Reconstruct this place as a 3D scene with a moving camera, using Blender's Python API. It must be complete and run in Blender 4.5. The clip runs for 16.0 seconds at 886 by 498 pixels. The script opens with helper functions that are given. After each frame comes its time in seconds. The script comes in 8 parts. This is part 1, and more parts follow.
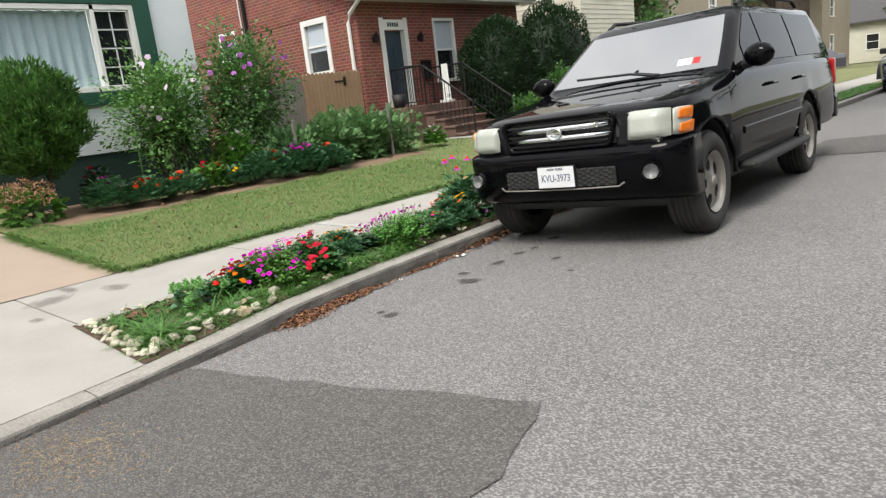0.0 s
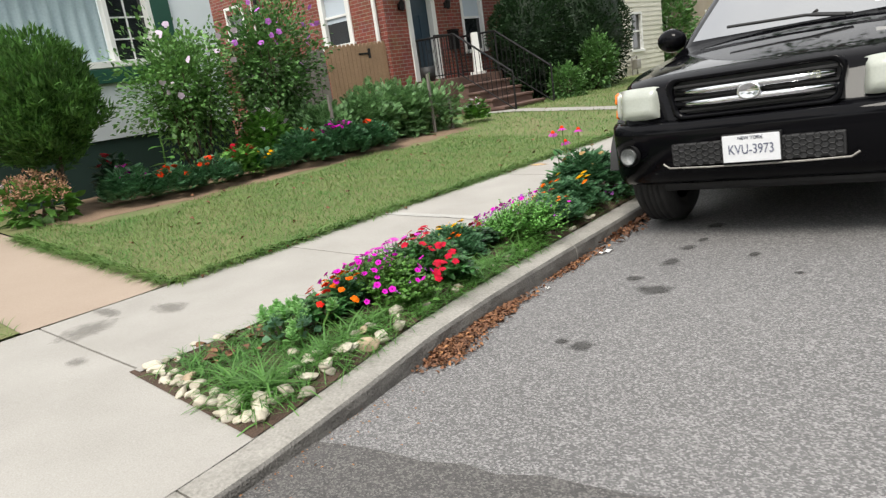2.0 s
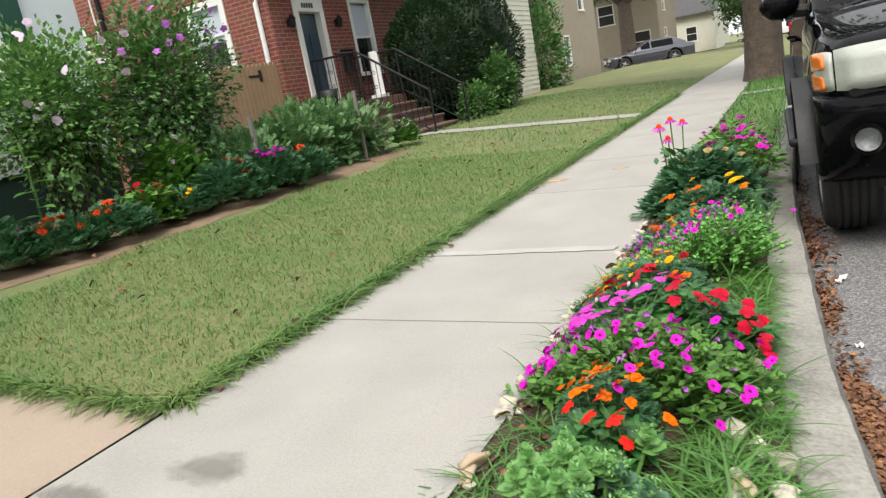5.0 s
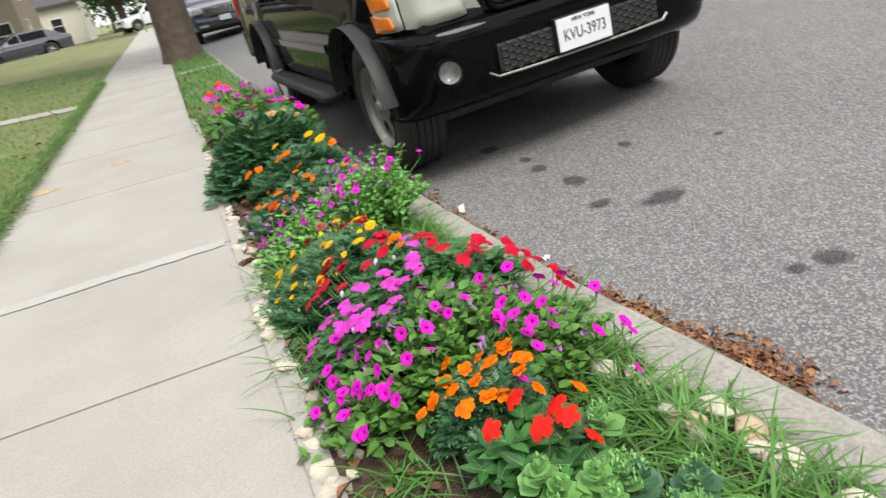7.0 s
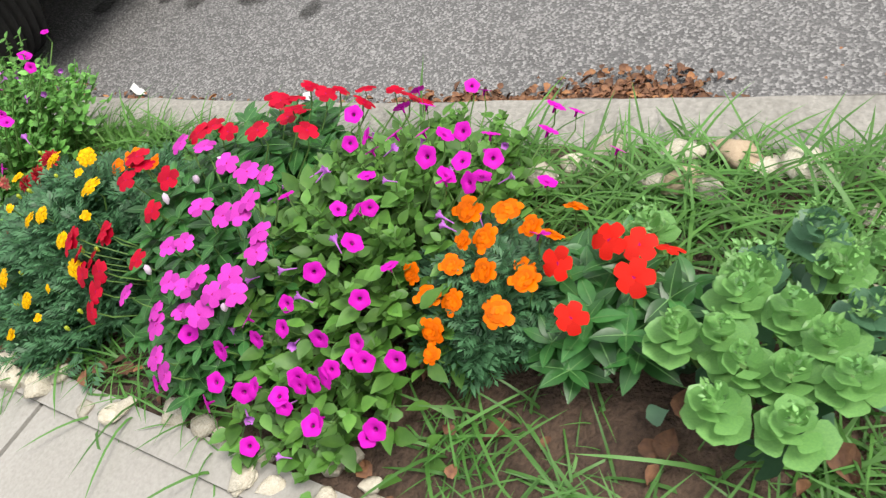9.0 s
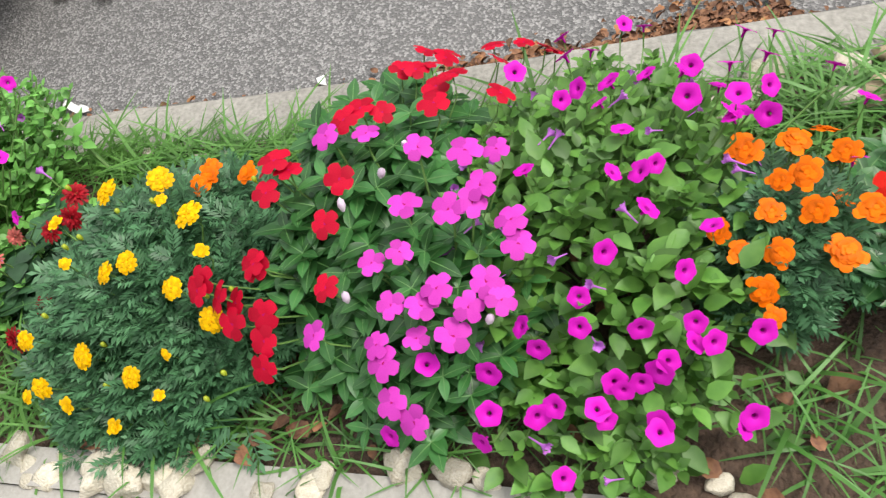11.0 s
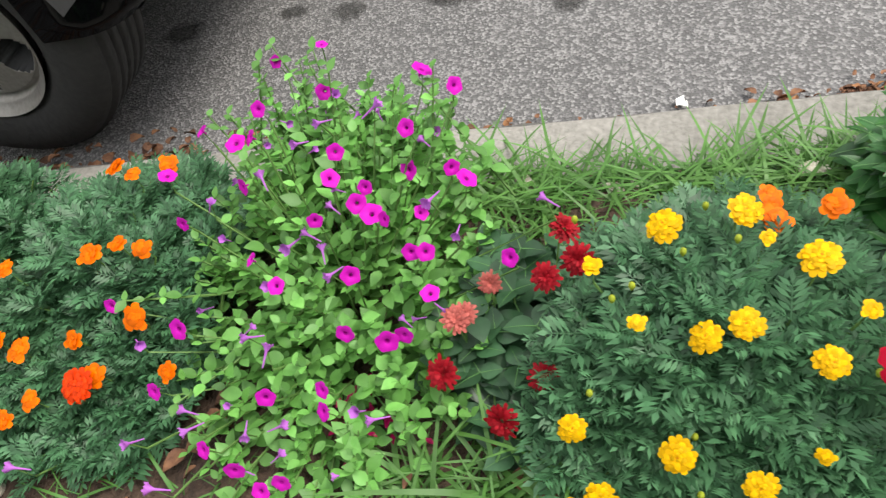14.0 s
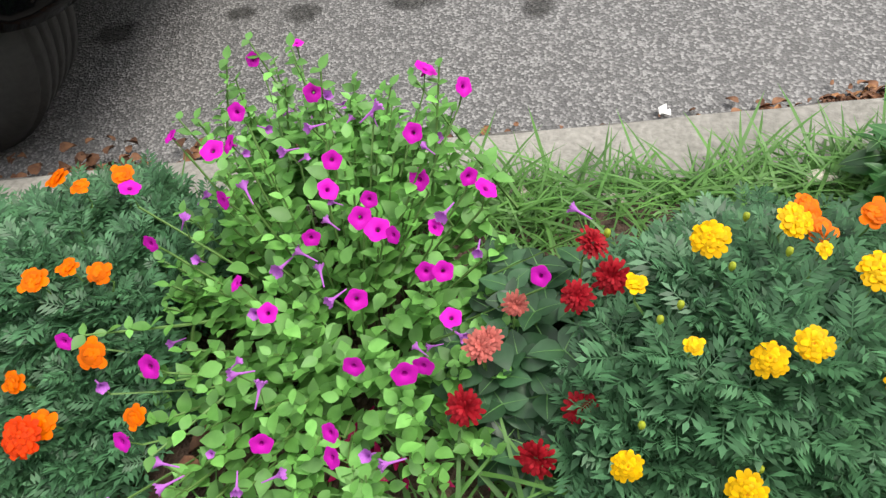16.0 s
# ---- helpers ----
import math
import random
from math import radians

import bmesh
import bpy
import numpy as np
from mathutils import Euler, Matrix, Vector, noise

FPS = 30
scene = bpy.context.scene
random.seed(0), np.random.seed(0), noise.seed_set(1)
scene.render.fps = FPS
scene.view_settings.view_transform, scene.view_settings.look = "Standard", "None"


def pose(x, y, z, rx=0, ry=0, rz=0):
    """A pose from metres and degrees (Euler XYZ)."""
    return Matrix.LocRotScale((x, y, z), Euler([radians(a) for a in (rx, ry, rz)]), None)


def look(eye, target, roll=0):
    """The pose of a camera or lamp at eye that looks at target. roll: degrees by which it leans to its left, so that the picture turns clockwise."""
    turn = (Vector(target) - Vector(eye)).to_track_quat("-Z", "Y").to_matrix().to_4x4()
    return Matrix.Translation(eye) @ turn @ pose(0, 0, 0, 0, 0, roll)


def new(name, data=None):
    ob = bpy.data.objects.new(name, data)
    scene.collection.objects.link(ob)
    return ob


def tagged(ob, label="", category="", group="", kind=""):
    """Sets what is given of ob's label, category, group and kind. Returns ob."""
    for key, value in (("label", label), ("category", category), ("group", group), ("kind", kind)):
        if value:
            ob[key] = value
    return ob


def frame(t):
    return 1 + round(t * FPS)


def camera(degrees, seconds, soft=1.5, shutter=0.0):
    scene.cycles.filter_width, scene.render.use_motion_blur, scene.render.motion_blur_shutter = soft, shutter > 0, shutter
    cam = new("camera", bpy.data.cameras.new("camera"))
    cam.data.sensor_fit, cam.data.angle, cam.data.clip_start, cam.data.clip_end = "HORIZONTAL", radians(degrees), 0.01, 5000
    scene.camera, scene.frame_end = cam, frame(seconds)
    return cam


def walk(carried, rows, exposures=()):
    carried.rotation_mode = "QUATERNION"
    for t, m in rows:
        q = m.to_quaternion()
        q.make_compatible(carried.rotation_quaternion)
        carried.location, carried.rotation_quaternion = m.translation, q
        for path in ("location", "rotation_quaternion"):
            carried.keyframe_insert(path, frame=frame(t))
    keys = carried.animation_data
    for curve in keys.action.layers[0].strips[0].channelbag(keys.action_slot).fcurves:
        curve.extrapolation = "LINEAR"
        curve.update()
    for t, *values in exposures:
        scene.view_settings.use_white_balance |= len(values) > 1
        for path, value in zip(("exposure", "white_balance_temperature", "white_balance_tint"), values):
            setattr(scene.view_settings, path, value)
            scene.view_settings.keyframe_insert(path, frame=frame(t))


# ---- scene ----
cam = camera(66.0, 16.0, 1.3, 0.2)
PATH = [
    (0, (3.647, -0.848, 1.275), (2.32, 0.585, 0.841), -6.7),
    (0.5, (3.279, -0.822, 1.28), (1.949, 0.607, 0.845), -6.9),
    (1, (2.883, -0.706, 1.26), (1.539, 0.702, 0.802), -6.5),
    (1.5, (2.5, -0.622, 1.239), (1.151, 0.778, 0.771), -7.3),
    (2, (2.159, -0.561, 1.234), (0.848, 0.868, 0.743), -8.3),
    (2.5, (1.805, -0.507, 1.234), (0.472, 0.9, 0.74), -9.1),
    (3, (1.468, -0.458, 1.242), (0.198, 0.999, 0.732), -9.9),
    (3.5, (1.146, -0.354, 1.24), (-0.07, 1.143, 0.711), -7.9),
    (3.7, (1.023, -0.344, 1.232), (-0.157, 1.183, 0.704), -8.4),
    (5.8, (-0.529, 0.113, 1.09), (-1.169, 1.947, 0.613), -10.5),
    (6, (-0.606, 0.144, 1.099), (-1.103, 2.013, 0.589), -10.7),
    (6.5, (-0.788, 0.258, 1.107), (-0.68, 2.146, 0.454), -11.9),
    (7, (-0.874, 0.456, 1.096), (-0.334, 2.21, 0.301), -12.9),
    (7.5, (-0.945, 0.639, 1.074), (-0.059, 2.131, 0.079), -15.1),
    (8, (-1.0, 0.789, 1.072), (0.071, 2.005, -0.1), -19.3),
    (8.5, (-0.982, 0.982, 1.03), (0.018, 2.083, -0.307), -23.6),
    (8.7, (-0.982, 1.041, 1.016), (-0.006, 2.101, -0.37), -25.1),
    (10.8, (-1.074, 1.691, 1.032), (0.004, 2.26, -0.554), -22.4),
    (11, (-1.072, 1.729, 1.031), (0.008, 2.286, -0.558), -23.0),
    (11.5, (-1.042, 1.863, 1.014), (0.063, 2.41, -0.56), -22.3),
    (12, (-1.021, 2.018, 1.008), (0.091, 2.596, -0.551), -21.4),
    (12.5, (-1.045, 2.152, 1.01), (0.081, 2.73, -0.538), -23.2),
    (13, (-1.071, 2.271, 1.012), (0.099, 2.811, -0.518), -21.6),
    (13.5, (-1.044, 2.413, 0.994), (0.147, 2.957, -0.518), -19.7),
    (14, (-1.032, 2.558, 0.999), (0.154, 3.108, -0.514), -20.0),
    (14.5, (-1.075, 2.657, 1.007), (0.132, 3.178, -0.5), -22.0),
    (15, (-1.087, 2.702, 0.982), (0.122, 3.168, -0.542), -19.6),
    (15.5, (-1.039, 2.701, 0.971), (0.19, 3.088, -0.559), -16.1),
    (16, (-0.985, 2.692, 0.953), (0.259, 3.019, -0.579), -13.2),
]
walk(cam, [(t, look(e, g, r)) for t, e, g, r in PATH], [(0, 0.62, 6680, 8), (16, 0.62, 6680, 8)])

# ---- light ----
world = bpy.data.worlds.new("sky")
scene.world = world
world.use_nodes = True
wn = world.node_tree.nodes
sky = wn.new("ShaderNodeTexSky")
sky.sky_type, sky.sun_disc = "NISHITA", False
sky.sun_elevation, sky.sun_rotation = radians(52), radians(200)
sky.air_density, sky.dust_density, sky.ozone_density = 1.0, 3.0, 1.0
wn["Background"].inputs["Strength"].default_value = 0.15
cloud_noise, cloud_mix = wn.new("ShaderNodeTexNoise"), wn.new("ShaderNodeMix")
cloud_noise.inputs["Scale"].default_value, cloud_noise.inputs["Detail"].default_value = 2.2, 5
cloud_mix.data_type = "RGBA"
cloud_mix.inputs["B"].default_value = (7.4, 7.5, 7.8, 1)
cloud_cover = wn.new("ShaderNodeMapRange")
cloud_cover.inputs["From Min"].default_value, cloud_cover.inputs["From Max"].default_value = 0.3, 0.55
cloud_cover.inputs["To Min"].default_value, cloud_cover.inputs["To Max"].default_value = 0.45, 1.0
world.node_tree.links.new(cloud_noise.outputs["Fac"], cloud_cover.inputs["Value"])
world.node_tree.links.new(cloud_cover.outputs[0], cloud_mix.inputs["Factor"])
world.node_tree.links.new(sky.outputs[0], cloud_mix.inputs["A"])
world.node_tree.links.new(cloud_mix.outputs["Result"], wn["Background"].inputs["Color"])
sun = new("sun", bpy.data.lights.new("sun", "SUN"))
sun.data.energy, sun.data.angle, sun.data.color = 2.3, radians(22), (1.0, 0.96, 0.9)
sun.matrix_basis = look((2.5, -9, 14), (0, 0, 0))

# ---- helpers of the scene ----
R = random.Random(7)
NR = np.random.RandomState(11)


def link_nodes(m, pairs):
    for a, b in pairs:
        m.node_tree.links.new(a, b)


def mat(name, col, col2=None, rough=0.7, metal=0.0, scale=8.0, fine=90.0, bump=0.15, coat=0.0, spread=0.5, island=0.0, trans=0.0, spec=0.5):
    """Two colours mixed by noise at two scales, with a fine bump; island: how much each loose piece varies in value."""
    m = bpy.data.materials.new(name)
    m.use_nodes = True
    n = m.node_tree.nodes
    b = n["Principled BSDF"]
    b.inputs["Roughness"].default_value = rough
    b.inputs["Metallic"].default_value = metal
    b.inputs["Coat Weight"].default_value = coat
    b.inputs["Coat Roughness"].default_value = 0.04
    b.inputs["Specular IOR Level"].default_value = spec
    col2 = col2 or tuple(c * 0.75 for c in col)
    co = n.new("ShaderNodeTexCoord")
    big, small = n.new("ShaderNodeTexNoise"), n.new("ShaderNodeTexNoise")
    big.inputs["Scale"].default_value, small.inputs["Scale"].default_value = scale, fine
    big.inputs["Detail"].default_value, small.inputs["Detail"].default_value = 4, 2
    add = n.new("ShaderNodeMath")
    add.operation = "ADD"
    ramp = n.new("ShaderNodeMapRange")
    ramp.inputs["From Min"].default_value, ramp.inputs["From Max"].default_value = 1.0 - spread * 0.6, 1.0 + spread * 0.6
    mix = n.new("ShaderNodeMix")
    mix.data_type = "RGBA"
    mix.inputs["A"].default_value, mix.inputs["B"].default_value = (*col, 1), (*col2, 1)
    link_nodes(m, [(co.outputs["Object"], big.inputs["Vector"]), (co.outputs["Object"], small.inputs["Vector"]), (big.outputs["Fac"], add.inputs[0]),
                   (small.outputs["Fac"], add.inputs[1]), (add.outputs[0], ramp.inputs["Value"]), (ramp.outputs[0], mix.inputs["Factor"])])
    out = mix.outputs["Result"]
    if island:
        geo, hsv, rng = n.new("ShaderNodeNewGeometry"), n.new("ShaderNodeHueSaturation"), n.new("ShaderNodeMapRange")
        rng.inputs["To Min"].default_value, rng.inputs["To Max"].default_value = 1 - island, 1 + island
        link_nodes(m, [(geo.outputs["Random Per Island"], rng.inputs["Value"]), (rng.outputs[0], hsv.inputs["Value"]), (out, hsv.inputs["Color"])])
        out = hsv.outputs["Color"]
    link_nodes(m, [(out, b.inputs["Base Color"])])
    if trans:
        tr, mx = n.new("ShaderNodeBsdfTranslucent"), n.new("ShaderNodeMixShader")
        mx.inputs[0].default_value = trans
        link_nodes(m, [(out, tr.inputs["Color"]), (b.outputs[0], mx.inputs[1]), (tr.outputs[0], mx.inputs[2]), (mx.outputs[0], n["Material Output"].inputs["Surface"])])
    if bump:
        bp = n.new("ShaderNodeBump")
        bp.inputs["Strength"].default_value, bp.inputs["Distance"].default_value = bump, 0.01
        link_nodes(m, [(add.outputs[0], bp.inputs["Height"]), (bp.outputs[0], b.inputs["Normal"])])
    return m


def part(name, bm, material, parent=None, label="", smooth=False, pose_m=None):
    """Links a bmesh as one mesh object under a thing or a part."""
    me = bpy.data.meshes.new(name)
    bm.to_mesh(me)
    bm.free()
    return dress(name, me, material, parent, label, smooth, pose_m)


def dress(name, me, material, parent, label, smooth, pose_m):
    for mm in (material if isinstance(material, (list, tuple)) else [material]):
        me.materials.append(mm)
    if smooth:
        me.polygons.foreach_set("use_smooth", [True] * len(me.polygons))
    ob = new(name, me)
    if parent:
        ob.parent = parent
    if pose_m is not None:
        ob.matrix_basis = pose_m
    if label:
        tagged(ob, label)
    return ob


def raw(name, verts, faces, material, parent=None, label="", smooth=False, slots=None, pose_m=None):
    me = bpy.data.meshes.new(name)
    me.from_pydata([tuple(v) for v in np.asarray(verts, float).tolist()], [], [tuple(f) for f in faces])
    ob = dress(name, me, material, parent, label, smooth, pose_m)
    if slots is not None:
        me.polygons.foreach_set("material_index", slots)
    return ob


def thing(name, x, y, z, label, category, group="", rz=0):
    e = new(name)
    e.matrix_basis = pose(x, y, z, 0, 0, rz)
    e.empty_display_size = 0.1
    return tagged(e, label, category, group)


def box(bm, x0, x1, y0, y1, z0, z1, bevel=0.0):
    vs = [bm.verts.new(p) for p in ((x0, y0, z0), (x1, y0, z0), (x1, y1, z0), (x0, y1, z0), (x0, y0, z1), (x1, y0, z1), (x1, y1, z1), (x0, y1, z1))]
    fs = [bm.faces.new([vs[i] for i in q]) for q in ((3, 2, 1, 0), (4, 5, 6, 7), (0, 1, 5, 4), (1, 2, 6, 5), (2, 3, 7, 6), (3, 0, 4, 7))]
    if bevel:
        es = {e for f in fs for e in f.edges}
        bmesh.ops.bevel(bm, geom=list(es), offset=bevel, segments=2, profile=0.5, affect="EDGES")
    return bm


def boxed(name, dims, material, parent=None, label="", bevel=0.004):
    return part(name, box(bmesh.new(), *dims, bevel), material, parent, label)


def tube(bm, pts, radii, seg=8, cap=True):
    pts = [Vector(p) for p in pts]
    if not isinstance(radii, (list, tuple)):
        radii = [radii] * len(pts)
    rings = []
    for i, p in enumerate(pts):
        d = (pts[min(i + 1, len(pts) - 1)] - pts[max(i - 1, 0)]).normalized()
        a = d.orthogonal().normalized() if abs(d.z) < 0.95 else Vector((1, 0, 0)).cross(d).normalized()
        b = d.cross(a)
        rings.append([bm.verts.new(p + (a * math.cos(k * math.tau / seg) + b * math.sin(k * math.tau / seg)) * radii[i]) for k in range(seg)])
    for r0, r1 in zip(rings, rings[1:]):
        for k in range(seg):
            bm.faces.new((r0[k], r0[(k + 1) % seg], r1[(k + 1) % seg], r1[k]))
    if cap:
        bm.faces.new(rings[0][::-1])
        bm.faces.new(rings[-1])
    return bm


def lathe(bm, prof, seg=32, axis="z"):
    """prof: (radius, height) pairs, turned about an axis."""
    rings = []
    for r, h in prof:
        ring = []
        for k in range(seg):
            c, s = math.cos(k * math.tau / seg) * r, math.sin(k * math.tau / seg) * r
            ring.append(bm.verts.new((c, s, h) if axis == "z" else (h, c, s)))
        rings.append(ring)
    for r0, r1 in zip(rings, rings[1:]):
        for k in range(seg):
            bm.faces.new((r0[k], r0[(k + 1) % seg], r1[(k + 1) % seg], r1[k]))
    return bm


# ---- materials ----
def make_asphalt(name, dark, light, speck):
    m = mat(name, dark, light, 0.9, scale=1.3, fine=25, bump=0.0, spread=0.7)
    n = m.node_tree.nodes
    b = n["Principled BSDF"]
    co, vor, no = n.new("ShaderNodeTexCoord"), n.new("ShaderNodeTexVoronoi"), n.new("ShaderNodeTexNoise")
    vor.inputs["Scale"].default_value, no.inputs["Scale"].default_value = 165, 240
    rnd, mix, bp = n.new("ShaderNodeMapRange"), n.new("ShaderNodeMix"), n.new("ShaderNodeBump")
    sep = n.new("ShaderNodeSeparateColor")
    rnd.inputs["From Min"].default_value, rnd.inputs["From Max"].default_value = 0.45, 1.0
    rnd.inputs["To Max"].default_value = 0.85
    mix.data_type = "RGBA"
    mix.inputs["B"].default_value = (*speck, 1)
    src = b.inputs["Base Color"].links[0].from_socket
    bp.inputs["Strength"].default_value, bp.inputs["Distance"].default_value = 0.7, 0.006
    link_nodes(m, [(co.outputs["Object"], vor.inputs["Vector"]), (co.outputs["Object"], no.inputs["Vector"]), (vor.outputs["Color"], sep.inputs[0]), (sep.outputs[0], rnd.inputs["Value"]),
                   (rnd.outputs[0], mix.inputs["Factor"]), (src, mix.inputs["A"]), (mix.outputs["Result"], b.inputs["Base Color"]),
                   (vor.outputs["Distance"], bp.inputs["Height"]), (bp.outputs[0], b.inputs["Normal"])])
    return m


def make_brick(name):
    m = bpy.data.materials.new(name)
    m.use_nodes = True
    n = m.node_tree.nodes
    b = n["Principled BSDF"]
    b.inputs["Roughness"].default_value = 0.85
    co, sep, add, comb = n.new("ShaderNodeTexCoord"), n.new("ShaderNodeSeparateXYZ"), n.new("ShaderNodeMath"), n.new("ShaderNodeCombineXYZ")
    br, no, mix, bp = n.new("ShaderNodeTexBrick"), n.new("ShaderNodeTexNoise"), n.new("ShaderNodeMix"), n.new("ShaderNodeBump")
    add.operation = "ADD"
    br.inputs["Color1"].default_value, br.inputs["Color2"].default_value = (0.30, 0.075, 0.05, 1), (0.21, 0.05, 0.036, 1)
    br.inputs["Mortar"].default_value = (0.33, 0.25, 0.21, 1)
    br.inputs["Scale"].default_value, br.inputs["Brick Width"].default_value, br.inputs["Row Height"].default_value, br.inputs["Mortar Size"].default_value = 1.0, 0.215, 0.075, 0.007
    no.inputs["Scale"].default_value = 3
    mix.data_type, mix.blend_type = "RGBA", "MULTIPLY"
    mix.inputs["Factor"].default_value = 0.5
    bp.inputs["Strength"].default_value, bp.inputs["Distance"].default_value, bp.invert = 0.5, 0.008, True
    link_nodes(m, [(co.outputs["Object"], sep.inputs[0]), (sep.outputs["X"], add.inputs[0]), (sep.outputs["Y"], add.inputs[1]), (add.outputs[0], comb.inputs["X"]), (sep.outputs["Z"], comb.inputs["Y"]),
                   (comb.outputs[0], br.inputs["Vector"]), (co.outputs["Object"], no.inputs["Vector"]), (br.outputs["Color"], mix.inputs["A"]), (no.outputs["Color"], mix.inputs["B"]),
                   (mix.outputs["Result"], b.inputs["Base Color"]), (br.outputs["Fac"], bp.inputs["Height"]), (bp.outputs[0], b.inputs["Normal"])])
    return m


M_ROAD = make_asphalt("worn_asphalt", (0.10, 0.097, 0.098), (0.15, 0.145, 0.145), (0.36, 0.35, 0.345))
M_PATCH = make_asphalt("patched_asphalt", (0.055, 0.053, 0.052), (0.085, 0.08, 0.078), (0.2, 0.19, 0.18))
M_WALK = mat("sidewalk_concrete", (0.378, 0.36, 0.334), (0.28, 0.264, 0.241), 0.9, scale=2.1, fine=150, bump=0.15, spread=0.6)
M_CURB = mat("curb_concrete", (0.36, 0.34, 0.31), (0.2, 0.19, 0.17), 0.92, scale=5, fine=80, bump=0.5, spread=0.6)
# street face of the kerb, mottled and darker than its top
M_CURBFACE = mat("dark_curb_face", (0.075, 0.07, 0.066), (0.19, 0.18, 0.165), 0.95, scale=9, fine=110, bump=0.9, spread=0.7)
M_PINKWALK = mat("tinted_path_concrete", (0.37, 0.295, 0.235), (0.29, 0.225, 0.175), 0.9, scale=1.5, fine=90, bump=0.15, spread=0.8)
M_SOIL = mat("garden_soil", (0.10, 0.062, 0.042), (0.045, 0.028, 0.02), 0.95, scale=9, fine=120, bump=0.9)
M_BORDER = mat("border_soil", (0.25, 0.17, 0.11), (0.16, 0.105, 0.068), 0.95, scale=5, fine=70, bump=0.6)
M_TURF = mat("turf_soil", (0.10, 0.14, 0.045), (0.2, 0.185, 0.085), 0.95, scale=1.6, fine=60, bump=0.6, spread=0.5)
M_GRASS = mat("lawn_grass", (0.085, 0.215, 0.042), (0.19, 0.27, 0.08), 0.6, scale=1.1, fine=6, bump=0, island=0.2, trans=0.3, spread=0.6)
M_WEED = mat("coarse_grass", (0.07, 0.205, 0.035), (0.115, 0.265, 0.06), 0.5, scale=6, fine=30, bump=0, island=0.3, trans=0.3)
M_BRICK = make_brick("red_brick")
M_WHITE = mat("white_trim_paint", (0.78, 0.78, 0.76), (0.68, 0.68, 0.66), 0.5, scale=3, bump=0.03)
M_STUCCO = mat("white_stucco", (0.72, 0.76, 0.80), (0.62, 0.66, 0.70), 0.85, scale=2, fine=140, bump=0.25)
M_GREENBASE = mat("dark_green_base_paint", (0.012, 0.035, 0.028), (0.02, 0.05, 0.042), 0.75, scale=3, fine=100, bump=0.2)
M_GREENTRIM = mat("green_trim_paint", (0.01, 0.06, 0.04), (0.013, 0.075, 0.05), 0.45, scale=4, bump=0.05)
M_GLASS = mat("window_glass", (0.015, 0.018, 0.02), (0.02, 0.022, 0.025), 0.04, scale=1, bump=0, spec=0.8)
M_CURTAIN = mat("pale_curtain", (0.42, 0.52, 0.55), (0.33, 0.42, 0.46), 0.9, scale=2, fine=40, bump=0.1)
M_SHADE = mat("white_roller_shade", (0.5, 0.56, 0.62), (0.46, 0.52, 0.58), 0.8, scale=2, bump=0.02)
M_SIDING = mat("cream_siding", (0.62, 0.60, 0.51), (0.54, 0.52, 0.44), 0.6, scale=2, fine=60, bump=0.05)
M_TANSIDE = mat("tan_siding", (0.33, 0.28, 0.21), (0.28, 0.23, 0.17), 0.7, scale=2, fine=60, bump=0.05)
M_ROOF = mat("asphalt_shingle", (0.05, 0.05, 0.055), (0.09, 0.085, 0.085), 0.9, scale=6, fine=50, bump=0.6)
M_DOOR = mat("slate_blue_door_paint", (0.025, 0.05, 0.075), (0.02, 0.04, 0.06), 0.4, scale=4, bump=0.05)
M_IRON = mat("black_wrought_iron", (0.012, 0.012, 0.014), (0.03, 0.028, 0.028), 0.45, metal=0.6, scale=12, bump=0.2)
M_STEP = mat("brown_stone_step", (0.16, 0.095, 0.075), (0.10, 0.06, 0.05), 0.85, scale=4, fine=70, bump=0.3)
M_NEWWOOD = mat("tan_cedar_board", (0.34, 0.22, 0.135), (0.26, 0.165, 0.1), 0.8, scale=3, fine=30, bump=0.2, island=0.12)
M_OLDWOOD = mat("weathered_grey_board", (0.22, 0.20, 0.18), (0.15, 0.135, 0.12), 0.9, scale=3, fine=30, bump=0.3, island=0.15)
M_BARK = mat("tree_bark", (0.13, 0.10, 0.075), (0.06, 0.045, 0.035), 0.95, scale=7, fine=30, bump=1.0)
M_STONE = mat("white_pebble", (0.64, 0.60, 0.51), (0.46, 0.40, 0.30), 0.75, scale=1.6, fine=9, bump=0.5, spread=0.6)
rnd_, hsv_ = M_STONE.node_tree.nodes.new("ShaderNodeObjectInfo"), M_STONE.node_tree.nodes.new("ShaderNodeHueSaturation")
rng_ = M_STONE.node_tree.nodes.new("ShaderNodeMapRange")
rng_.inputs["To Min"].default_value, rng_.inputs["To Max"].default_value = 0.62, 1.15
link_nodes(M_STONE, [(rnd_.outputs["Random"], rng_.inputs["Value"]), (rng_.outputs[0], hsv_.inputs["Value"]), (M_STONE.node_tree.nodes["Principled BSDF"].inputs["Base Color"].links[0].from_socket, hsv_.inputs["Color"]), (hsv_.outputs["Color"], M_STONE.node_tree.nodes["Principled BSDF"].inputs["Base Color"])])
M_TANSTONE = mat("tan_stone", (0.46, 0.36, 0.25), (0.38, 0.28, 0.19), 0.8, scale=9, fine=60, bump=0.2)
M_DRY = mat("dry_leaf", (0.10, 0.042, 0.026), (0.25, 0.12, 0.058), 0.8, scale=30, fine=90, bump=0.3, island=0.5)
M_PAINT = mat("black_car_paint", (0.003, 0.003, 0.004), (0.004, 0.004, 0.005), 0.05, scale=3, bump=0, coat=0.16, spec=0.04)
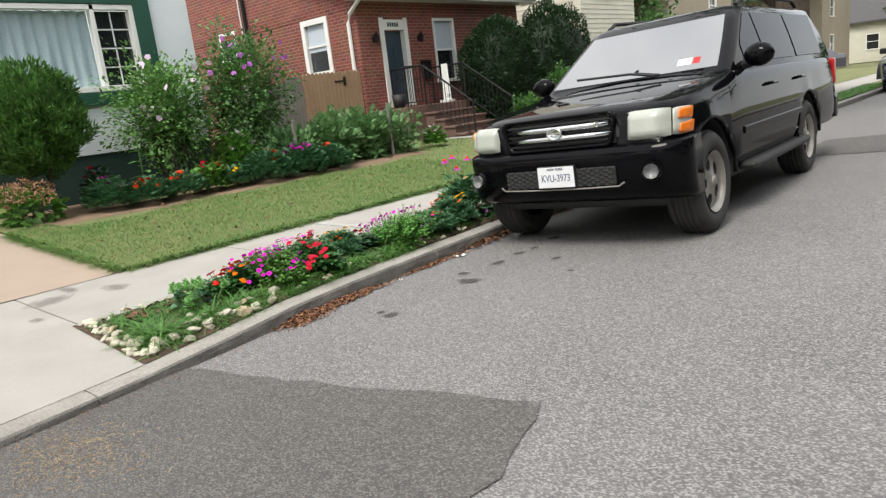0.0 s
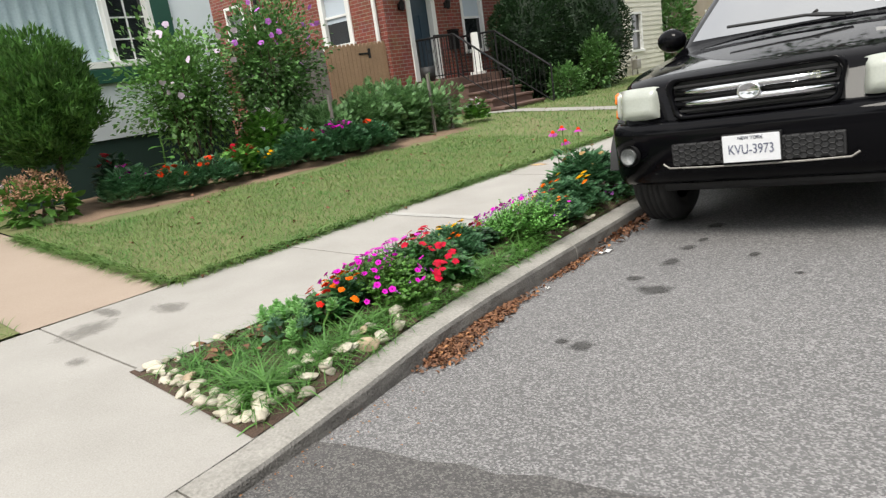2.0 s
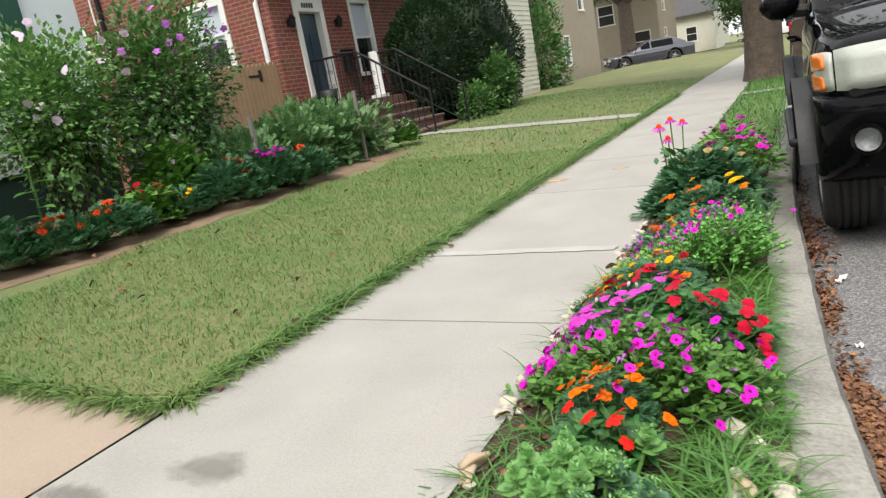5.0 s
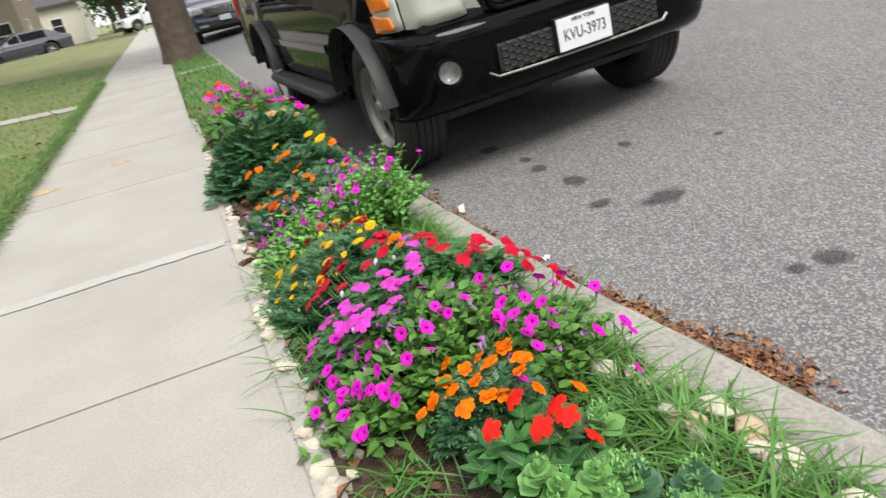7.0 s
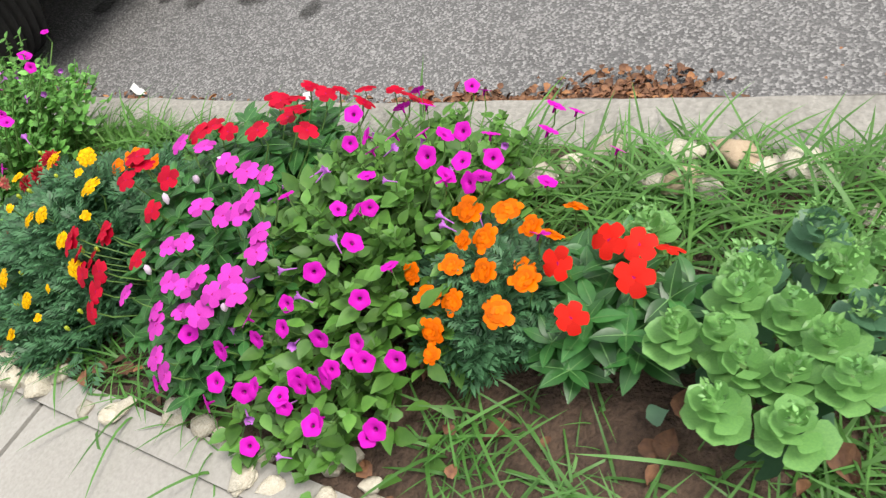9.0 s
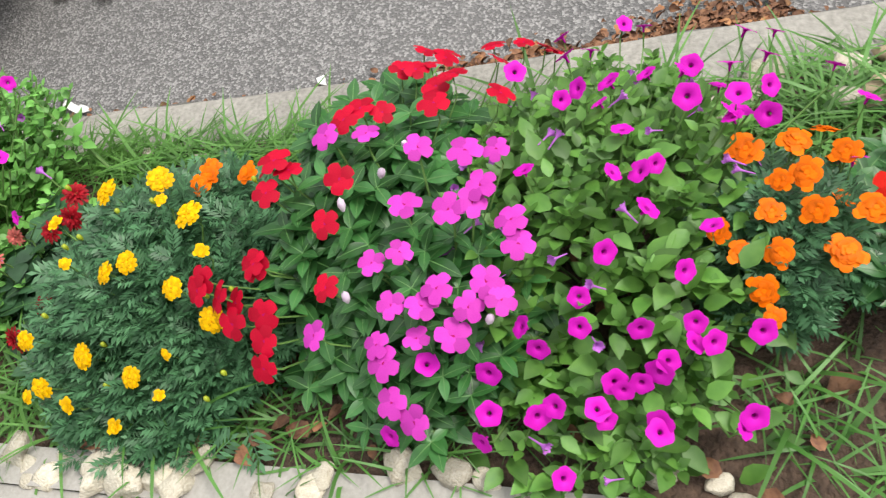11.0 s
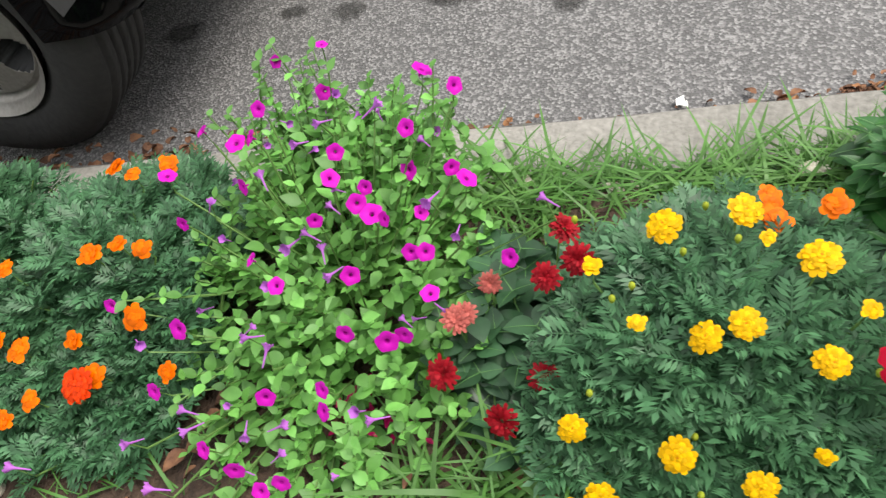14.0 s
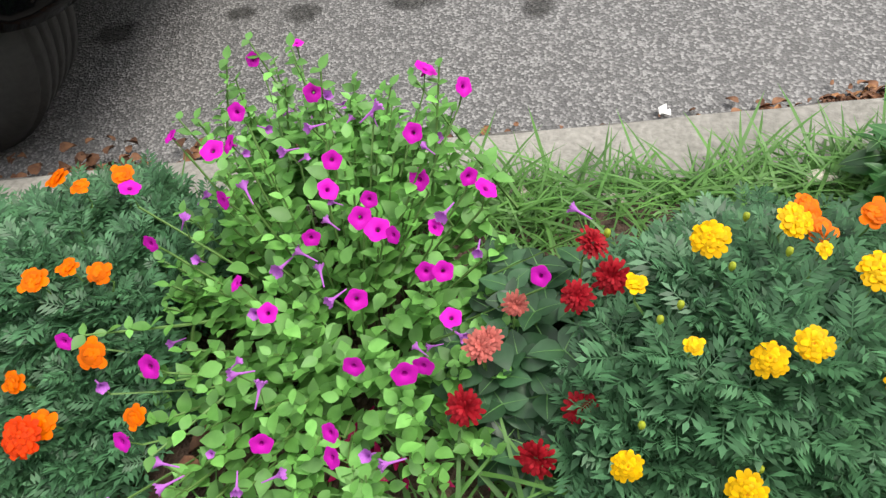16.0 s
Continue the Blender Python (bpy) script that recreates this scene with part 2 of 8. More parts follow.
M_BLUEPAINT = mat("dark_blue_car_paint", (0.012, 0.022, 0.045), (0.015, 0.025, 0.05), 0.35, bump=0, coat=1.0)
M_GREYPAINT = mat("grey_car_paint", (0.06, 0.06, 0.075), (0.07, 0.07, 0.085), 0.35, metal=0.4, bump=0, coat=1.0)
M_WHITEPAINT = mat("white_car_paint", (0.7, 0.71, 0.72), (0.66, 0.67, 0.68), 0.35, bump=0, coat=1.0)
M_PLASTIC = mat("black_plastic", (0.012, 0.012, 0.013), (0.02, 0.02, 0.021), 0.6, scale=20, bump=0.1)
M_CARGLASS = mat("tinted_car_glass", (0.012, 0.014, 0.016), (0.016, 0.018, 0.02), 0.02, bump=0, spec=1.0, coat=1.0)
M_SIDEGLASS = mat("dark_side_glass", (0.008, 0.009, 0.01), (0.01, 0.011, 0.012), 0.03, bump=0, spec=0.06)
M_FOGLENS = mat("grey_lamp_glass", (0.30, 0.31, 0.31), (0.2, 0.21, 0.21), 0.15, scale=40, bump=0.1, coat=0.6)
M_CHROME = mat("chrome", (0.75, 0.76, 0.78), (0.7, 0.71, 0.73), 0.12, metal=1.0, bump=0)
M_ALLOY = mat("dusty_alloy", (0.33, 0.315, 0.29), (0.24, 0.225, 0.205), 0.42, metal=0.5, scale=9, bump=0.05)
M_TYRE = mat("tyre_rubber", (0.02, 0.02, 0.02), (0.034, 0.033, 0.032), 0.8, scale=8, fine=60, bump=0.2)
M_LAMP = mat("hazed_headlamp_plastic", (0.42, 0.44, 0.39), (0.36, 0.38, 0.34), 0.2, scale=5, bump=0, coat=0.6)
M_AMBER = mat("amber_lamp_plastic", (0.75, 0.2, 0.02), (0.65, 0.14, 0.01), 0.2, scale=20, bump=0.1, coat=0.6)
M_REDLAMP = mat("red_lamp_plastic", (0.45, 0.02, 0.02), (0.35, 0.015, 0.015), 0.2, bump=0)
M_PLATE = mat("white_plate", (0.72, 0.73, 0.75), (0.66, 0.67, 0.7), 0.45, scale=10, bump=0.02)
M_INK = mat("dark_blue_ink", (0.02, 0.025, 0.06), (0.02, 0.025, 0.05), 0.6, bump=0)
M_FARGREEN = mat("sign_green", (0.0, 0.2, 0.13), (0.0, 0.18, 0.12), 0.5, bump=0)


M_CARGLASS.node_tree.nodes["Principled BSDF"].inputs["IOR"].default_value = 2.3


# ---- ground ----
def sheet(name, x0, x1, y0, y1, zf, material, nx=2, ny=2, label="", parent=None, bend=None):
    xs, ys = np.linspace(x0, x1, nx), np.linspace(y0, y1, ny)
    v = [(x if bend is None else x + bend(y) * (x - x0) / (x1 - x0), y, zf(x, y)) for y in ys for x in xs]
    f = [(j * nx + i, j * nx + i + 1, (j + 1) * nx + i + 1, (j + 1) * nx + i) for j in range(ny - 1) for i in range(nx - 1)]
    return raw(name, v, f, material, parent, label, smooth=True)


CURB_TOP = 0.14
EDGE_BED, EDGE_LAWN = -0.90, -2.13


def drop(y):
    """How far the kerb is lowered, 0 to 1, for the crossing before the bed."""
    return min(1.0, max(0.0, (1.6 - y) / 1.1))


def curb_x(y):
    """The kerb is not straight: it swings out to the street before the bed and in behind it."""
    return float(np.interp(y, (-1.5, -0.2, 0.6, 1.05, 1.5, 2.1, 2.9, 3.4, 4.1, 5.0), (0.39, 0.31, 0.22, 0.165, 0.1, 0.035, -0.01, -0.03, -0.065, -0.09)))


def beside(x, y):
    """A place in the bed, moved along with the kerb the nearer it is to it."""
    return x + curb_x(y) * min(1.0, max(0.0, (x - EDGE_BED) / (-0.17 - EDGE_BED))) ** 2


def curb_z(y):
    return 0.097 - 0.042 * drop(y)


def walk_z(x, y):
    side = CURB_TOP + 0.02 * min(1.0, max(0.0, (EDGE_BED - x) / 1.2))
    if x > EDGE_BED:
        side += (curb_z(y) + 0.002 - CURB_TOP) * min(1.0, (x - EDGE_BED) / (-0.17 - EDGE_BED))
    return side


def lawn_z(x, y):
    return 0.165 + 0.19 * min(1.0, max(0.0, (EDGE_LAWN - x) / 3.4)) + 0.012 * noise.noise((x * 0.9, y * 0.9, 0))


def bed_z(x, y):
    s = min(1.0, max(0.0, (x + 0.88) / 0.7))
    edge = walk_z(x, 0.58) + 0.003
    blend = min(1.0, max(0.0, (y - 0.6) / 0.2))
    deep = 0.13 + (curb_z(y) - 0.004 - 0.13) * s + 0.014 * noise.noise((x * 5, y * 5, 3)) + 0.025 * math.exp(-((x + 0.52) / 0.3) ** 2) + 0.03 * math.exp(-((x + 0.27) / 0.07) ** 2)
    return edge + (deep - edge) * blend


ground = tagged(sheet("ground", -400, 400, -300, 500, lambda x, y: -0.06, M_TURF), "dull green ground reaching the horizon", "ground", kind="structure")
road = tagged(sheet("road", -0.4, 10.0, -60, 140, lambda x, y: 0.17 * math.sin(min(1, max(0, x / 10)) * math.pi) - 0.006, M_ROAD, 63, 41), "grey worn asphalt street with coarse aggregate", "road", kind="structure")


def road_z(x):
    return 0.17 * math.sin(min(1, max(0, x / 10)) * math.pi) - 0.006


def flat_shape(name, outline, zf, material, lift, label="", parent=None):
    bm = bmesh.new()
    f = bm.faces.new([bm.verts.new((x, y, 0)) for x, y in outline])
    bmesh.ops.triangulate(bm, faces=[f])
    bmesh.ops.subdivide_edges(bm, edges=bm.edges[:], cuts=3, use_grid_fill=True)
    for v in bm.verts:
        v.co.z = zf(v.co.x, v.co.y) + lift
    return part(name, bm, material, parent, label)


def ragged(outline, step=0.12, amp=0.02):
    out = []
    for (x0, y0), (x1, y1) in zip(outline, outline[1:] + outline[:1]):
        k = max(1, int(math.hypot(x1 - x0, y1 - y0) / step))
        for i in range(k):
            s = i / k
            out.append((x0 + (x1 - x0) * s + R.uniform(-amp, amp), y0 + (y1 - y0) * s + R.uniform(-amp, amp)))
    return out


for pts in ([(0.03, 0.72), (0.98, 0.84), (2.26, 1.12), (2.42, 0.6), (2.5, -3.0), (0.03, -3.0)], [(1.2, 8.2), (1.2, 10.0), (2.5, 10.1), (2.6, 8.2)]):
    tagged(flat_shape("asphalt_patch", ragged(pts), lambda x, y: road_z(x), M_PATCH, 0.006), "dark patch of newer asphalt in the street", "road patch", kind="structure")

# kerb in cast lengths with fine joints
curb = tagged(new("curb"), "weathered concrete kerb with a chipped edge", "kerb", kind="structure")
cuts = [-14, -11, -8, -5, -2.2, 0.25, 3.02, 6.0, 9.0, 12.1, 15, 18, 24, 30, 40, 60, 90]
for y0, y1 in zip(cuts, cuts[1:]):
    ny = max(6, int((y1 - y0) / (0.06 if -1 < y0 < 7 else 0.4)))
    prof = ((0.012, -0.08), (0.010, 0.4), (0.004, 0.82), (-0.012, 0.96), (-0.03, 1.0), (-0.08, 1.01), (-0.165, 1.0), (-0.172, 0.9), (-0.172, -0.3))
    v, f = [], []
    for j in range(ny + 1):
        y = y0 + 0.004 + (y1 - y0 - 0.008) * j / ny
        top = curb_z(y)
        for k, (px, pz) in enumerate(prof):
            w = 0.006 * noise.noise((px * 30, y * 7, k)) if y0 > -3 and y1 < 13 else 0
            v.append((px + w + curb_x(y), y, top * pz + w * 0.6))
    q = len(prof)
    for j in range(ny):
        f += [(j * q + k, (j + 1) * q + k, (j + 1) * q + k + 1, j * q + k + 1) for k in range(q - 1)]
    f += [tuple(range(q)), tuple(ny * q + k for k in range(q))[::-1]]
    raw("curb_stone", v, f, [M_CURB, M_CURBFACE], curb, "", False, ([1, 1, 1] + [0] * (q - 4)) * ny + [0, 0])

# sidewalk slabs
sidewalk = tagged(new("sidewalk"), "pale grey concrete sidewalk with tooled joints", "sidewalk", kind="structure")
joints = [-6.2, -4.4, -2.5, -0.9, 0.62, 2.36, 3.42, 5.1, 6.6, 8.2, 9.9, 11.6, 13.3, 15, 17, 19, 22, 25, 28, 32, 36, 40, 46, 54]
for y0, y1 in zip(joints, joints[1:]):
    v, f = [], []
    nx, ny = 9, 9
    for lvl in (0, 1):
        for j in range(ny):
            for i in range(nx):
                x = EDGE_LAWN + 0.0 + (EDGE_BED - EDGE_LAWN) * i / (nx - 1)
                y = y0 + 0.006 + (y1 - y0 - 0.012) * j / (ny - 1)
                edge = 0.006 if i in (0, nx - 1) or j in (0, ny - 1) else 0
                v.append((x, y, (walk_z(x, y) - edge * 0.7) if lvl else -0.05))
    o = nx * ny
    f += [(o + j * nx + i, o + j * nx + i + 1, o + (j + 1) * nx + i + 1, o + (j + 1) * nx + i) for j in range(ny - 1) for i in range(nx - 1)]
    rim = [i for i in range(nx)] + [j * nx + nx - 1 for j in range(1, ny)] + [(ny - 1) * nx + i for i in range(nx - 2, -1, -1)] + [j * nx for j in range(ny - 2, 0, -1)]
    f += [(a, b, o + b, o + a) for a, b in zip(rim, rim[1:] + rim[:1])]
    raw("slab", v, f, M_WALK, sidewalk)
# crossing before the bed
for y0, y1 in ((-4.4, -2.5), (-2.5, -0.9), (-0.9, 0.6)):
    sheet("slab", EDGE_BED + 0.006, -0.166, y0 + 0.006, y1 - 0.006, lambda x, y: walk_z(x, y), M_WALK, 6, 8, "", sidewalk, curb_x)
# pale rendered strip along the bed, a raised light joint and stains
tagged(sheet("walk_border", EDGE_BED + 0.0, EDGE_BED + 0.06, 0.6, 7.2, lambda x, y: CURB_TOP + 0.004 + 0.004 * noise.noise((x * 9, y * 4, 1)), M_WALK, 3, 60), "pale mortar strip edging the sidewalk", "sidewalk edge", kind="structure")
M_STAIN = mat("grey_stain", (0.16, 0.15, 0.135), (0.24, 0.225, 0.205), 0.9, scale=6, bump=0)
M_OILY = make_asphalt("oil_stained_asphalt", (0.032, 0.031, 0.031), (0.07, 0.068, 0.066), (0.13, 0.125, 0.12))
M_SPRAY = mat("orange_marking_paint", (0.62, 0.36, 0.12), (0.5, 0.42, 0.32), 0.8, scale=14, fine=60, bump=0)
M_LIGHTJOINT = mat("pale_mortar", (0.41, 0.40, 0.38), (0.34, 0.33, 0.31), 0.9, scale=6, bump=0.1)


def soft_edge(m, strength):
    """A stain thins out from its middle in a ragged way."""
    n = m.node_tree.nodes
    co, mp, ln, no = n.new("ShaderNodeTexCoord"), n.new("ShaderNodeMapping"), n.new("ShaderNodeVectorMath"), n.new("ShaderNodeTexNoise")
    mp.inputs["Location"].default_value, mp.inputs["Scale"].default_value = (-1, -1, 0), (2, 2, 0)
    ln.operation = "LENGTH"
    no.inputs["Scale"].default_value, no.inputs["Detail"].default_value = 22, 5
    mad, rng, tr, mx = n.new("ShaderNodeMath"), n.new("ShaderNodeMapRange"), n.new("ShaderNodeBsdfTransparent"), n.new("ShaderNodeMixShader")
    mad.operation = "MULTIPLY_ADD"
    mad.inputs[1].default_value = 0.9
    rng.inputs["From Min"].default_value, rng.inputs["From Max"].default_value = 1.25, 0.75
    rng.inputs["To Max"].default_value = strength
    link_nodes(m, [(co.outputs["Generated"], mp.inputs["Vector"]), (mp.outputs[0], ln.inputs[0]), (co.outputs["Object"], no.inputs["Vector"]), (no.outputs["Fac"], mad.inputs[0]), (ln.outputs["Value"], mad.inputs[2]),
                   (mad.outputs[0], rng.inputs["Value"]), (rng.outputs[0], mx.inputs[0]), (tr.outputs[0], mx.inputs[1]), (n["Principled BSDF"].outputs[0], mx.inputs[2]), (mx.outputs[0], n["Material Output"].inputs["Surface"])])


soft_edge(M_STAIN, 0.5)
soft_edge(M_OILY, 0.85)
soft_edge(M_SPRAY, 0.85)


def blot(name, x, y, rx, ry, zf, material, label, category, turn=0.0, lift=0.003):
    pts = []
    for k in range(28):
        a = k * math.tau / 28
        r = 1 + 0.35 * noise.noise((math.cos(a) * 1.5 + x * 7, math.sin(a) * 1.5 + y * 7, 0))
        px, py = 1.35 * rx * r * math.cos(a), 1.35 * ry * r * math.sin(a)
        pts.append((x + px * math.cos(turn) - py * math.sin(turn), y + px * math.sin(turn) + py * math.cos(turn)))
    bm = bmesh.new()
    bm.faces.new([bm.verts.new((px, py, zf(px, py) + lift)) for px, py in pts])
    return tagged(part(name, bm, material), label, category, kind="structure")


for x, y, rx, ry in ((-1.62, 1.16, 0.14, 0.08), (-1.75, 0.75, 0.13, 0.16), (-1.95, 0.95, 0.16, 0.05), (-1.3, 0.5, 0.07, 0.05)):
    blot("sidewalk_stain", x, y, rx, ry, walk_z, M_STAIN, "grey damp stain on the sidewalk", "stain")
for x, y, rx, ry in ((-1.45, 5.95, 0.08, 0.05), (-1.95, 5.6, 0.12, 0.07), (-0.75, -0.25, 0.14, 0.1), (-0.6, 0.15, 0.03, 0.03)):
    blot("paint_mark", x, y, rx, ry, walk_z, M_SPRAY, "faded orange utility paint mark on concrete", "paint mark")
flat_shape("joint_filler", ragged([(EDGE_LAWN + 0.02, 3.36), (EDGE_BED - 0.02, 3.37), (EDGE_BED - 0.02, 3.455), (EDGE_LAWN + 0.02, 3.45)], 0.07, 0.008), walk_z, M_LIGHTJOINT, 0.0015, "pale mortar joint", sidewalk)
for x, y, rx, ry in ((0.56, 3.86, 0.09, 0.06), (0.6, 3.5, 0.06, 0.04), (0.58, 3.32, 0.08, 0.05), (0.6, 3.02, 0.10, 0.06), (0.52, 2.72, 0.07, 0.05), (0.70, 2.55, 0.13, 0.07), (0.72, 1.80, 0.08, 0.06), (0.6, 1.82, 0.05, 0.04), (1.0, 3.2, 0.06, 0.04), (1.3, 2.9, 0.04, 0.03)):
    blot("oil_spot", x, y, rx * 0.75, ry * 0.75, lambda a, b: road_z(a), M_OILY, "dark oil drip on the asphalt", "oil stain", turn=R.uniform(0, 3), lift=0.004)

# lawn, path, planting strip
lawn = tagged(sheet("lawn", -8.6, EDGE_LAWN - 0.005, 1.46, 40, lawn_z, M_TURF, 30, 150), "mown green lawn with straw patches", "lawn", kind="structure")
tagged(sheet("lawn", -8.6, EDGE_LAWN - 0.005, -8, 0.52, lawn_z, M_TURF, 20, 40), "mown green lawn beside the path", "lawn", kind="structure")
tagged(sheet("garden_path", -8.0, EDGE_LAWN - 0.012, 0.53, 1.45, lambda x, y: lawn_z(x, y) - 0.008, M_PINKWALK, 20, 6), "tan tinted concrete path between lawns", "path", kind="structure")
tagged(sheet("house_path", -6.4, EDGE_LAWN - 0.012, 10.35, 10.85, lambda x, y: lawn_z(x, y) + 0.012, M_WALK, 20, 6), "narrow concrete path to the front steps", "path", kind="structure")
tagged(sheet("planting_strip", EDGE_BED + 0.002, -0.168, 0.575, 7.2, bed_z, M_SOIL, 30, 240, bend=curb_x), "dark crumbly soil of the street planting bed", "soil", kind="structure")
tagged(sheet("verge", EDGE_BED + 0.02, -0.174, 7.2, 60, lambda x, y: 0.13, M_TURF, 4, 60, bend=curb_x), "grass verge between sidewalk and kerb", "verge", kind="structure")
tagged(sheet("verge_path", EDGE_BED + 0.02, -0.174, 12.0, 12.4, lambda x, y: 0.147, M_WALK, 3, 3), "concrete strip across the verge", "path", kind="structure")
tagged(flat_shape("garden_bed", ragged([(-6.88, 1.9), (-5.0, 1.85), (-4.72, 3.2), (-4.68, 5.2), (-4.95, 8.3), (-6.88, 8.4)], 0.22, 0.09), lawn_z, M_BORDER, 0.004), "bare brown soil of the house flower border", "soil", kind="structure")

# ---- houses ----
def wall_with_holes(name, axis, at, u0, u1, z0, z1, holes, thick, material, parent, label=""):
    """A wall in the plane axis = at, thick towards the inside (negative axis for x, positive for y); holes: (u0, u1, z0, z1)."""
    us = sorted({u0, u1, *[h[0] for h in holes], *[h[1] for h in holes]})
    zs = sorted({z0, z1, *[h[2] for h in holes], *[h[3] for h in holes]})
    bm = bmesh.new()
    solid = lambda i, j: 0 <= i < len(us) - 1 and 0 <= j < len(zs) - 1 and not any(h[0] <= (us[i] + us[i + 1]) / 2 <= h[1] and h[2] <= (zs[j] + zs[j + 1]) / 2 <= h[3] for h in holes)
    back = at - thick if axis == "x" else at + thick
    P = (lambda u, z, d: (d, u, z)) if axis == "x" else (lambda u, z, d: (u, d, z))
    quad = lambda ps: bm.faces.new([bm.verts.new(p) for p in ps])
    for i in range(len(us) - 1):
        for j in range(len(zs) - 1):
            if not solid(i, j):
                continue
            a, b, c, d = us[i], us[i + 1], zs[j], zs[j + 1]
            quad([P(a, c, at), P(b, c, at), P(b, d, at), P(a, d, at)])
            quad([P(a, c, back), P(a, d, back), P(b, d, back), P(b, c, back)])
            for di, dj, ps in ((-1, 0, ((a, c), (a, d))), (1, 0, ((b, c), (b, d))), (0, -1, ((a, c), (b, c))), (0, 1, ((a, d), (b, d)))):
                if not solid(i + di, j + dj):
                    (ua, za), (ub, zb) = ps
                    quad([P(ua, za, at), P(ub, zb, at), P(ub, zb, back), P(ua, za, back)])
    bmesh.ops.remove_doubles(bm, verts=bm.verts[:], dist=0.0005)
    bmesh.ops.recalc_face_normals(bm, faces=bm.faces[:])
    return part(name, bm, material, parent, label)


def window(parent, axis, at, u0, u1, z0, z1, frame_m, fill, sash=True, fw=0.07, shade=0.0):
    """A framed sash window in a wall opening; at is the wall's outer face."""
    def bx(name, a, b, c, d, f0, f1, m, par, lab="", bev=0.004):
        dims = (f0, f1, a, b, c, d) if axis == "x" else (a, b, f0, f1, c, d)
        return boxed(name, dims, m, par, lab, bev)
    s = 1 if axis == "x" else -1
    lo = lambda d0, d1: tuple(sorted((at + s * d0, at + s * d1)))
    w = tagged(new("window"), "", "")
    w.parent = parent
    f = lo(-0.09, 0.025)
    bx("window_frame", u0, u0 + fw, z0, z1, *f, frame_m, w)
    bx("window_frame", u1 - fw, u1, z0, z1, *f, frame_m, w)
    bx("window_frame", u0 + fw, u1 - fw, z1 - fw, z1, *f, frame_m, w)
    bx("window_sill", u0 - 0.03, u1 + 0.03, z0 - 0.05, z0 + 0.03, *lo(-0.09, 0.06), frame_m, w)
    g = lo(-0.075, -0.068)
    bx("pane", u0 + fw, u1 - fw, z0 + 0.03, z1 - fw, *g, M_GLASS, w, "", 0)
    zm = (z0 + z1) / 2
    if sash:
        bx("sash_rail", u0 + fw, u1 - fw, zm - 0.025, zm + 0.025, *lo(-0.066, -0.03), frame_m, w)
    if shade:
        bx("roller_shade", u0 + fw + 0.01, u1 - fw - 0.01, z1 - fw - shade, z1 - fw - 0.005, *lo(-0.066, -0.06), M_SHADE, w, "pale shade pulled part way down", 0)
    return w


# red brick house
HX, HY = -8.2, 10.0
red = thing("brick_house", 0, 0, 0, "red brick house with white trim and blue door", "house")
wall_with_holes("wall", "x", HX, HY + 0.25, 16.2, 0.1, 3.62, [(10.72, 11.52, 1.15, 3.16), (12.5, 13.32, 1.68, 3.2)], 0.25, M_BRICK, red, "brick front wall")
wall_with_holes("wall", "y", HY, -17.0, HX - 0.0, 0.1, 6.2, [(-10.2, -9.2, 2.15, 3.4), (-13.85, -13.05, 2.85, 3.62)], 0.25, M_BRICK, red, "brick side wall")
wall_with_holes("wall", "y", 15.95, -17.0, HX - 0.25, 0.1, 5.8, [], 0.25, M_BRICK, red)
wall_with_holes("wall", "x", -9.9, HY + 0.25, 15.95, 3.9, 6.2, [], 0.25, M_BRICK, red, "upper brick wall set back")
window(red, "x", HX, 12.5, 13.32, 1.68, 3.2, M_WHITE, None, shade=0.7)
window(red, "y", HY, -10.2, -9.2, 2.15, 3.4, M_WHITE, None, shade=0.62, fw=0.13)
window(red, "y", HY, -13.85, -13.05, 2.85, 3.62, M_WHITE, None, sash=False)
# soldier course over the side windows, a water table and the door
bm = bmesh.new()
for k in range(88):
    x = -17 + k * 0.1
    box(bm, x + 0.006, x + 0.094, HY - 0.012, HY + 0.02, 3.42, 3.6)
part("soldier_course", bm, M_BRICK, red, "upright brick course")
bm = bmesh.new()
v = [(-7.75, 9.7, 3.62), (-7.75, 16.5, 3.62), (-9.95, 16.5, 4.35), (-9.95, 9.7, 4.35)]
for dz in (0.0,):
    lo_r = [bm.verts.new((x, y, z)) for x, y, z in v]
    hi_r = [bm.verts.new((x, y, z + 0.14)) for x, y, z in v]
    bm.faces.new(lo_r[::-1])
    bm.faces.new(hi_r)
    for k in range(4):
        bm.faces.new((lo_r[k], lo_r[(k + 1) % 4], hi_r[(k + 1) % 4], hi_r[k]))
part("porch_roof", bm, M_ROOF, red, "dark shingled porch roof")
boxed("fascia", (-7.76, -7.70, 9.68, 16.52, 3.56, 3.74), M_WHITE, red, "white fascia board")
boxed("soffit", (-8.2, -7.75, 9.7, 16.5, 3.56, 3.6), M_WHITE, red, "white soffit")
part("gutter", tube(bmesh.new(), [(-7.66, 9.66, 3.68), (-7.66, 16.5, 3.68)], 0.055), M_WHITE, red, "white rain gutter")
part("downspout", tube(bmesh.new(), [(-7.7, 9.72, 3.66), (-7.85, 9.8, 3.5), (-8.32, 9.93, 3.3), (-8.42, 9.94, 3.1), (-8.42, 9.94, 0.4)], 0.045), M_WHITE, red, "white downspout")
part("downspout", tube(bmesh.new(), [(-7.66, 16.4, 3.66), (-8.1, 16.4, 3.3), (-8.14, 16.4, 0.4)], 0.045), M_WHITE, red)
part("drain_pipe", tube(bmesh.new(), [(-12.4, 9.93, 6.0), (-12.4, 9.93, 0.5)], 0.05), M_IRON, red, "dark vertical pipe")
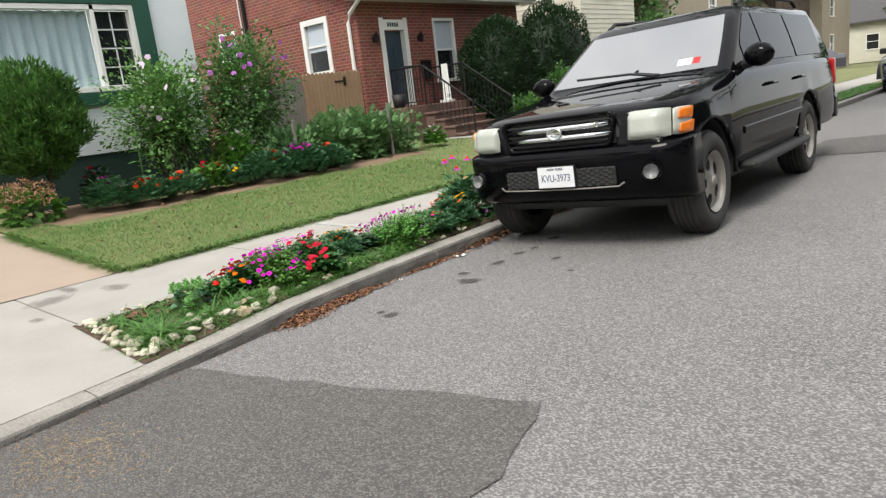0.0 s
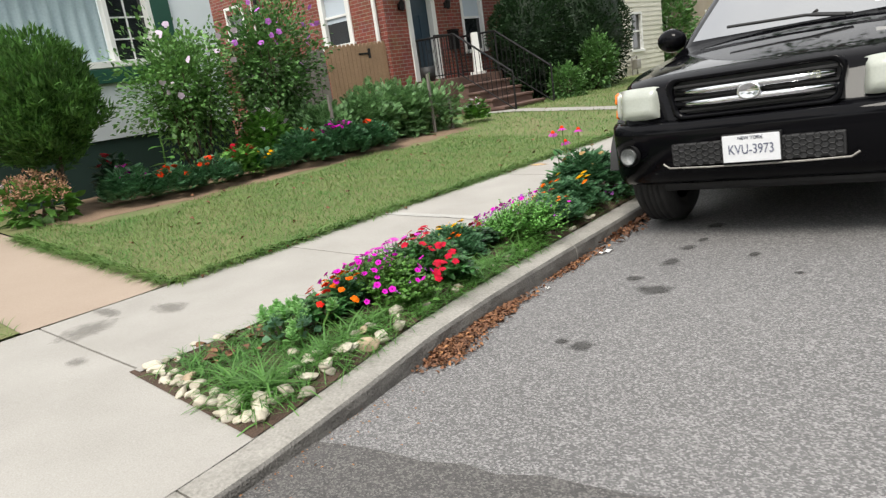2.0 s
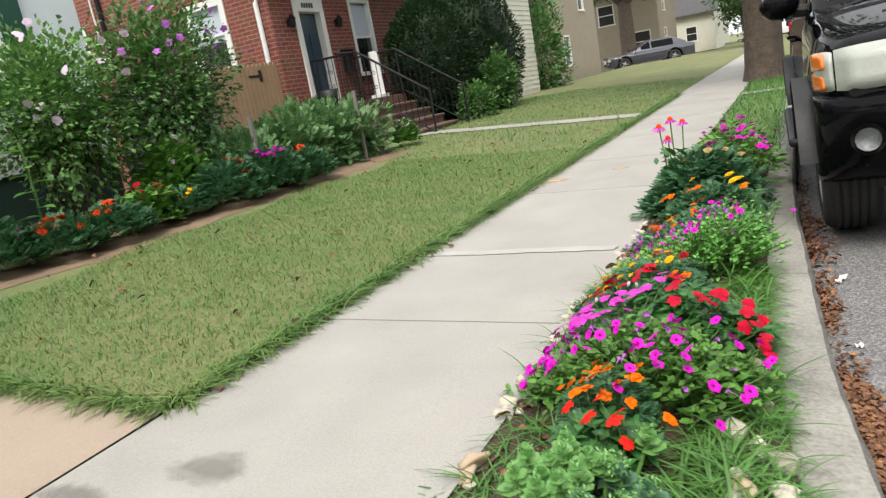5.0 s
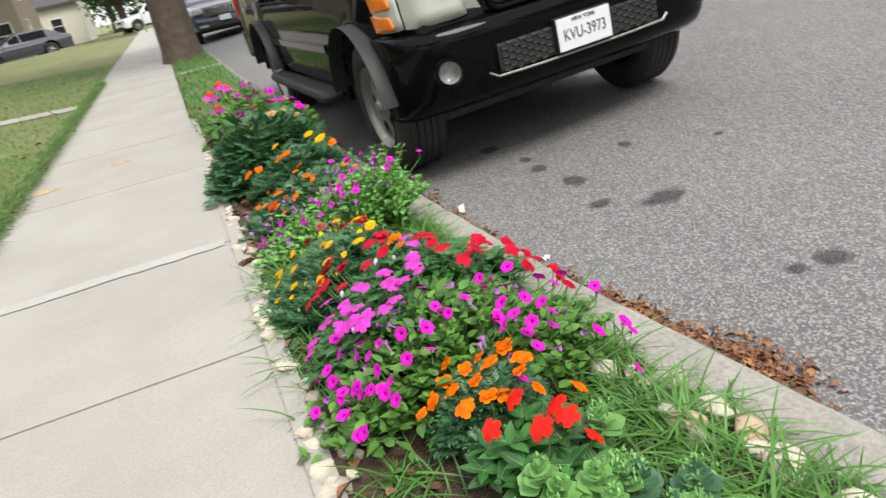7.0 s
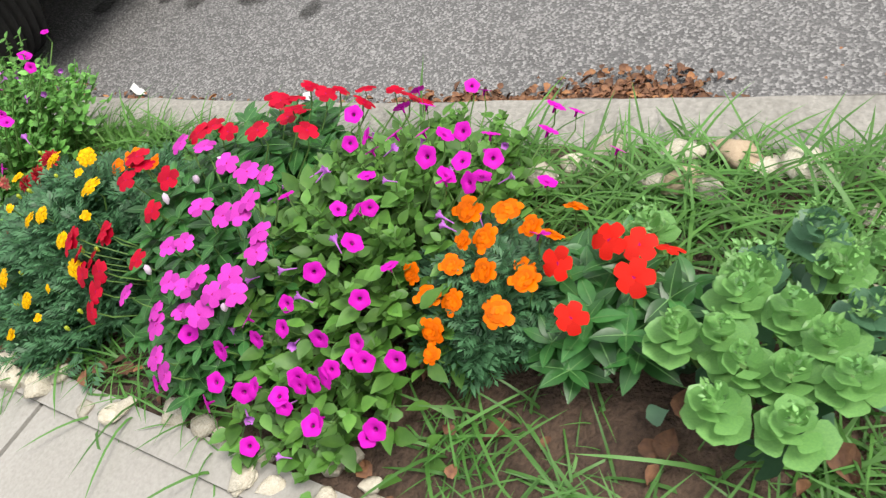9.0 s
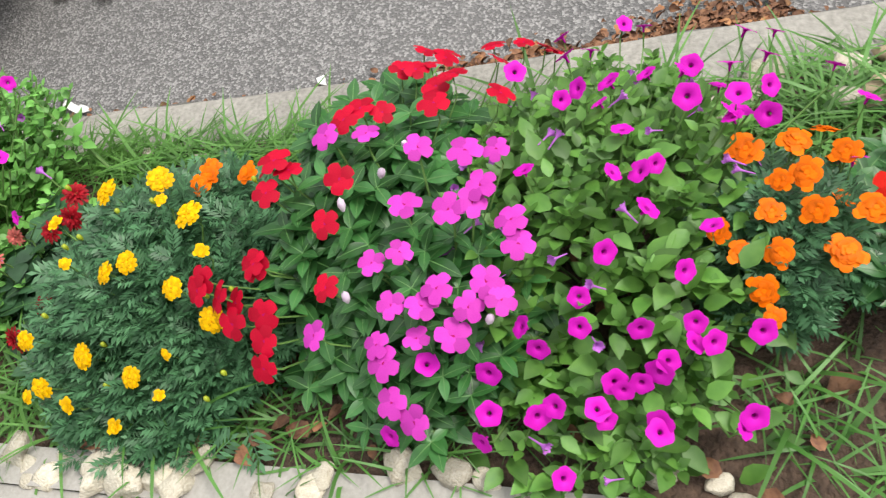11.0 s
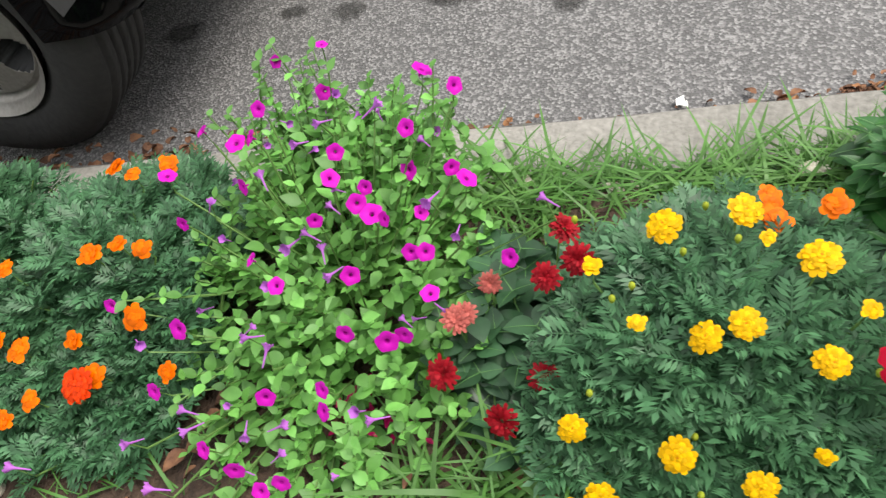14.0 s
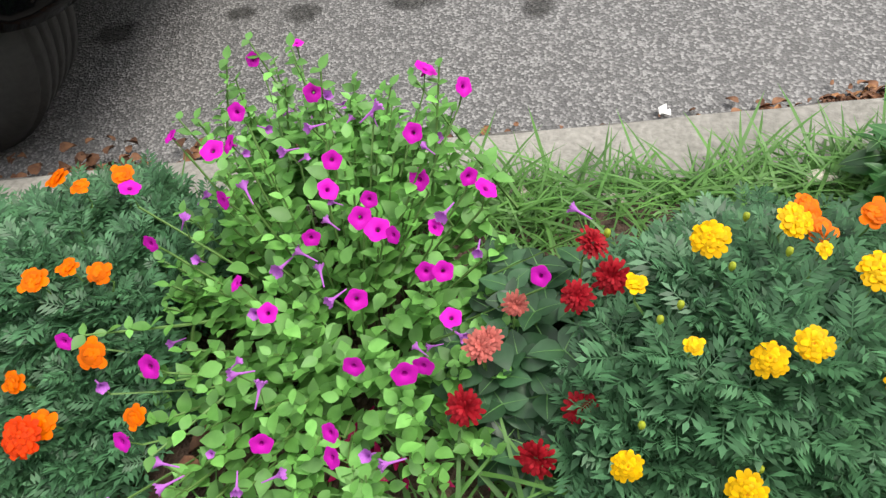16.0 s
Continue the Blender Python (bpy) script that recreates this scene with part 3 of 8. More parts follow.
part("cable", tube(bmesh.new(), [(-12.65, 9.97, 6.0), (-12.65, 9.97, 2.6)], 0.02), M_WHITE, red, "pale service cable")
d = tagged(new("door"), "slate blue front door in white frame")
d.parent = red
boxed("door_leaf", (HX - 0.16, HX - 0.11, 10.79, 11.45, 1.18, 2.92), M_DOOR, d, "slate blue panelled door")
for z0, z1 in ((1.3, 1.95), (2.05, 2.55)):
    for y0 in (10.86, 11.15):
        boxed("door_panel", (HX - 0.11, HX - 0.095, y0, y0 + 0.23, z0, z1), M_DOOR, d)
boxed("transom", (HX - 0.12, HX + 0.02, 10.72, 11.52, 2.93, 3.16), M_WHITE, d, "white board with house number")
boxed("door_frame", (HX - 0.2, HX + 0.03, 10.66, 10.79, 1.15, 3.2), M_WHITE, d)
boxed("door_frame", (HX - 0.2, HX + 0.03, 11.45, 11.58, 1.15, 3.2), M_WHITE, d)
bm = bmesh.new()
for k in range(5):
    box(bm, HX + 0.02, HX + 0.026, 10.92 + k * 0.075, 10.97 + k * 0.075, 3.0, 3.09)
part("house_number", bm, M_INK, d, "dark house number, unreadable")
part("door_handle", tube(bmesh.new(), [(HX - 0.08, 11.38, 2.05), (HX - 0.05, 11.38, 2.05), (HX - 0.05, 11.3, 2.05)], 0.014), M_CHROME, d, "metal door handle")
mb = thing("mailbox", HX + 0.002, 12.05, 2.0, "black metal mailbox on the brick wall", "mailbox")
boxed("body", (0.0, 0.12, -0.13, 0.13, -0.25, 0.15), M_IRON, mb)
boxed("lid", (0.0, 0.14, -0.14, 0.14, 0.15, 0.19), M_IRON, mb)
for y in (10.45, 11.95):
    wl = thing("wall_lantern", HX + 0.002, y, 2.72, "small black wall lantern beside the door", "wall lamp", "door lanterns")
    boxed("bracket", (0.0, 0.03, -0.04, 0.04, -0.06, 0.06), M_IRON, wl)
    part("cage", lathe(bmesh.new(), [(0.0, -0.1), (0.05, -0.07), (0.065, 0.06), (0.08, 0.07), (0.0, 0.15)], 8), M_IRON, wl, "", False, pose(0.1, 0, 0))

# porch, steps and railings
porch = thing("front_steps", 0, 0, 0, "brown stone porch with five front steps", "steps")
boxed("porch_platform", (HX + 0.0, -7.15, 10.2, 12.4, 0.15, 1.13), M_STEP, porch, "brick porch platform", 0.01)
for k in range(5):
    z = 1.13 - 0.17 * (k + 1)
    x0 = -7.14 + 0.28 * k
    boxed("tread", (x0 - 0.02, x0 + 0.31, 10.72, 12.25, z - 0.05, z), M_STEP, porch, "", 0.012)
    boxed("riser", (x0 - 0.0, x0 + 0.28, 10.75, 12.22, 0.1, z - 0.052), M_STEP, porch, "", 0)


def railing(y, name="railing"):
    r = thing(name, 0, y, 0, "black wrought iron stair railing with scrolls", "railing", "porch railings")
    top = [(-8.15, 0, 2.0), (-7.1, 0, 2.0), (-5.75, 0, 1.1)]
    low = [(-8.15, 0, 1.22), (-7.1, 0, 1.22), (-5.75, 0, 0.36)]
    part("handrail", tube(bmesh.new(), top, 0.022), M_IRON, r)
    part("bottom_rail", tube(bmesh.new(), low, 0.012), M_IRON, r)
    for x, zt, zb in ((-8.12, 2.0, 1.13), (-7.1, 2.02, 1.13), (-5.75, 1.14, 0.2)):
        part("newel", tube(bmesh.new(), [(x, 0, zb), (x, 0, zt)], 0.02, 6), M_IRON, r)
    for k in range(20):
        x = -8.0 + k * 0.115
        if x > -5.85:
            break
        zt = 2.0 if x < -7.1 else 2.0 - (x + 7.1) * 0.667
        zb = 1.22 if x < -7.1 else 1.22 - (x + 7.1) * 0.637
        bm = tube(bmesh.new(), [(x, 0, zb), (x, 0, zt)], 0.008, 5)
        if k % 4 == 2:
            for sgn in (-1, 1):
                pts = []
                for a in range(14):
                    rr = 0.045 * (1 - a / 18)
                    th = a * 0.55
                    pts.append((x + sgn * (0.045 - rr * math.cos(th)), 0, (zt + zb) / 2 + 0.12 + rr * math.sin(th)))
                tube(bm, pts, 0.006, 4)
                tube(bm, [(px, py, zt + zb - pz) for px, py, pz in pts], 0.006, 4)
        part("baluster", bm, M_IRON, r)
    return r


railing(10.78)
railing(12.2)
pr = thing("porch_railing", -7.18, 0, 0, "black wrought iron porch side railing", "railing", "porch railings")
part("handrail", tube(bmesh.new(), [(0, 10.25, 2.0), (0, 10.76, 2.0)], 0.02), M_IRON, pr)
part("bottom_rail", tube(bmesh.new(), [(0, 10.25, 1.22), (0, 10.76, 1.22)], 0.012), M_IRON, pr)
for k in range(6):
    part("baluster", tube(bmesh.new(), [(0, 10.27 + k * 0.095, 1.13), (0, 10.27 + k * 0.095, 2.0)], 0.009, 5), M_IRON, pr)
boxed_post = thing("porch_column", -7.5, 11.98, 1.13, "tapered white porch column base", "column")
bm = bmesh.new()
tube(bm, [(0, 0, 0), (0, 0, 0.9)], [0.13, 0.1], 4)
part("shaft", bm, M_WHITE, boxed_post)
boxed("base", (-0.13, 0.13, -0.13, 0.13, 0.0, 0.06), M_WHITE, boxed_post)
pot = thing("flower_pot", -7.6, 10.42, 1.13, "dark planter with green plant on the porch", "planter")
part("pot", lathe(bmesh.new(), [(0.0, 0.0), (0.12, 0.0), (0.16, 0.3), (0.14, 0.3), (0.12, 0.25), (0.0, 0.25)], 20), M_PLASTIC, pot, "", True)

# wooden fence and gate between the houses
def board_fence(name, y0, y1, base, tops, material, label, x=-8.28):
    f = thing(name, x, 0, 0, label, "fence")
    k = int((y1 - y0) / 0.105)
    for i in range(k):
        a = y0 + (y1 - y0) * i / k
        b = y0 + (y1 - y0) * (i + 1) / k - 0.006
        h = tops(a) + R.uniform(-0.008, 0.008)
        bm = bmesh.new()
        pts = [(a, base), (b, base), (b, h - 0.05), (b - 0.025, h), (a + 0.025, h), (a, h - 0.05)]
        fr = [bm.verts.new((0.0, p, q)) for p, q in pts]
        bk = [bm.verts.new((-0.018, p, q)) for p, q in pts]
        bm.faces.new(fr)
        bm.faces.new(bk[::-1])
        for j in range(6):
            bm.faces.new((fr[j], bk[j], bk[(j + 1) % 6], fr[(j + 1) % 6]))
        part("board", bm, material, f)
    for z in (base + 0.25, base + 1.3):
        boxed("fence_rail", (-0.06, -0.02, y0, y1, z, z + 0.09), material, f)
    return f


gate = board_fence("fence_gate", 8.34, 9.97, 0.28, lambda y: 2.07, M_NEWWOOD, "tan cedar picket gate with black hinges")
bm = bmesh.new()
box(bm, 0.001, 0.012, 9.18, 9.5, 1.84, 1.875)
box(bm, 0.001, 0.014, 9.44, 9.5, 1.76, 1.95)
part("hinge", bm, M_IRON, gate, "black strap hinge")
board_fence("board_fence", 6.4, 8.33, 0.28, lambda y: 2.02 if y > 7.9 else 1.9, M_OLDWOOD, "weathered grey board fence", -8.3)

# white stucco house with a wide window
wh = thing("stucco_house", 0, 0, 0, "white stucco house with green trim", "house")
WX = -6.9
wall_with_holes("wall", "x", WX, -6.0, 5.2, 1.03, 5.6, [(1.2, 4.3, 1.95, 3.14)], 0.25, M_STUCCO, wh, "white stucco wall")
wall_with_holes("wall", "y", 4.95, -16, WX - 0.25, 0.1, 5.6, [], 0.25, M_STUCCO, wh)
wall_with_holes("foundation", "x", WX - 0.02, -6.0, 5.18, 0.1, 1.028, [], 0.22, M_GREENBASE, wh, "dark green painted foundation")
bm = bmesh.new()
for dims in ((WX - 0.04, WX + 0.03, 4.3, 4.56, 1.72, 3.5), (WX - 0.04, WX + 0.03, 0.9, 4.298, 3.15, 3.5), (WX - 0.04, WX + 0.05, 0.9, 4.56, 1.72, 1.9), (WX - 0.04, WX + 0.03, 0.94, 1.198, 1.9, 3.15)):
    box(bm, *dims, 0.006)
part("window_trim", bm, M_GREENTRIM, wh, "green window surround")
bw = tagged(new("window"), "wide white framed picture window with pale curtains")
bw.parent = wh
for a, b in ((1.2, 1.27), (2.0, 2.06), (3.66, 3.72), (4.23, 4.3)):
    boxed("window_frame", (WX - 0.1, WX + 0.02, a, b, 1.95, 3.14), M_WHITE, bw)
boxed("window_frame", (WX - 0.1, WX + 0.02, 1.27, 4.23, 3.07, 3.14), M_WHITE, bw)
boxed("window_sill", (WX - 0.1, WX + 0.05, 1.2, 4.3, 1.91, 1.99), M_WHITE, bw)
for a, b in ((1.28, 1.99), (3.73, 4.22)):
    boxed("pane", (WX - 0.085, WX - 0.08, a, b, 2.0, 3.06), M_GLASS, bw, "", 0)
    boxed("muntin", (WX - 0.078, WX - 0.066, (a + b) / 2 - 0.01, (a + b) / 2 + 0.01, 2.0, 3.06), M_WHITE, bw, "", 0)
    for z in (2.26, 2.53, 2.8):
        boxed("muntin", (WX - 0.079, WX - 0.067, a, b, z - 0.01, z + 0.01), M_WHITE, bw, "", 0)
bm = bmesh.new()
ys = np.linspace(2.06, 3.66, 90)
vs = [[bm.verts.new((WX - 0.12 + 0.02 * math.sin(y * 42) + 0.012 * math.sin(y * 17), y, z)) for z in (1.99, 3.07)] for y in ys]
for p, q in zip(vs, vs[1:]):
    bm.faces.new((p[0], q[0], q[1], p[1]))
part("curtain", bm, M_CURTAIN, bw, "pale blue gathered curtain", True)

# cream sided house further along
sid = thing("sided_house", 0, 0, 0, "cream clapboard sided two storey house", "house")


def clapboards(name, axis, at, u0, u1, z0, z1, holes, material, parent):
    bm = bmesh.new()
    s = 1 if axis == "x" else -1
    z = z0
    while z < z1:
        spans = [(u0, u1)]
        for h in holes:
            if h[2] < z + 0.08 < h[3]:
                spans = [p for a, b in spans for p in ((a, min(b, h[0])), (max(a, h[1]), b)) if p[1] > p[0]]
        for a, b in spans:
            pr_ = [(at, z), (at + s * 0.02, z), (at + s * 0.004, z + 0.148), (at, z + 0.148)]
            P = (lambda u, q: (q[0], u, q[1])) if axis == "x" else (lambda u, q: (u, q[0], q[1]))
            r0, r1 = [bm.verts.new(P(a, q)) for q in pr_], [bm.verts.new(P(b, q)) for q in pr_]
            for k in range(4):
                bm.faces.new((r0[k], r0[(k + 1) % 4], r1[(k + 1) % 4], r1[k]))
            bm.faces.new(r0)
            bm.faces.new(r1[::-1])
        z += 0.15
    bmesh.ops.recalc_face_normals(bm, faces=bm.faces[:])
    return part(name, bm, material, parent)


for ax, at, u0, u1, holes in (("x", -8.0, 19.5, 23.2, [(20.75, 21.6, 1.1, 2.3), (20.8, 21.6, 3.9, 5.1)]), ("y", 19.5, -17, -8.0, [(-9.8, -9.1, 4.0, 5.2)])):
    wall_with_holes("wall", ax, at, u0, u1 - (0.0 if ax == "x" else 0.25), 0.1, 6.2, holes, 0.25, M_SIDING, sid)
    clapboards("siding", ax, at, u0, u1, 0.5, 6.2, holes, M_SIDING, sid)
wall_with_holes("wall", "y", 22.95, -17, -8.25, 0.1, 6.2, [], 0.25, M_SIDING, sid)
for a, b, c, d in ((20.75, 21.6, 1.1, 2.3), (20.8, 21.6, 3.9, 5.1)):
    window(sid, "x", -8.0, a, b, c, d, M_WHITE, None)
window(sid, "y", 19.5, -9.8, -9.1, 4.0, 5.2, M_WHITE, None)
bm = bmesh.new()
for x0, x1, za, zb in ((-7.6, -12.5, 6.1, 8.6), (-12.5, -17.4, 8.6, 6.1)):
    q = [(x0, 19.1, za), (x0, 23.6, za), (x1, 23.6, zb), (x1, 19.1, zb)]
    lo_r, hi_r = [bm.verts.new(p) for p in q], [bm.verts.new((p[0], p[1], p[2] + 0.15)) for p in q]
    bm.faces.new(lo_r), bm.faces.new(hi_r)
    for k in range(4):
        bm.faces.new((lo_r[k], lo_r[(k + 1) % 4], hi_r[(k + 1) % 4], hi_r[k]))
part("roof", bm, M_ROOF, sid, "dark shingled gable roof")
gm = thing("gas_meter", -7.95, 20.6, 0.33, "grey gas meter with pipes beside the sided wall", "gas meter")
part("pipe", tube(bmesh.new(), [(0.12, -0.25, 0), (0.12, -0.25, 0.55), (0.12, 0.1, 0.62), (0.12, 0.1, 0.0)], 0.025), M_ALLOY, gm)
boxed("meter_body", (0.04, 0.22, -0.1, 0.2, 0.2, 0.5), M_ALLOY, gm, "", 0.02)


def far_house(x0, x1, y0, y1, h, ridge, wall_m, label, windows):
    """A plain two storey house: walls, gable roof with its ridge along x, windows on the south and street sides."""
    hs = thing("house", 0, 0, 0, label, "house", "houses down the street")
    south = [w[1:] for w in windows if w[0] == "y"]
    east = [w[1:] for w in windows if w[0] == "x"]
    wall_with_holes("wall", "y", y0, x0, x1 - 0.25, 0, h, south, 0.25, wall_m, hs)
    wall_with_holes("wall", "x", x1, y0, y1, 0, h, east, 0.25, wall_m, hs)
    clapboards("siding", "y", y0, x0, x1, 0.3, h, south, wall_m, hs)
    wall_with_holes("wall", "y", y1 - 0.25, x0, x1 - 0.25, 0, h, [], 0.25, wall_m, hs)
    ym = (y0 + y1) / 2
    bm = bmesh.new()
    for ya, yb in ((y0 - 0.4, ym), (y1 + 0.4, ym)):
        q = [(x0, ya, h), (x1 + 0.4, ya, h), (x1 + 0.4, yb, ridge), (x0, yb, ridge)]
        lo_r, hi_r = [bm.verts.new(p) for p in q], [bm.verts.new((p[0], p[1], p[2] + 0.15)) for p in q]
        bm.faces.new(lo_r), bm.faces.new(hi_r)
        for k in range(4):
            bm.faces.new((lo_r[k], lo_r[(k + 1) % 4], hi_r[(k + 1) % 4], hi_r[k]))
    part("roof", bm, M_ROOF, hs, "dark shingle roof")
    bm = bmesh.new()
    bm.faces.new([bm.verts.new(p) for p in ((x1 - 0.02, y0, h), (x1 - 0.02, y1, h), (x1 - 0.02, ym, ridge))])
    bm.faces.new([bm.verts.new(p) for p in ((x1 - 0.25, y0, h), (x1 - 0.25, y1, h), (x1 - 0.25, ym, ridge))])
    part("gable", bm, wall_m, hs)
    for w in windows:
        window(hs, w[0], y0 if w[0] == "y" else x1, *w[1:], M_WHITE, None)
    return hs


far_house(-22, -8.6, 52, 60, 5.2, 7.6, M_TANSIDE, "tan sided house with dark shingle roof", [("y", -12.8, -11.6, 3.2, 4.6), ("y", -10.4, -9.2, 0.9, 2.4), ("x", 54, 55.2, 1, 2.4), ("x", 54, 55.2, 3.6, 4.8)])
far_house(-20, -6.5, 68, 76, 3.2, 5.6, M_SIDING, "small cream bungalow with grey gable roof", [("y", -9, -8, 1, 2.3), ("x", 70, 71.2, 1, 2.3)])
far_house(-24, -9, 28.5, 36, 5.6, 8.2, M_TANSIDE, "grey tan house behind the trees", [("y", -11, -10, 1, 2.3), ("x", 30, 31, 1, 2.3), ("x", 33, 34, 3.4, 4.6)])
far_house(-22, -8, 92, 101, 5.6, 8.0, M_SIDING, "cream house far down the street", [("x", 94, 95, 1, 2.3), ("x", 97, 98, 3.4, 4.6)])
board_fence("board_fence", 38.0, 46.0, 0.1, lambda y: 1.9, M_NEWWOOD, "tan board fence beside the far driveway", -13.4)
sg = thing("street_sign", -1.6, 44, 0.0, "green street name sign on a grey post", "street sign")
part("post", tube(bmesh.new(), [(0, 0, -0.05), (0, 0, 3.2)], 0.035), M_ALLOY, sg)
boxed("sign_plate", (-0.5, 0.5, -0.01, 0.01, 2.9, 3.12), M_FARGREEN, sg, "green plate with white bars", 0.003)
bm = bmesh.new()
for k in range(5):
    box(bm, -0.38 + k * 0.15, -0.27 + k * 0.15, -0.014, -0.0105, 2.96, 3.06)
part("lettering", bm, M_WHITE, sg)
tagged(sheet("side_street", -30, -2.2, 39.5, 45.5, lambda x, y: 0.12, M_ROAD, 30, 4), "asphalt side street", "road", kind="structure")

# ---- vehicles ----
def rounded_ring(hw, y0, y1, r, seg=7):
    """Rounded rectangle, from the middle of the front edge round; (x, y) pairs."""
    pts = []
    for cx, cy, a0 in ((hw - r, y0 + r, -90), (hw - r, y1 - r, 0), (-hw + r, y1 - r, 90), (-hw + r, y0 + r, 180)):
        pts += [(cx + r * math.cos(radians(a0 + 90 * k / seg)), cy + r * math.sin(radians(a0 + 90 * k / seg))) for k in range(seg + 1)]
    return pts


def loft_rings(bm, rings, cap_lo=False, cap_hi=True):
    vs = [[bm.verts.new(p) for p in ring] for ring in rings]
    q = len(vs[0])
    for a, b in zip(vs, vs[1:]):
        for k in range(q):
            bm.faces.new((a[k], a[(k + 1) % q], b[(k + 1) % q], b[k]))
    if cap_hi:
        bm.faces.new(vs[-1])
    if cap_lo:
        bm.faces.new(vs[0][::-1])
    return bm


def wheel(parent, x, y, side, r=0.385, width=0.265, rim_r=0.215, holes=5):
    """side: +1 where the wheel's face looks along +x."""
    w = new("wheel")
    w.parent = parent
    w.matrix_basis = pose(x, y, r, 0, 0, 0 if side > 0 else 180)
    h = width / 2
    prof = [(rim_r - 0.005, -h + 0.03), (rim_r + 0.02, -h + 0.005), (r * 0.8, -h - 0.004), (r - 0.035, -h + 0.006), (r - 0.01, -h + 0.03)]
    for k in range(5):
        a, b = -h + 0.035 + k * (width - 0.07) / 5, -h + 0.035 + (k + 1) * (width - 0.07) / 5
        prof += [(r, a + 0.002), (r, b - 0.012), (r - 0.012, b - 0.01), (r - 0.012, b - 0.001)]
    prof += [(r - 0.01, h - 0.03), (r - 0.035, h - 0.006), (r * 0.8, h + 0.004), (rim_r + 0.02, h - 0.005), (rim_r - 0.005, h - 0.03)]
    part("tyre", lathe(bmesh.new(), prof, 56, "x"), M_TYRE, w, "", True)
    seg, rad = 160, [0.02, 0.045, 0.06, 0.075, 0.088, 0.094] + [0.096 + 0.006 * k for k in range(16)] + [0.19, 0.2, 0.208, rim_r]
    v, f, s = [], [], []
    for i, rr in enumerate(rad):
        for k in range(seg):
            a = k * math.tau / seg
            d = h - 0.055 + 0.03 * (1 - (rr / rim_r)) - (0.012 if rr > 0.19 else 0)
            ph = (a * holes / math.tau) % 1
            inside = 0.095 < rr < 0.185 and abs(ph - 0.5) < 0.26 * math.sqrt(max(0, 1 - ((rr - 0.14) / 0.05) ** 2))
            if inside:
                d -= 0.09
            if rr > 0.205:
                d = h - 0.03 + (rr - 0.205)
            if rr < 0.05:
                d += 0.012
            v.append((d, rr * math.cos(a), rr * math.sin(a)))
    for i in range(len(rad) - 1):
        for k in range(seg):
            q = (i * seg + k, i * seg + (k + 1) % seg, (i + 1) * seg + (k + 1) % seg, (i + 1) * seg + k)
            f.append(q)
            # closed pockets coloured black for the shade in the rim openings
            s.append(1 if min(v[j][0] for j in q) < h - 0.1 else 0)
    f.append(tuple(range(seg)))
    s.append(0)
    raw("rim", v, f, [M_ALLOY, M_PLASTIC], w, "dusty alloy rim", True, s)
    part("hub_cap", lathe(bmesh.new(), [(0.0, h - 0.005), (0.03, h - 0.006), (0.038, h - 0.012), (0.04, h - 0.04)], 20, "x"), M_ALLOY, w, "", True)
    return w


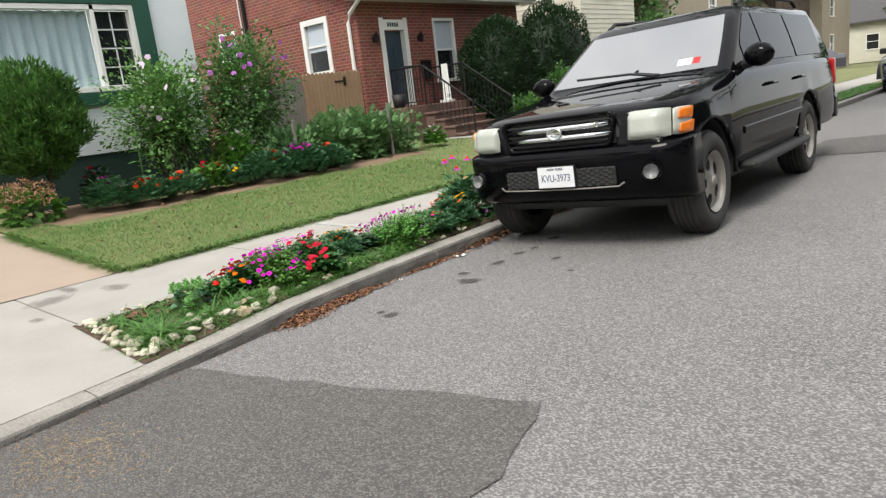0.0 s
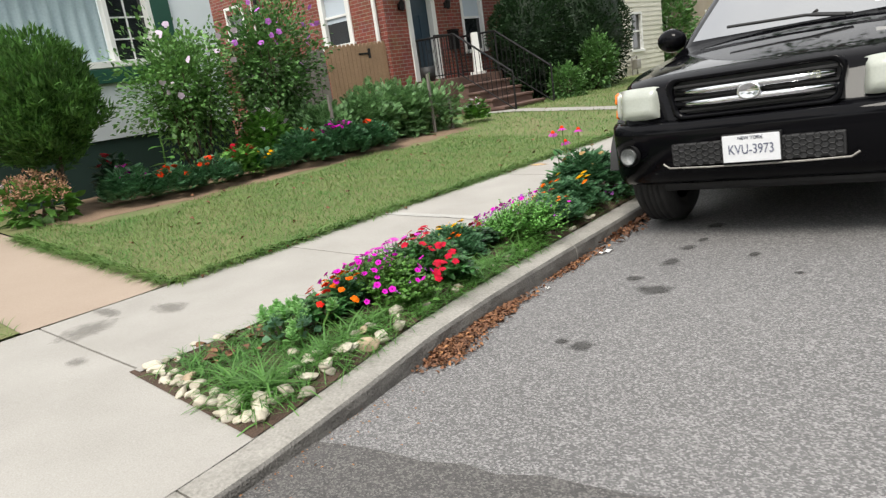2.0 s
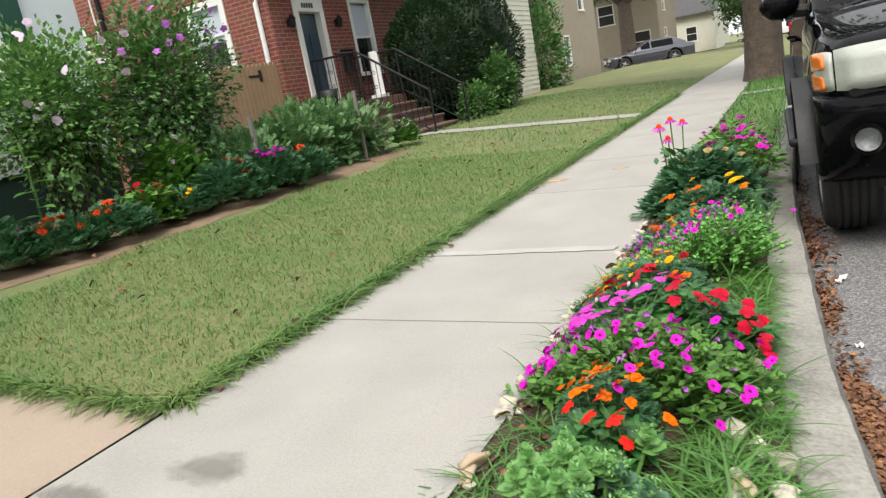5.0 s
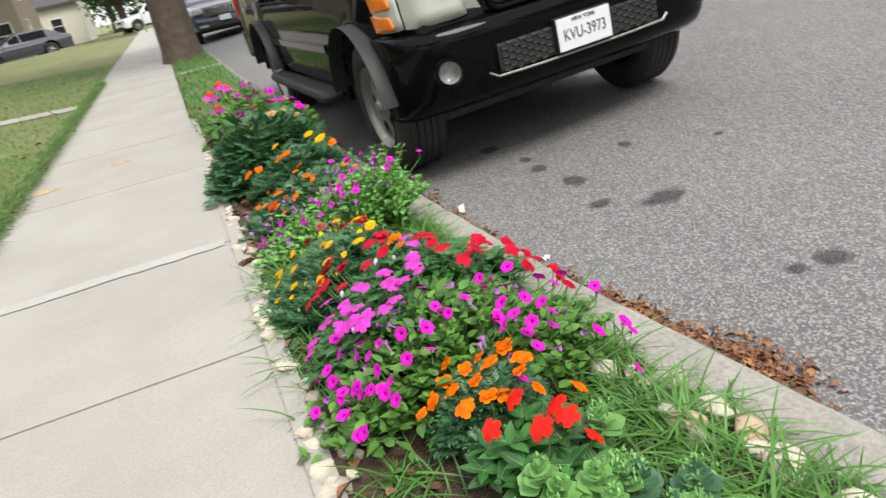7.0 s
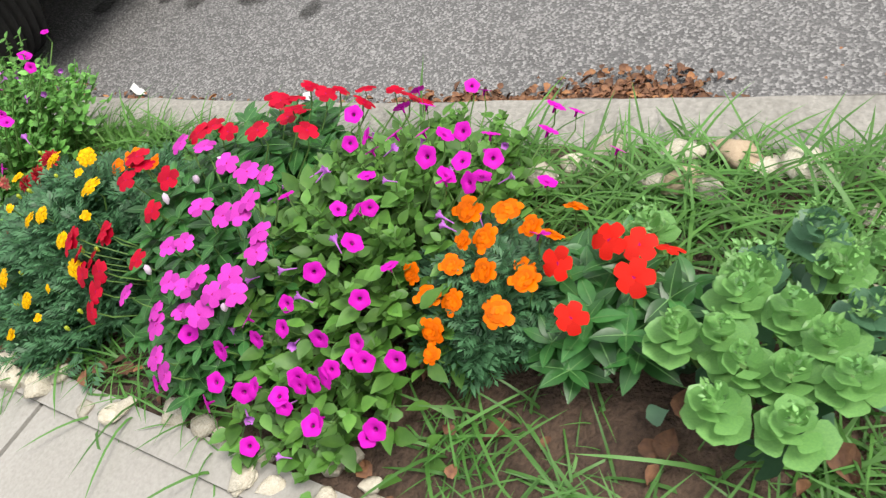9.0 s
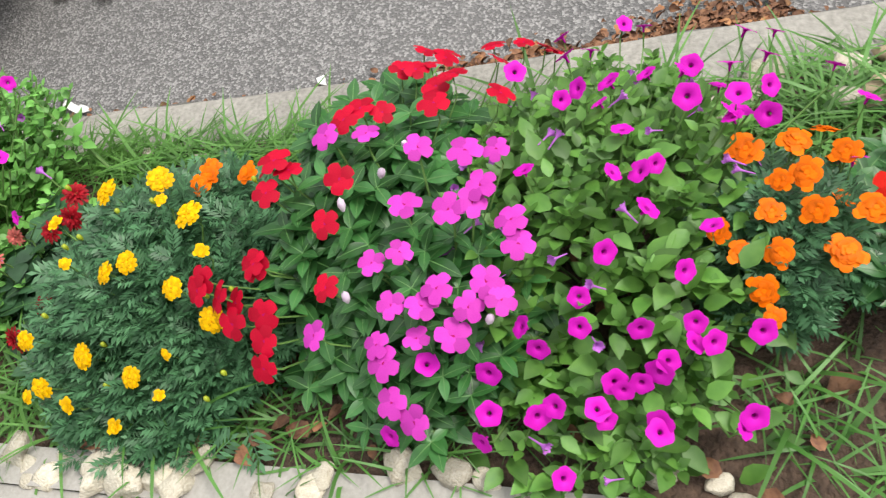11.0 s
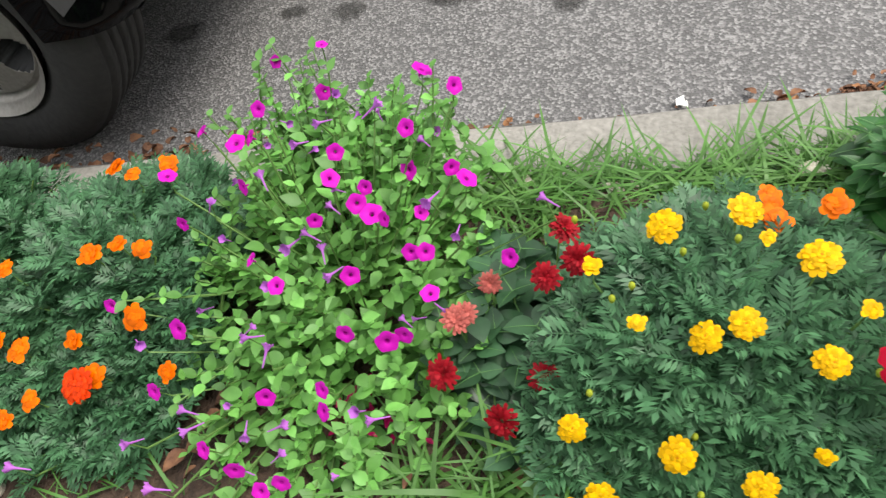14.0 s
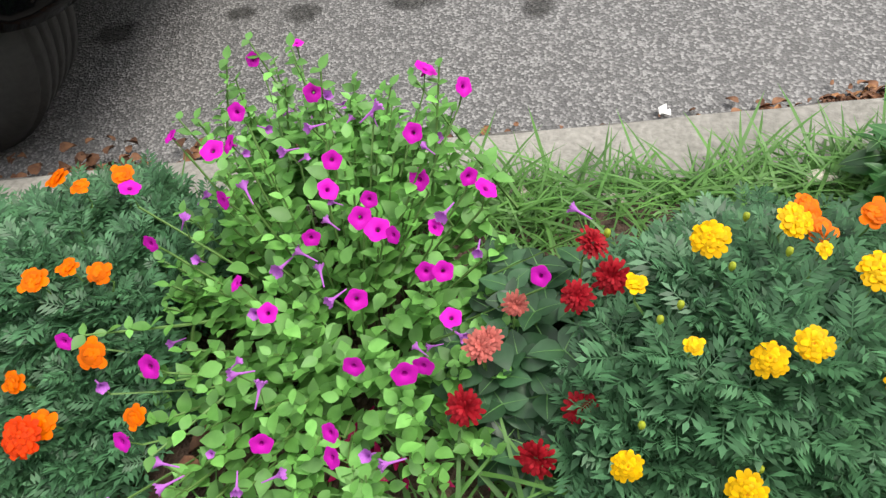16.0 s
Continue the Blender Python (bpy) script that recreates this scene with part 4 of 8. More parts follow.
def car(name, label, m, paint, L=5.18, W=1.93, H=1.84, hood0=1.0, hood1=1.17, belt=1.2, axles=(0.83, 3.83), wr=0.385, cowl=1.3, top0=2.1, top1=4.75, low=0.44, tumble=0.17, tail=0.12):
    """A car that faces -y with its front at y = 0: lower body with wheel arches, greenhouse with glass, wheels, lamps."""
    c = new(name)
    c.matrix_basis = m
    tagged(c, label, "car", "parked cars")
    hw = W / 2
    arch = wr + 0.085
    ys = sorted({round(y, 3) for y in [0.03, 0.08, 0.16, 0.26, 0.4, 0.6, 0.9, 1.1, cowl, cowl + 0.15, 1.9, 2.3, 2.7, 3.0, L * 0.65, L * 0.7, L * 0.8, L - 0.5, L - 0.25, L - 0.1, L - 0.03] + [a + arch * math.cos(k * math.pi / 18) for a in axles for k in range(19)] if 0 <= y <= L})
    rings = []
    for y in ys:
        zb = low
        for a in axles:
            if abs(y - a) < arch:
                zb = max(zb, wr + math.sqrt(max(0, arch ** 2 - (y - a) ** 2)))
        e = min(1, max(0, y / 0.55))
        w = hw * (0.78 + 0.22 * math.sin(e * math.pi / 2) ** 0.6) * (1 - 0.05 * max(0, (y - L + 0.6) / 0.6) ** 2)
        zt = hood0 + (hood1 - hood0) * min(1, y / cowl) ** 0.75 if y < cowl else belt
        if y < 0.12:
            zt -= 0.06 * (1 - y / 0.12)
        if y > L - 0.15:
            zt -= 0.05 * (y - L + 0.15) / 0.15
        half = [(w * 0.97, zb), (w * 0.995, max(zb + 0.01, zb * 0.5 + 0.3)), (w, max(zb + 0.02, 0.70)), (w * 0.995, max(zb + 0.03, 0.86)), (w * 0.975, max(zb + 0.04, zt - 0.13)),
                (w * 0.95, zt - 0.045), (w * 0.90, zt - 0.01), (w * 0.72, zt + 0.006), (w * 0.45, zt + 0.014), (0, zt + 0.018)]
        rings.append([(x, y, z) for x, z in half] + [(-x, y, z) for x, z in half[-2::-1]])
    bm = bmesh.new()
    vs = [[bm.verts.new(p) for p in r] for r in rings]
    for a, b in zip(vs, vs[1:]):
        for k in range(len(a) - 1):
            bm.faces.new((a[k], b[k], b[k + 1], a[k + 1]))
    bm.faces.new(vs[0]), bm.faces.new(vs[-1][::-1])
    part("body", bm, paint, c, "", True)
    boxed("underbody", (-hw * 0.8, hw * 0.8, 0.3, L - 0.3, 0.27, low + 0.14), M_PLASTIC, c, "", 0.03)
    for a in axles:
        for sx in (-1, 1):
            bm = bmesh.new()
            lathe(bm, [(arch + 0.0, -0.22), (arch + 0.0, 0.1)], 40, "x")
            bmesh.ops.delete(bm, geom=[v for v in bm.verts if v.co.z < low - wr - 0.03], context="VERTS")
            part("wheel_well", bm, M_PLASTIC, c, "", True, pose(sx * (hw - 0.14), a, wr))
    lev = lambda z: (z - belt + 0.03) / (H - 0.06 - belt + 0.03)

    def gh(z, out=0.0):
        s = min(1, max(0, lev(z)))
        return hw * (0.93 - tumble * s ** 1.2) + out, cowl - 0.06 + (top0 - cowl + 0.06) * s - out, L - tail * 0.4 - (L - top1 - tail * 0.4) * s ** 1.6 + out

    rings = []
    for z in [belt - 0.03, belt + 0.1, belt + 0.25, (belt + H) / 2, H - 0.16, H - 0.06]:
        w, a, b = gh(z)
        rings.append([(x, y, z) for x, y in rounded_ring(w, a, b, 0.14)])
    for dz, k in ((0.03, 0.06), (0.05, 0.14), (0.06, 0.34)):
        w, a, b = gh(H - 0.06)
        rings.append([(x, y, H - 0.06 + dz) for x, y in rounded_ring(w - k, a + k * 1.6, b - k * 1.3, 0.14)])
    part("cabin", loft_rings(bmesh.new(), rings), paint, c, "", True)
    z0, z1 = belt + 0.03, H - 0.11

    def pane(name, fn, lab="", m_=None):
        vv, ff = [], []
        for j in range(7):
            for i in range(9):
                vv.append(fn(i / 8, z0 + (z1 - z0) * j / 6))
        for j in range(6):
            ff += [(j * 9 + i, j * 9 + i + 1, (j + 1) * 9 + i + 1, (j + 1) * 9 + i) for i in range(8)]
        return raw(name, vv, ff, m_ or M_CARGLASS, c, lab, True)

    def front_pt(u, z):
        w, a, b = gh(z, 0.006)
        x = (u * 2 - 1) * (w - 0.1)
        return (x, a + 0.14 - math.sqrt(max(0, 0.0196 - max(0, abs(x) - w + 0.14) ** 2)), z)

    def back_pt(u, z):
        w, a, b = gh(z, 0.006)
        x = (u * 2 - 1) * (w - 0.06)
        return (x, b - 0.14 + math.sqrt(max(0, 0.0196 - max(0, abs(x) - w + 0.14) ** 2)), z)

    pane("windshield", front_pt, "windshield reflecting pale sky")
    pane("rear_window", back_pt)
    for sx in (-1, 1):
        edges = [cowl + 0.42, 2.35, 3.45, L - 0.55] if L > 4.9 and H > 1.7 else [cowl + 0.5, 2.45, L - 1.15]
        for k, (ya, yb) in enumerate(zip(edges, edges[1:])):
            def side_pt(u, z, ya=ya + 0.04, yb=yb - 0.04, first=k == 0, sx=sx):
                w, a, b = gh(z, 0.006)
                lo_ = max(ya, a + 0.16)
                return (sx * w, lo_ + (min(yb, b - 0.2) - lo_) * u, z)
            pane("side_window", side_pt, "", M_SIDEGLASS)
    for i, a in enumerate(axles):
        for sx in (-1, 1):
            wheel(c, sx * (hw - 0.145), a, sx, wr, 0.265 if H > 1.7 else 0.22, wr * 0.6)
    return c


M_PLATEINK = mat("faded_plate_ink", (0.09, 0.1, 0.16), (0.13, 0.14, 0.2), 0.6, bump=0)
suv = car("suv", "glossy black full size suv parked at the kerb", pose(0.965, 3.44, 0.05, 0, -2.3, 1.7) @ Matrix.Diagonal((0.965, 0.955, 0.965, 1)), M_PAINT, W=1.87, H=1.78, axles=(0.66, 3.62))
for sx in (-1, 1):
    for a in (0.66, 3.62):
        bm = bmesh.new()
        pts = []
        for k in range(19):
            y = a + 0.485 * math.cos(k * math.pi / 18)
            pts.append((sx * (0.93 * (0.78 + 0.22 * math.sin(min(1, max(0.02, y / 0.55)) * math.pi / 2) ** 0.6) - 0.012), y, 0.385 + 0.485 * math.sin(k * math.pi / 18)))
        part("fender_flare", tube(bm, pts, 0.018, 8), M_PAINT, suv, "", True)
    bm = box(bmesh.new(), sx * 0.95 - 0.1, sx * 0.95 + 0.06, 1.38, 3.28, 0.36, 0.43, 0.03)
    part("running_board", bm, M_PLASTIC, suv, "black running board", False)
    part("side_moulding", box(bmesh.new(), min(sx * 0.927, sx * 0.948), max(sx * 0.927, sx * 0.948), 1.36, 3.28, 0.66, 0.72, 0.008), M_PAINT, suv)
    bm = tube(bmesh.new(), [(sx * 0.63, 2.35, 1.76), (sx * 0.635, 2.5, 1.82), (sx * 0.64, 3.4, 1.85), (sx * 0.64, 4.3, 1.84), (sx * 0.64, 4.45, 1.78)], 0.02)
    part("roof_rail", bm, M_PLASTIC, suv)
    mir = new("mirror")
    mir.parent = suv
    bm = bmesh.new()
    rings = []
    for t_, s_ in ((0.0, 0.55), (0.03, 0.9), (0.08, 1.0), (0.13, 0.85), (0.16, 0.4)):
        rings.append([(sx * (1.02 + 0.12 * s_ * math.cos(k * math.tau / 16)), 1.66 - t_, 1.27 + 0.095 * s_ * math.sin(k * math.tau / 16)) for k in range(16)])
    part("mirror_shell", loft_rings(bm, rings, True, True), M_PAINT, mir, "", True)
    part("mirror_arm", tube(bmesh.new(), [(sx * 0.83, 1.68, 1.2), (sx * 0.95, 1.64, 1.22)], 0.04), M_PLASTIC, mir)
    # headlamp with amber corner, following the rounded nose
    hl = new("headlight")
    hl.parent = suv

    def nose(u):
        """Plan of the nose from the grille to the wing, u from 0 to 1."""
        xs_ = np.interp(u, [0, 0.45, 0.62, 0.7, 0.78, 0.88, 1.0], [0.47, 0.65, 0.745, 0.79, 0.84, 0.89, 0.925])
        ys_ = np.interp(u, [0, 0.45, 0.62, 0.7, 0.78, 0.88, 1.0], [-0.03, -0.025, -0.012, 0.005, 0.05, 0.13, 0.24])
        return float(xs_), float(ys_)

    def lamp_patch(nm, u0, u1, z0, z1, m_, lab):
        nu, nz, vv, ff = 13, 7, [], []
        for b in range(nz):
            for a in range(nu):
                p, q = a / (nu - 1), b / (nz - 1)
                x, y = nose(u0 + (u1 - u0) * p)
                edge = min(1.0, 5 * min(p, 1 - p, q, 1 - q))
                y += 0.045 * (1 - edge) ** 2 + 0.03 * q - (0.006 if nm == "turn_signal" else 0)
                cz = (z0 + z1) / 2
                corner = 1 - 0.08 * (abs(2 * p - 1) ** 4)
                vv.append((sx * (x + (0.006 if nm == "turn_signal" else 0)), y, cz + (z0 + (z1 - z0) * q - cz) * corner))
        for b in range(nz - 1):
            ff += [(b * nu + a, b * nu + a + 1, (b + 1) * nu + a + 1, (b + 1) * nu + a) for a in range(nu - 1)]
        raw(nm, vv, ff, m_, hl, lab, True)

    lamp_patch("lens", 0.2, 0.775, 0.795, 0.995, M_LAMP, "yellowed clear headlamp lens")
    lamp_patch("corner_lens", 0.785, 0.975, 0.80, 0.985, M_LAMP, "clear corner lens")
    lamp_patch("turn_signal", 0.835, 0.985, 0.9, 0.98, M_AMBER, "amber turn signal lens")
    lamp_patch("turn_signal", 0.835, 0.985, 0.805, 0.888, M_AMBER, "amber turn signal lens")
    # fog lamp
    fg = new("fog_light")
    fg.parent = suv
    bm = lathe(bmesh.new(), [(0.0, 0.0), (0.036, 0.004), (0.047, 0.014), (0.052, 0.05)], 24)
    part("lens", bm, M_FOGLENS, fg, "grey round lens", True, pose(sx * 0.735, -0.04, 0.585, 90, 0, sx * 12))
    bm = lathe(bmesh.new(), [(0.049, 0.03), (0.054, 0.0), (0.062, 0.0), (0.07, 0.04)], 24)
    part("bezel", bm, M_PLASTIC, fg, "", True, pose(sx * 0.735, -0.035, 0.585, 90, 0, sx * 12))
    part("wiper", tube(bmesh.new(), [(sx * 0.02 + 0.3, 1.24, 1.225), (sx * 0.02 + 0.05, 1.3, 1.27), (sx * 0.3 - 0.2, 1.32, 1.29)], 0.011), M_PLASTIC, suv)
# bumper
rings = []
for z, o, k in ((0.36, 0.10, 0.0), (0.40, 0.02, 0.0), (0.46, -0.03, 0.0), (0.62, -0.045, 0.0), (0.70, -0.06, 0.0), (0.755, -0.05, 0.0), (0.775, 0.0, 0.0), (0.78, 0.1, 0)):
    rings.append([(math.copysign(abs(math.cos(a * math.pi / 30)) ** 0.5, math.cos(a * math.pi / 30)) * 0.94, 0.37 - (0.37 - o) * math.sin(a * math.pi / 30) ** 0.42, z) for a in range(31)])
part("front_bumper", loft_rings(bmesh.new(), rings, True, True), M_PAINT, suv, "painted front bumper", True)
rings = []
for z, o in ((0.46, 0.0), (0.5, -0.03), (0.68, -0.03), (0.72, 0.0)):
    rings.append([(x, 5.26 - y, z) for x, y in rounded_ring(0.92, o, 0.4, 0.16, 6)])
part("rear_bumper", loft_rings(bmesh.new(), rings, True, True), M_PAINT, suv, "", True)
part("lower_lip", tube(bmesh.new(), [(-0.53, -0.05, 0.515), (-0.49, -0.062, 0.49), (-0.25, -0.07, 0.485), (0.25, -0.07, 0.485), (0.49, -0.062, 0.49), (0.53, -0.05, 0.515)], 0.006, 6), M_ALLOY, suv, "thin bright lip under the intake")
# lower intake with honeycomb
intake = new("lower_grille")
intake.parent = suv
boxed("opening", (-0.47, 0.47, -0.060, -0.03, 0.50, 0.635), M_PLASTIC, intake, "", 0.01)
bm = bmesh.new()
for i in range(26):
    for j in range(4):
        cx, cz = -0.44 + i * 0.0352, 0.518 + j * 0.034 + (0.017 if i % 2 else 0)
        if cz > 0.625:
            continue
        o = [bm.verts.new((cx + 0.022 * math.cos(a * math.pi / 3), -0.066, cz + 0.019 * math.sin(a * math.pi / 3))) for a in range(6)]
        n_ = [bm.verts.new((cx + 0.017 * math.cos(a * math.pi / 3), -0.062, cz + 0.0145 * math.sin(a * math.pi / 3))) for a in range(6)]
        for a in range(6):
            bm.faces.new((o[a], o[(a + 1) % 6], n_[(a + 1) % 6], n_[a]))
part("mesh_insert", bm, M_PLASTIC, intake, "black honeycomb mesh")
# main grille
gr = new("grille")
gr.parent = suv
rr = []
for t_, hw_, hz_ in ((0.05, 0.47, 0.12), (-0.02, 0.485, 0.125), (-0.03, 0.475, 0.117), (-0.015, 0.455, 0.1), (0.03, 0.45, 0.095)):
    rr.append([(px * (1 - 0.06 * (pz < 0)), t_, 0.90 + pz) for px, pz in rounded_ring(hw_, -hz_, hz_, 0.06, 6)])
part("surround", loft_rings(bmesh.new(), rr, False, False), M_PAINT, gr, "", True)
boxed("backing", (-0.46, 0.46, 0.02, 0.04, 0.79, 1.01), M_PLASTIC, gr, "", 0)
for z in (0.865, 0.935):
    bm = bmesh.new()
    tube(bm, [(-0.43, 0.0, z), (-0.2, -0.025, z), (0.2, -0.025, z), (0.43, 0.0, z)], 0.022, 10)
    part("chrome_bar", bm, M_CHROME, gr, "chrome grille bar", True)
for z in (0.825, 0.9, 0.97):
    boxed("slat", (-0.44, 0.44, -0.005, 0.02, z - 0.008, z + 0.008), M_PLASTIC, gr, "", 0.003)
bm = lathe(bmesh.new(), [(0.0, 0.0), (0.05, 0.0), (0.058, 0.006), (0.066, 0.0), (0.068, -0.02)], 28)
part("badge", bm, M_CHROME, gr, "plain oval chrome badge", True, pose(0.0, -0.052, 0.90, 90, 0, 0) @ Matrix.Diagonal((1, 0.72, 1, 1)))


def lettering(name, text, size, m, material, parent, depth=0.0015, label=""):
    cu = bpy.data.curves.new(name, "FONT")
    cu.body, cu.size, cu.extrude, cu.align_x, cu.align_y = text, size, depth, "CENTER", "CENTER"
    tmp = bpy.data.objects.new("tmp_text", cu)
    me = bpy.data.meshes.new_from_object(tmp)
    bpy.data.objects.remove(tmp)
    me.materials.clear()
    return dress(name, me, material, parent, label, False, m)


lettering("engine_badge", "V8", 0.06, pose(0.33, -0.03, 0.935, 90, 0, 0), M_CHROME, gr, 0.004, "small chrome V8 badge")
pl = new("license_plate")
pl.parent = suv
boxed("plate", (-0.155, 0.155, -0.092, -0.086, 0.505, 0.66), M_PLATE, pl, "white license plate with dark numbers", 0.002)
lettering("plate_number", "KVU-3973", 0.078, pose(0, -0.0935, 0.575, 90, 0, 0) @ Matrix.Diagonal((0.75, 1, 1, 1)), M_PLATEINK, pl)
lettering("plate_state", "NEW YORK", 0.026, pose(0, -0.0935, 0.642, 90, 0, 0), M_INK, pl)
boxed("plate_holder", (-0.16, 0.16, -0.087, -0.03, 0.5, 0.665), M_PLASTIC, pl, "", 0.003)
for x0, x1, m_ in ((0.44, 0.56, M_WHITE), (0.57, 0.63, M_REDLAMP)):
    wv = [(x0, 1.335, 1.275), (x1, 1.335, 1.275), (x1, 1.39, 1.325), (x0, 1.39, 1.325)]
    raw("sticker", [(x, y - 0.02, z) for x, y, z in wv], [(0, 1, 2, 3)], m_, suv, "registration sticker inside the windshield")
for sx in (-1, 1):
    part("door_handle", tube(bmesh.new(), [(sx * 0.925, 2.15, 1.02), (sx * 0.955, 2.18, 1.02), (sx * 0.955, 2.34, 1.02), (sx * 0.925, 2.37, 1.02)], 0.014), M_PAINT, suv)
    part("door_handle", tube(bmesh.new(), [(sx * 0.925, 3.2, 1.02), (sx * 0.955, 3.22, 1.02), (sx * 0.955, 3.36, 1.02), (sx * 0.925, 3.39, 1.02)], 0.014), M_PAINT, suv)
    boxed("tail_light", (sx * 0.86 - 0.05, sx * 0.86 + 0.05, 5.06, 5.16, 0.85, 1.15), M_REDLAMP, suv, "", 0.02)


def face_of(c, W, z_grille, z_lamp, lamp_m=None):
    """Grille, lamps and plate for a car that is seen from afar."""
    hw = W / 2
    boxed("grille", (-0.42, 0.42, -0.012, 0.06, z_grille - 0.1, z_grille + 0.1), M_PLASTIC, c, "dark grille", 0.02)
    for k in range(9):
        x = -0.38 + k * 0.095
        boxed("grille_bar", (x - 0.012, x + 0.012, -0.03, -0.005, z_grille - 0.09, z_grille + 0.09), M_CHROME, c, "", 0.004)
    for sx in (-1, 1):
        boxed("headlight", (sx * (hw - 0.25) - 0.16, sx * (hw - 0.25) + 0.16, -0.02, 0.2, z_lamp - 0.07, z_lamp + 0.07), M_LAMP, c, "clear headlamp", 0.03)
        boxed("fog_light", (sx * 0.62 - 0.12, sx * 0.62 + 0.12, -0.02, 0.1, 0.42, 0.5), M_CHROME, c, "", 0.02)
        boxed("tail_light", (sx * (hw - 0.2) - 0.14, sx * (hw - 0.2) + 0.14, c["length"] - 0.2, c["length"] + 0.0, z_lamp, z_lamp + 0.16), M_REDLAMP, c, "red tail lamp", 0.03)
        part("mirror", box(bmesh.new(), sx * (hw + 0.1) - 0.1, sx * (hw + 0.1) + 0.1, 1.5, 1.62, 1.02, 1.18, 0.03), M_PLASTIC, c)
    boxed("license_plate", (-0.15, 0.15, -0.05, 0.0, 0.52, 0.66), M_PLATE, c, "small white plate", 0.003)
    boxed("lower_intake", (-0.7, 0.7, -0.012, 0.1, 0.36, 0.5), M_PLASTIC, c, "", 0.03)


s2 = car("suv", "dark blue suv parked at the kerb further along", pose(0.85, 21.0, -0.002), M_BLUEPAINT, 4.75, 1.9, 1.7, 0.92, 1.05, 1.08, (0.9, 3.76), 0.37, 1.25, 2.0, 4.2, 0.36)
s2["length"] = 4.75
face_of(s2, 1.9, 0.78, 0.85)
s3 = car("sedan", "dark grey sedan standing on the side street", pose(-10.0, 41.2, 0.118, 0, 0, -66), M_GREYPAINT, 4.9, 1.86, 1.45, 0.72, 0.92, 0.95, (0.92, 3.75), 0.34, 1.35, 2.25, 3.75, 0.26, 0.2, 0.9)
s3["length"] = 4.9
face_of(s3, 1.86, 0.58, 0.66)
s4 = car("suv", "white suv parked beyond the crossing", pose(-3.4, 56.0, 0.1, 0, 0, -65), M_WHITEPAINT, 4.7, 1.9, 1.72, 0.95, 1.06, 1.1, (0.9, 3.72), 0.37, 1.25, 2.0, 4.2, 0.36)
s4["length"] = 4.7
face_of(s4, 1.9, 0.78, 0.85)

# ---- planting ----
def oval(n=4, w=0.5, fold=0.12, tip=1.0, droop=0.15):
    """A leaf along +y with a folded midrib; widths follow a sine."""
    v, f = [], []
    for i in range(n + 1):
        s = i / n
        ww = w * 0.5 * math.sin(math.pi * min(1, s * 0.96 + 0.03) ** (0.75 * tip))
        z = -droop * s * s
        v += [(-ww, s, z + fold * ww * 2), (0, s, z), (ww, s, z + fold * ww * 2)]
    for i in range(n):
        a, b = i * 3, (i + 1) * 3
        f += [(a, a + 1, b + 1, b), (a + 1, a + 2, b + 2, b + 1)]
    return np.array(v), f


def pinnate(pairs=6, lw=0.07, ll=0.36):
    v, f = [], []

    def leaflet(x, y, dx, dy, k):
        n = len(v)
        px, py = -dy * lw, dx * lw
        v.extend([(x, y, 0), (x + dx * k * 0.5 + px, y + dy * k * 0.5 + py, 0.02), (x + dx * k, y + dy * k, -0.04), (x + dx * k * 0.5 - px, y + dy * k * 0.5 - py, 0.02)])
        f.append((n, n + 1, n + 2, n + 3))
    for i in range(pairs):
        y = 0.2 + 0.7 * i / pairs
        k = ll * (0.75 + 0.5 * math.sin(math.pi * (i + 1) / (pairs + 1)))
        for sx in (-1, 1):
            leaflet(0, y, sx * 0.78, 0.62, k)
    leaflet(0, 0.85, 0, 1, 0.3)
    n = len(v)
    v.extend([(-0.015, 0, 0), (0.015, 0, 0), (0.01, 0.9, 0), (-0.01, 0.9, 0)])
    f.append((n, n + 1, n + 2, n + 3))
    return np.array(v), f


def blade(n=3, w=0.06, bend=0.5):
    v, f = [], []
    for i in range(n):
        s = i / n
        v += [(-w * (1 - s * 0.6), s, -bend * s * s), (w * (1 - s * 0.6), s, -bend * s * s)]
    v.append((0, 1, -bend))
    for i in range(n - 1):
        f.append((2 * i, 2 * i + 1, 2 * i + 3, 2 * i + 2))
    f.append((2 * n - 2, 2 * n - 1, 2 * n))
    return np.array(v), f


def rot(yaw, pitch, roll):
    """Rz(yaw) Rx(pitch) Ry(roll) for arrays of angles."""
    cz, sz, cx, sx, cy, sy = np.cos(yaw), np.sin(yaw), np.cos(pitch), np.sin(pitch), np.cos(roll), np.sin(roll)
    m = np.empty((len(yaw), 3, 3))
    m[:, 0] = np.stack([cz * cy - sz * sx * sy, -sz * cx, cz * sy + sz * sx * cy], 1)
    m[:, 1] = np.stack([sz * cy + cz * sx * sy, cz * cx, sz * sy - cz * sx * cy], 1)
    m[:, 2] = np.stack([-cx * sy, sx, cx * cy], 1)
    return m


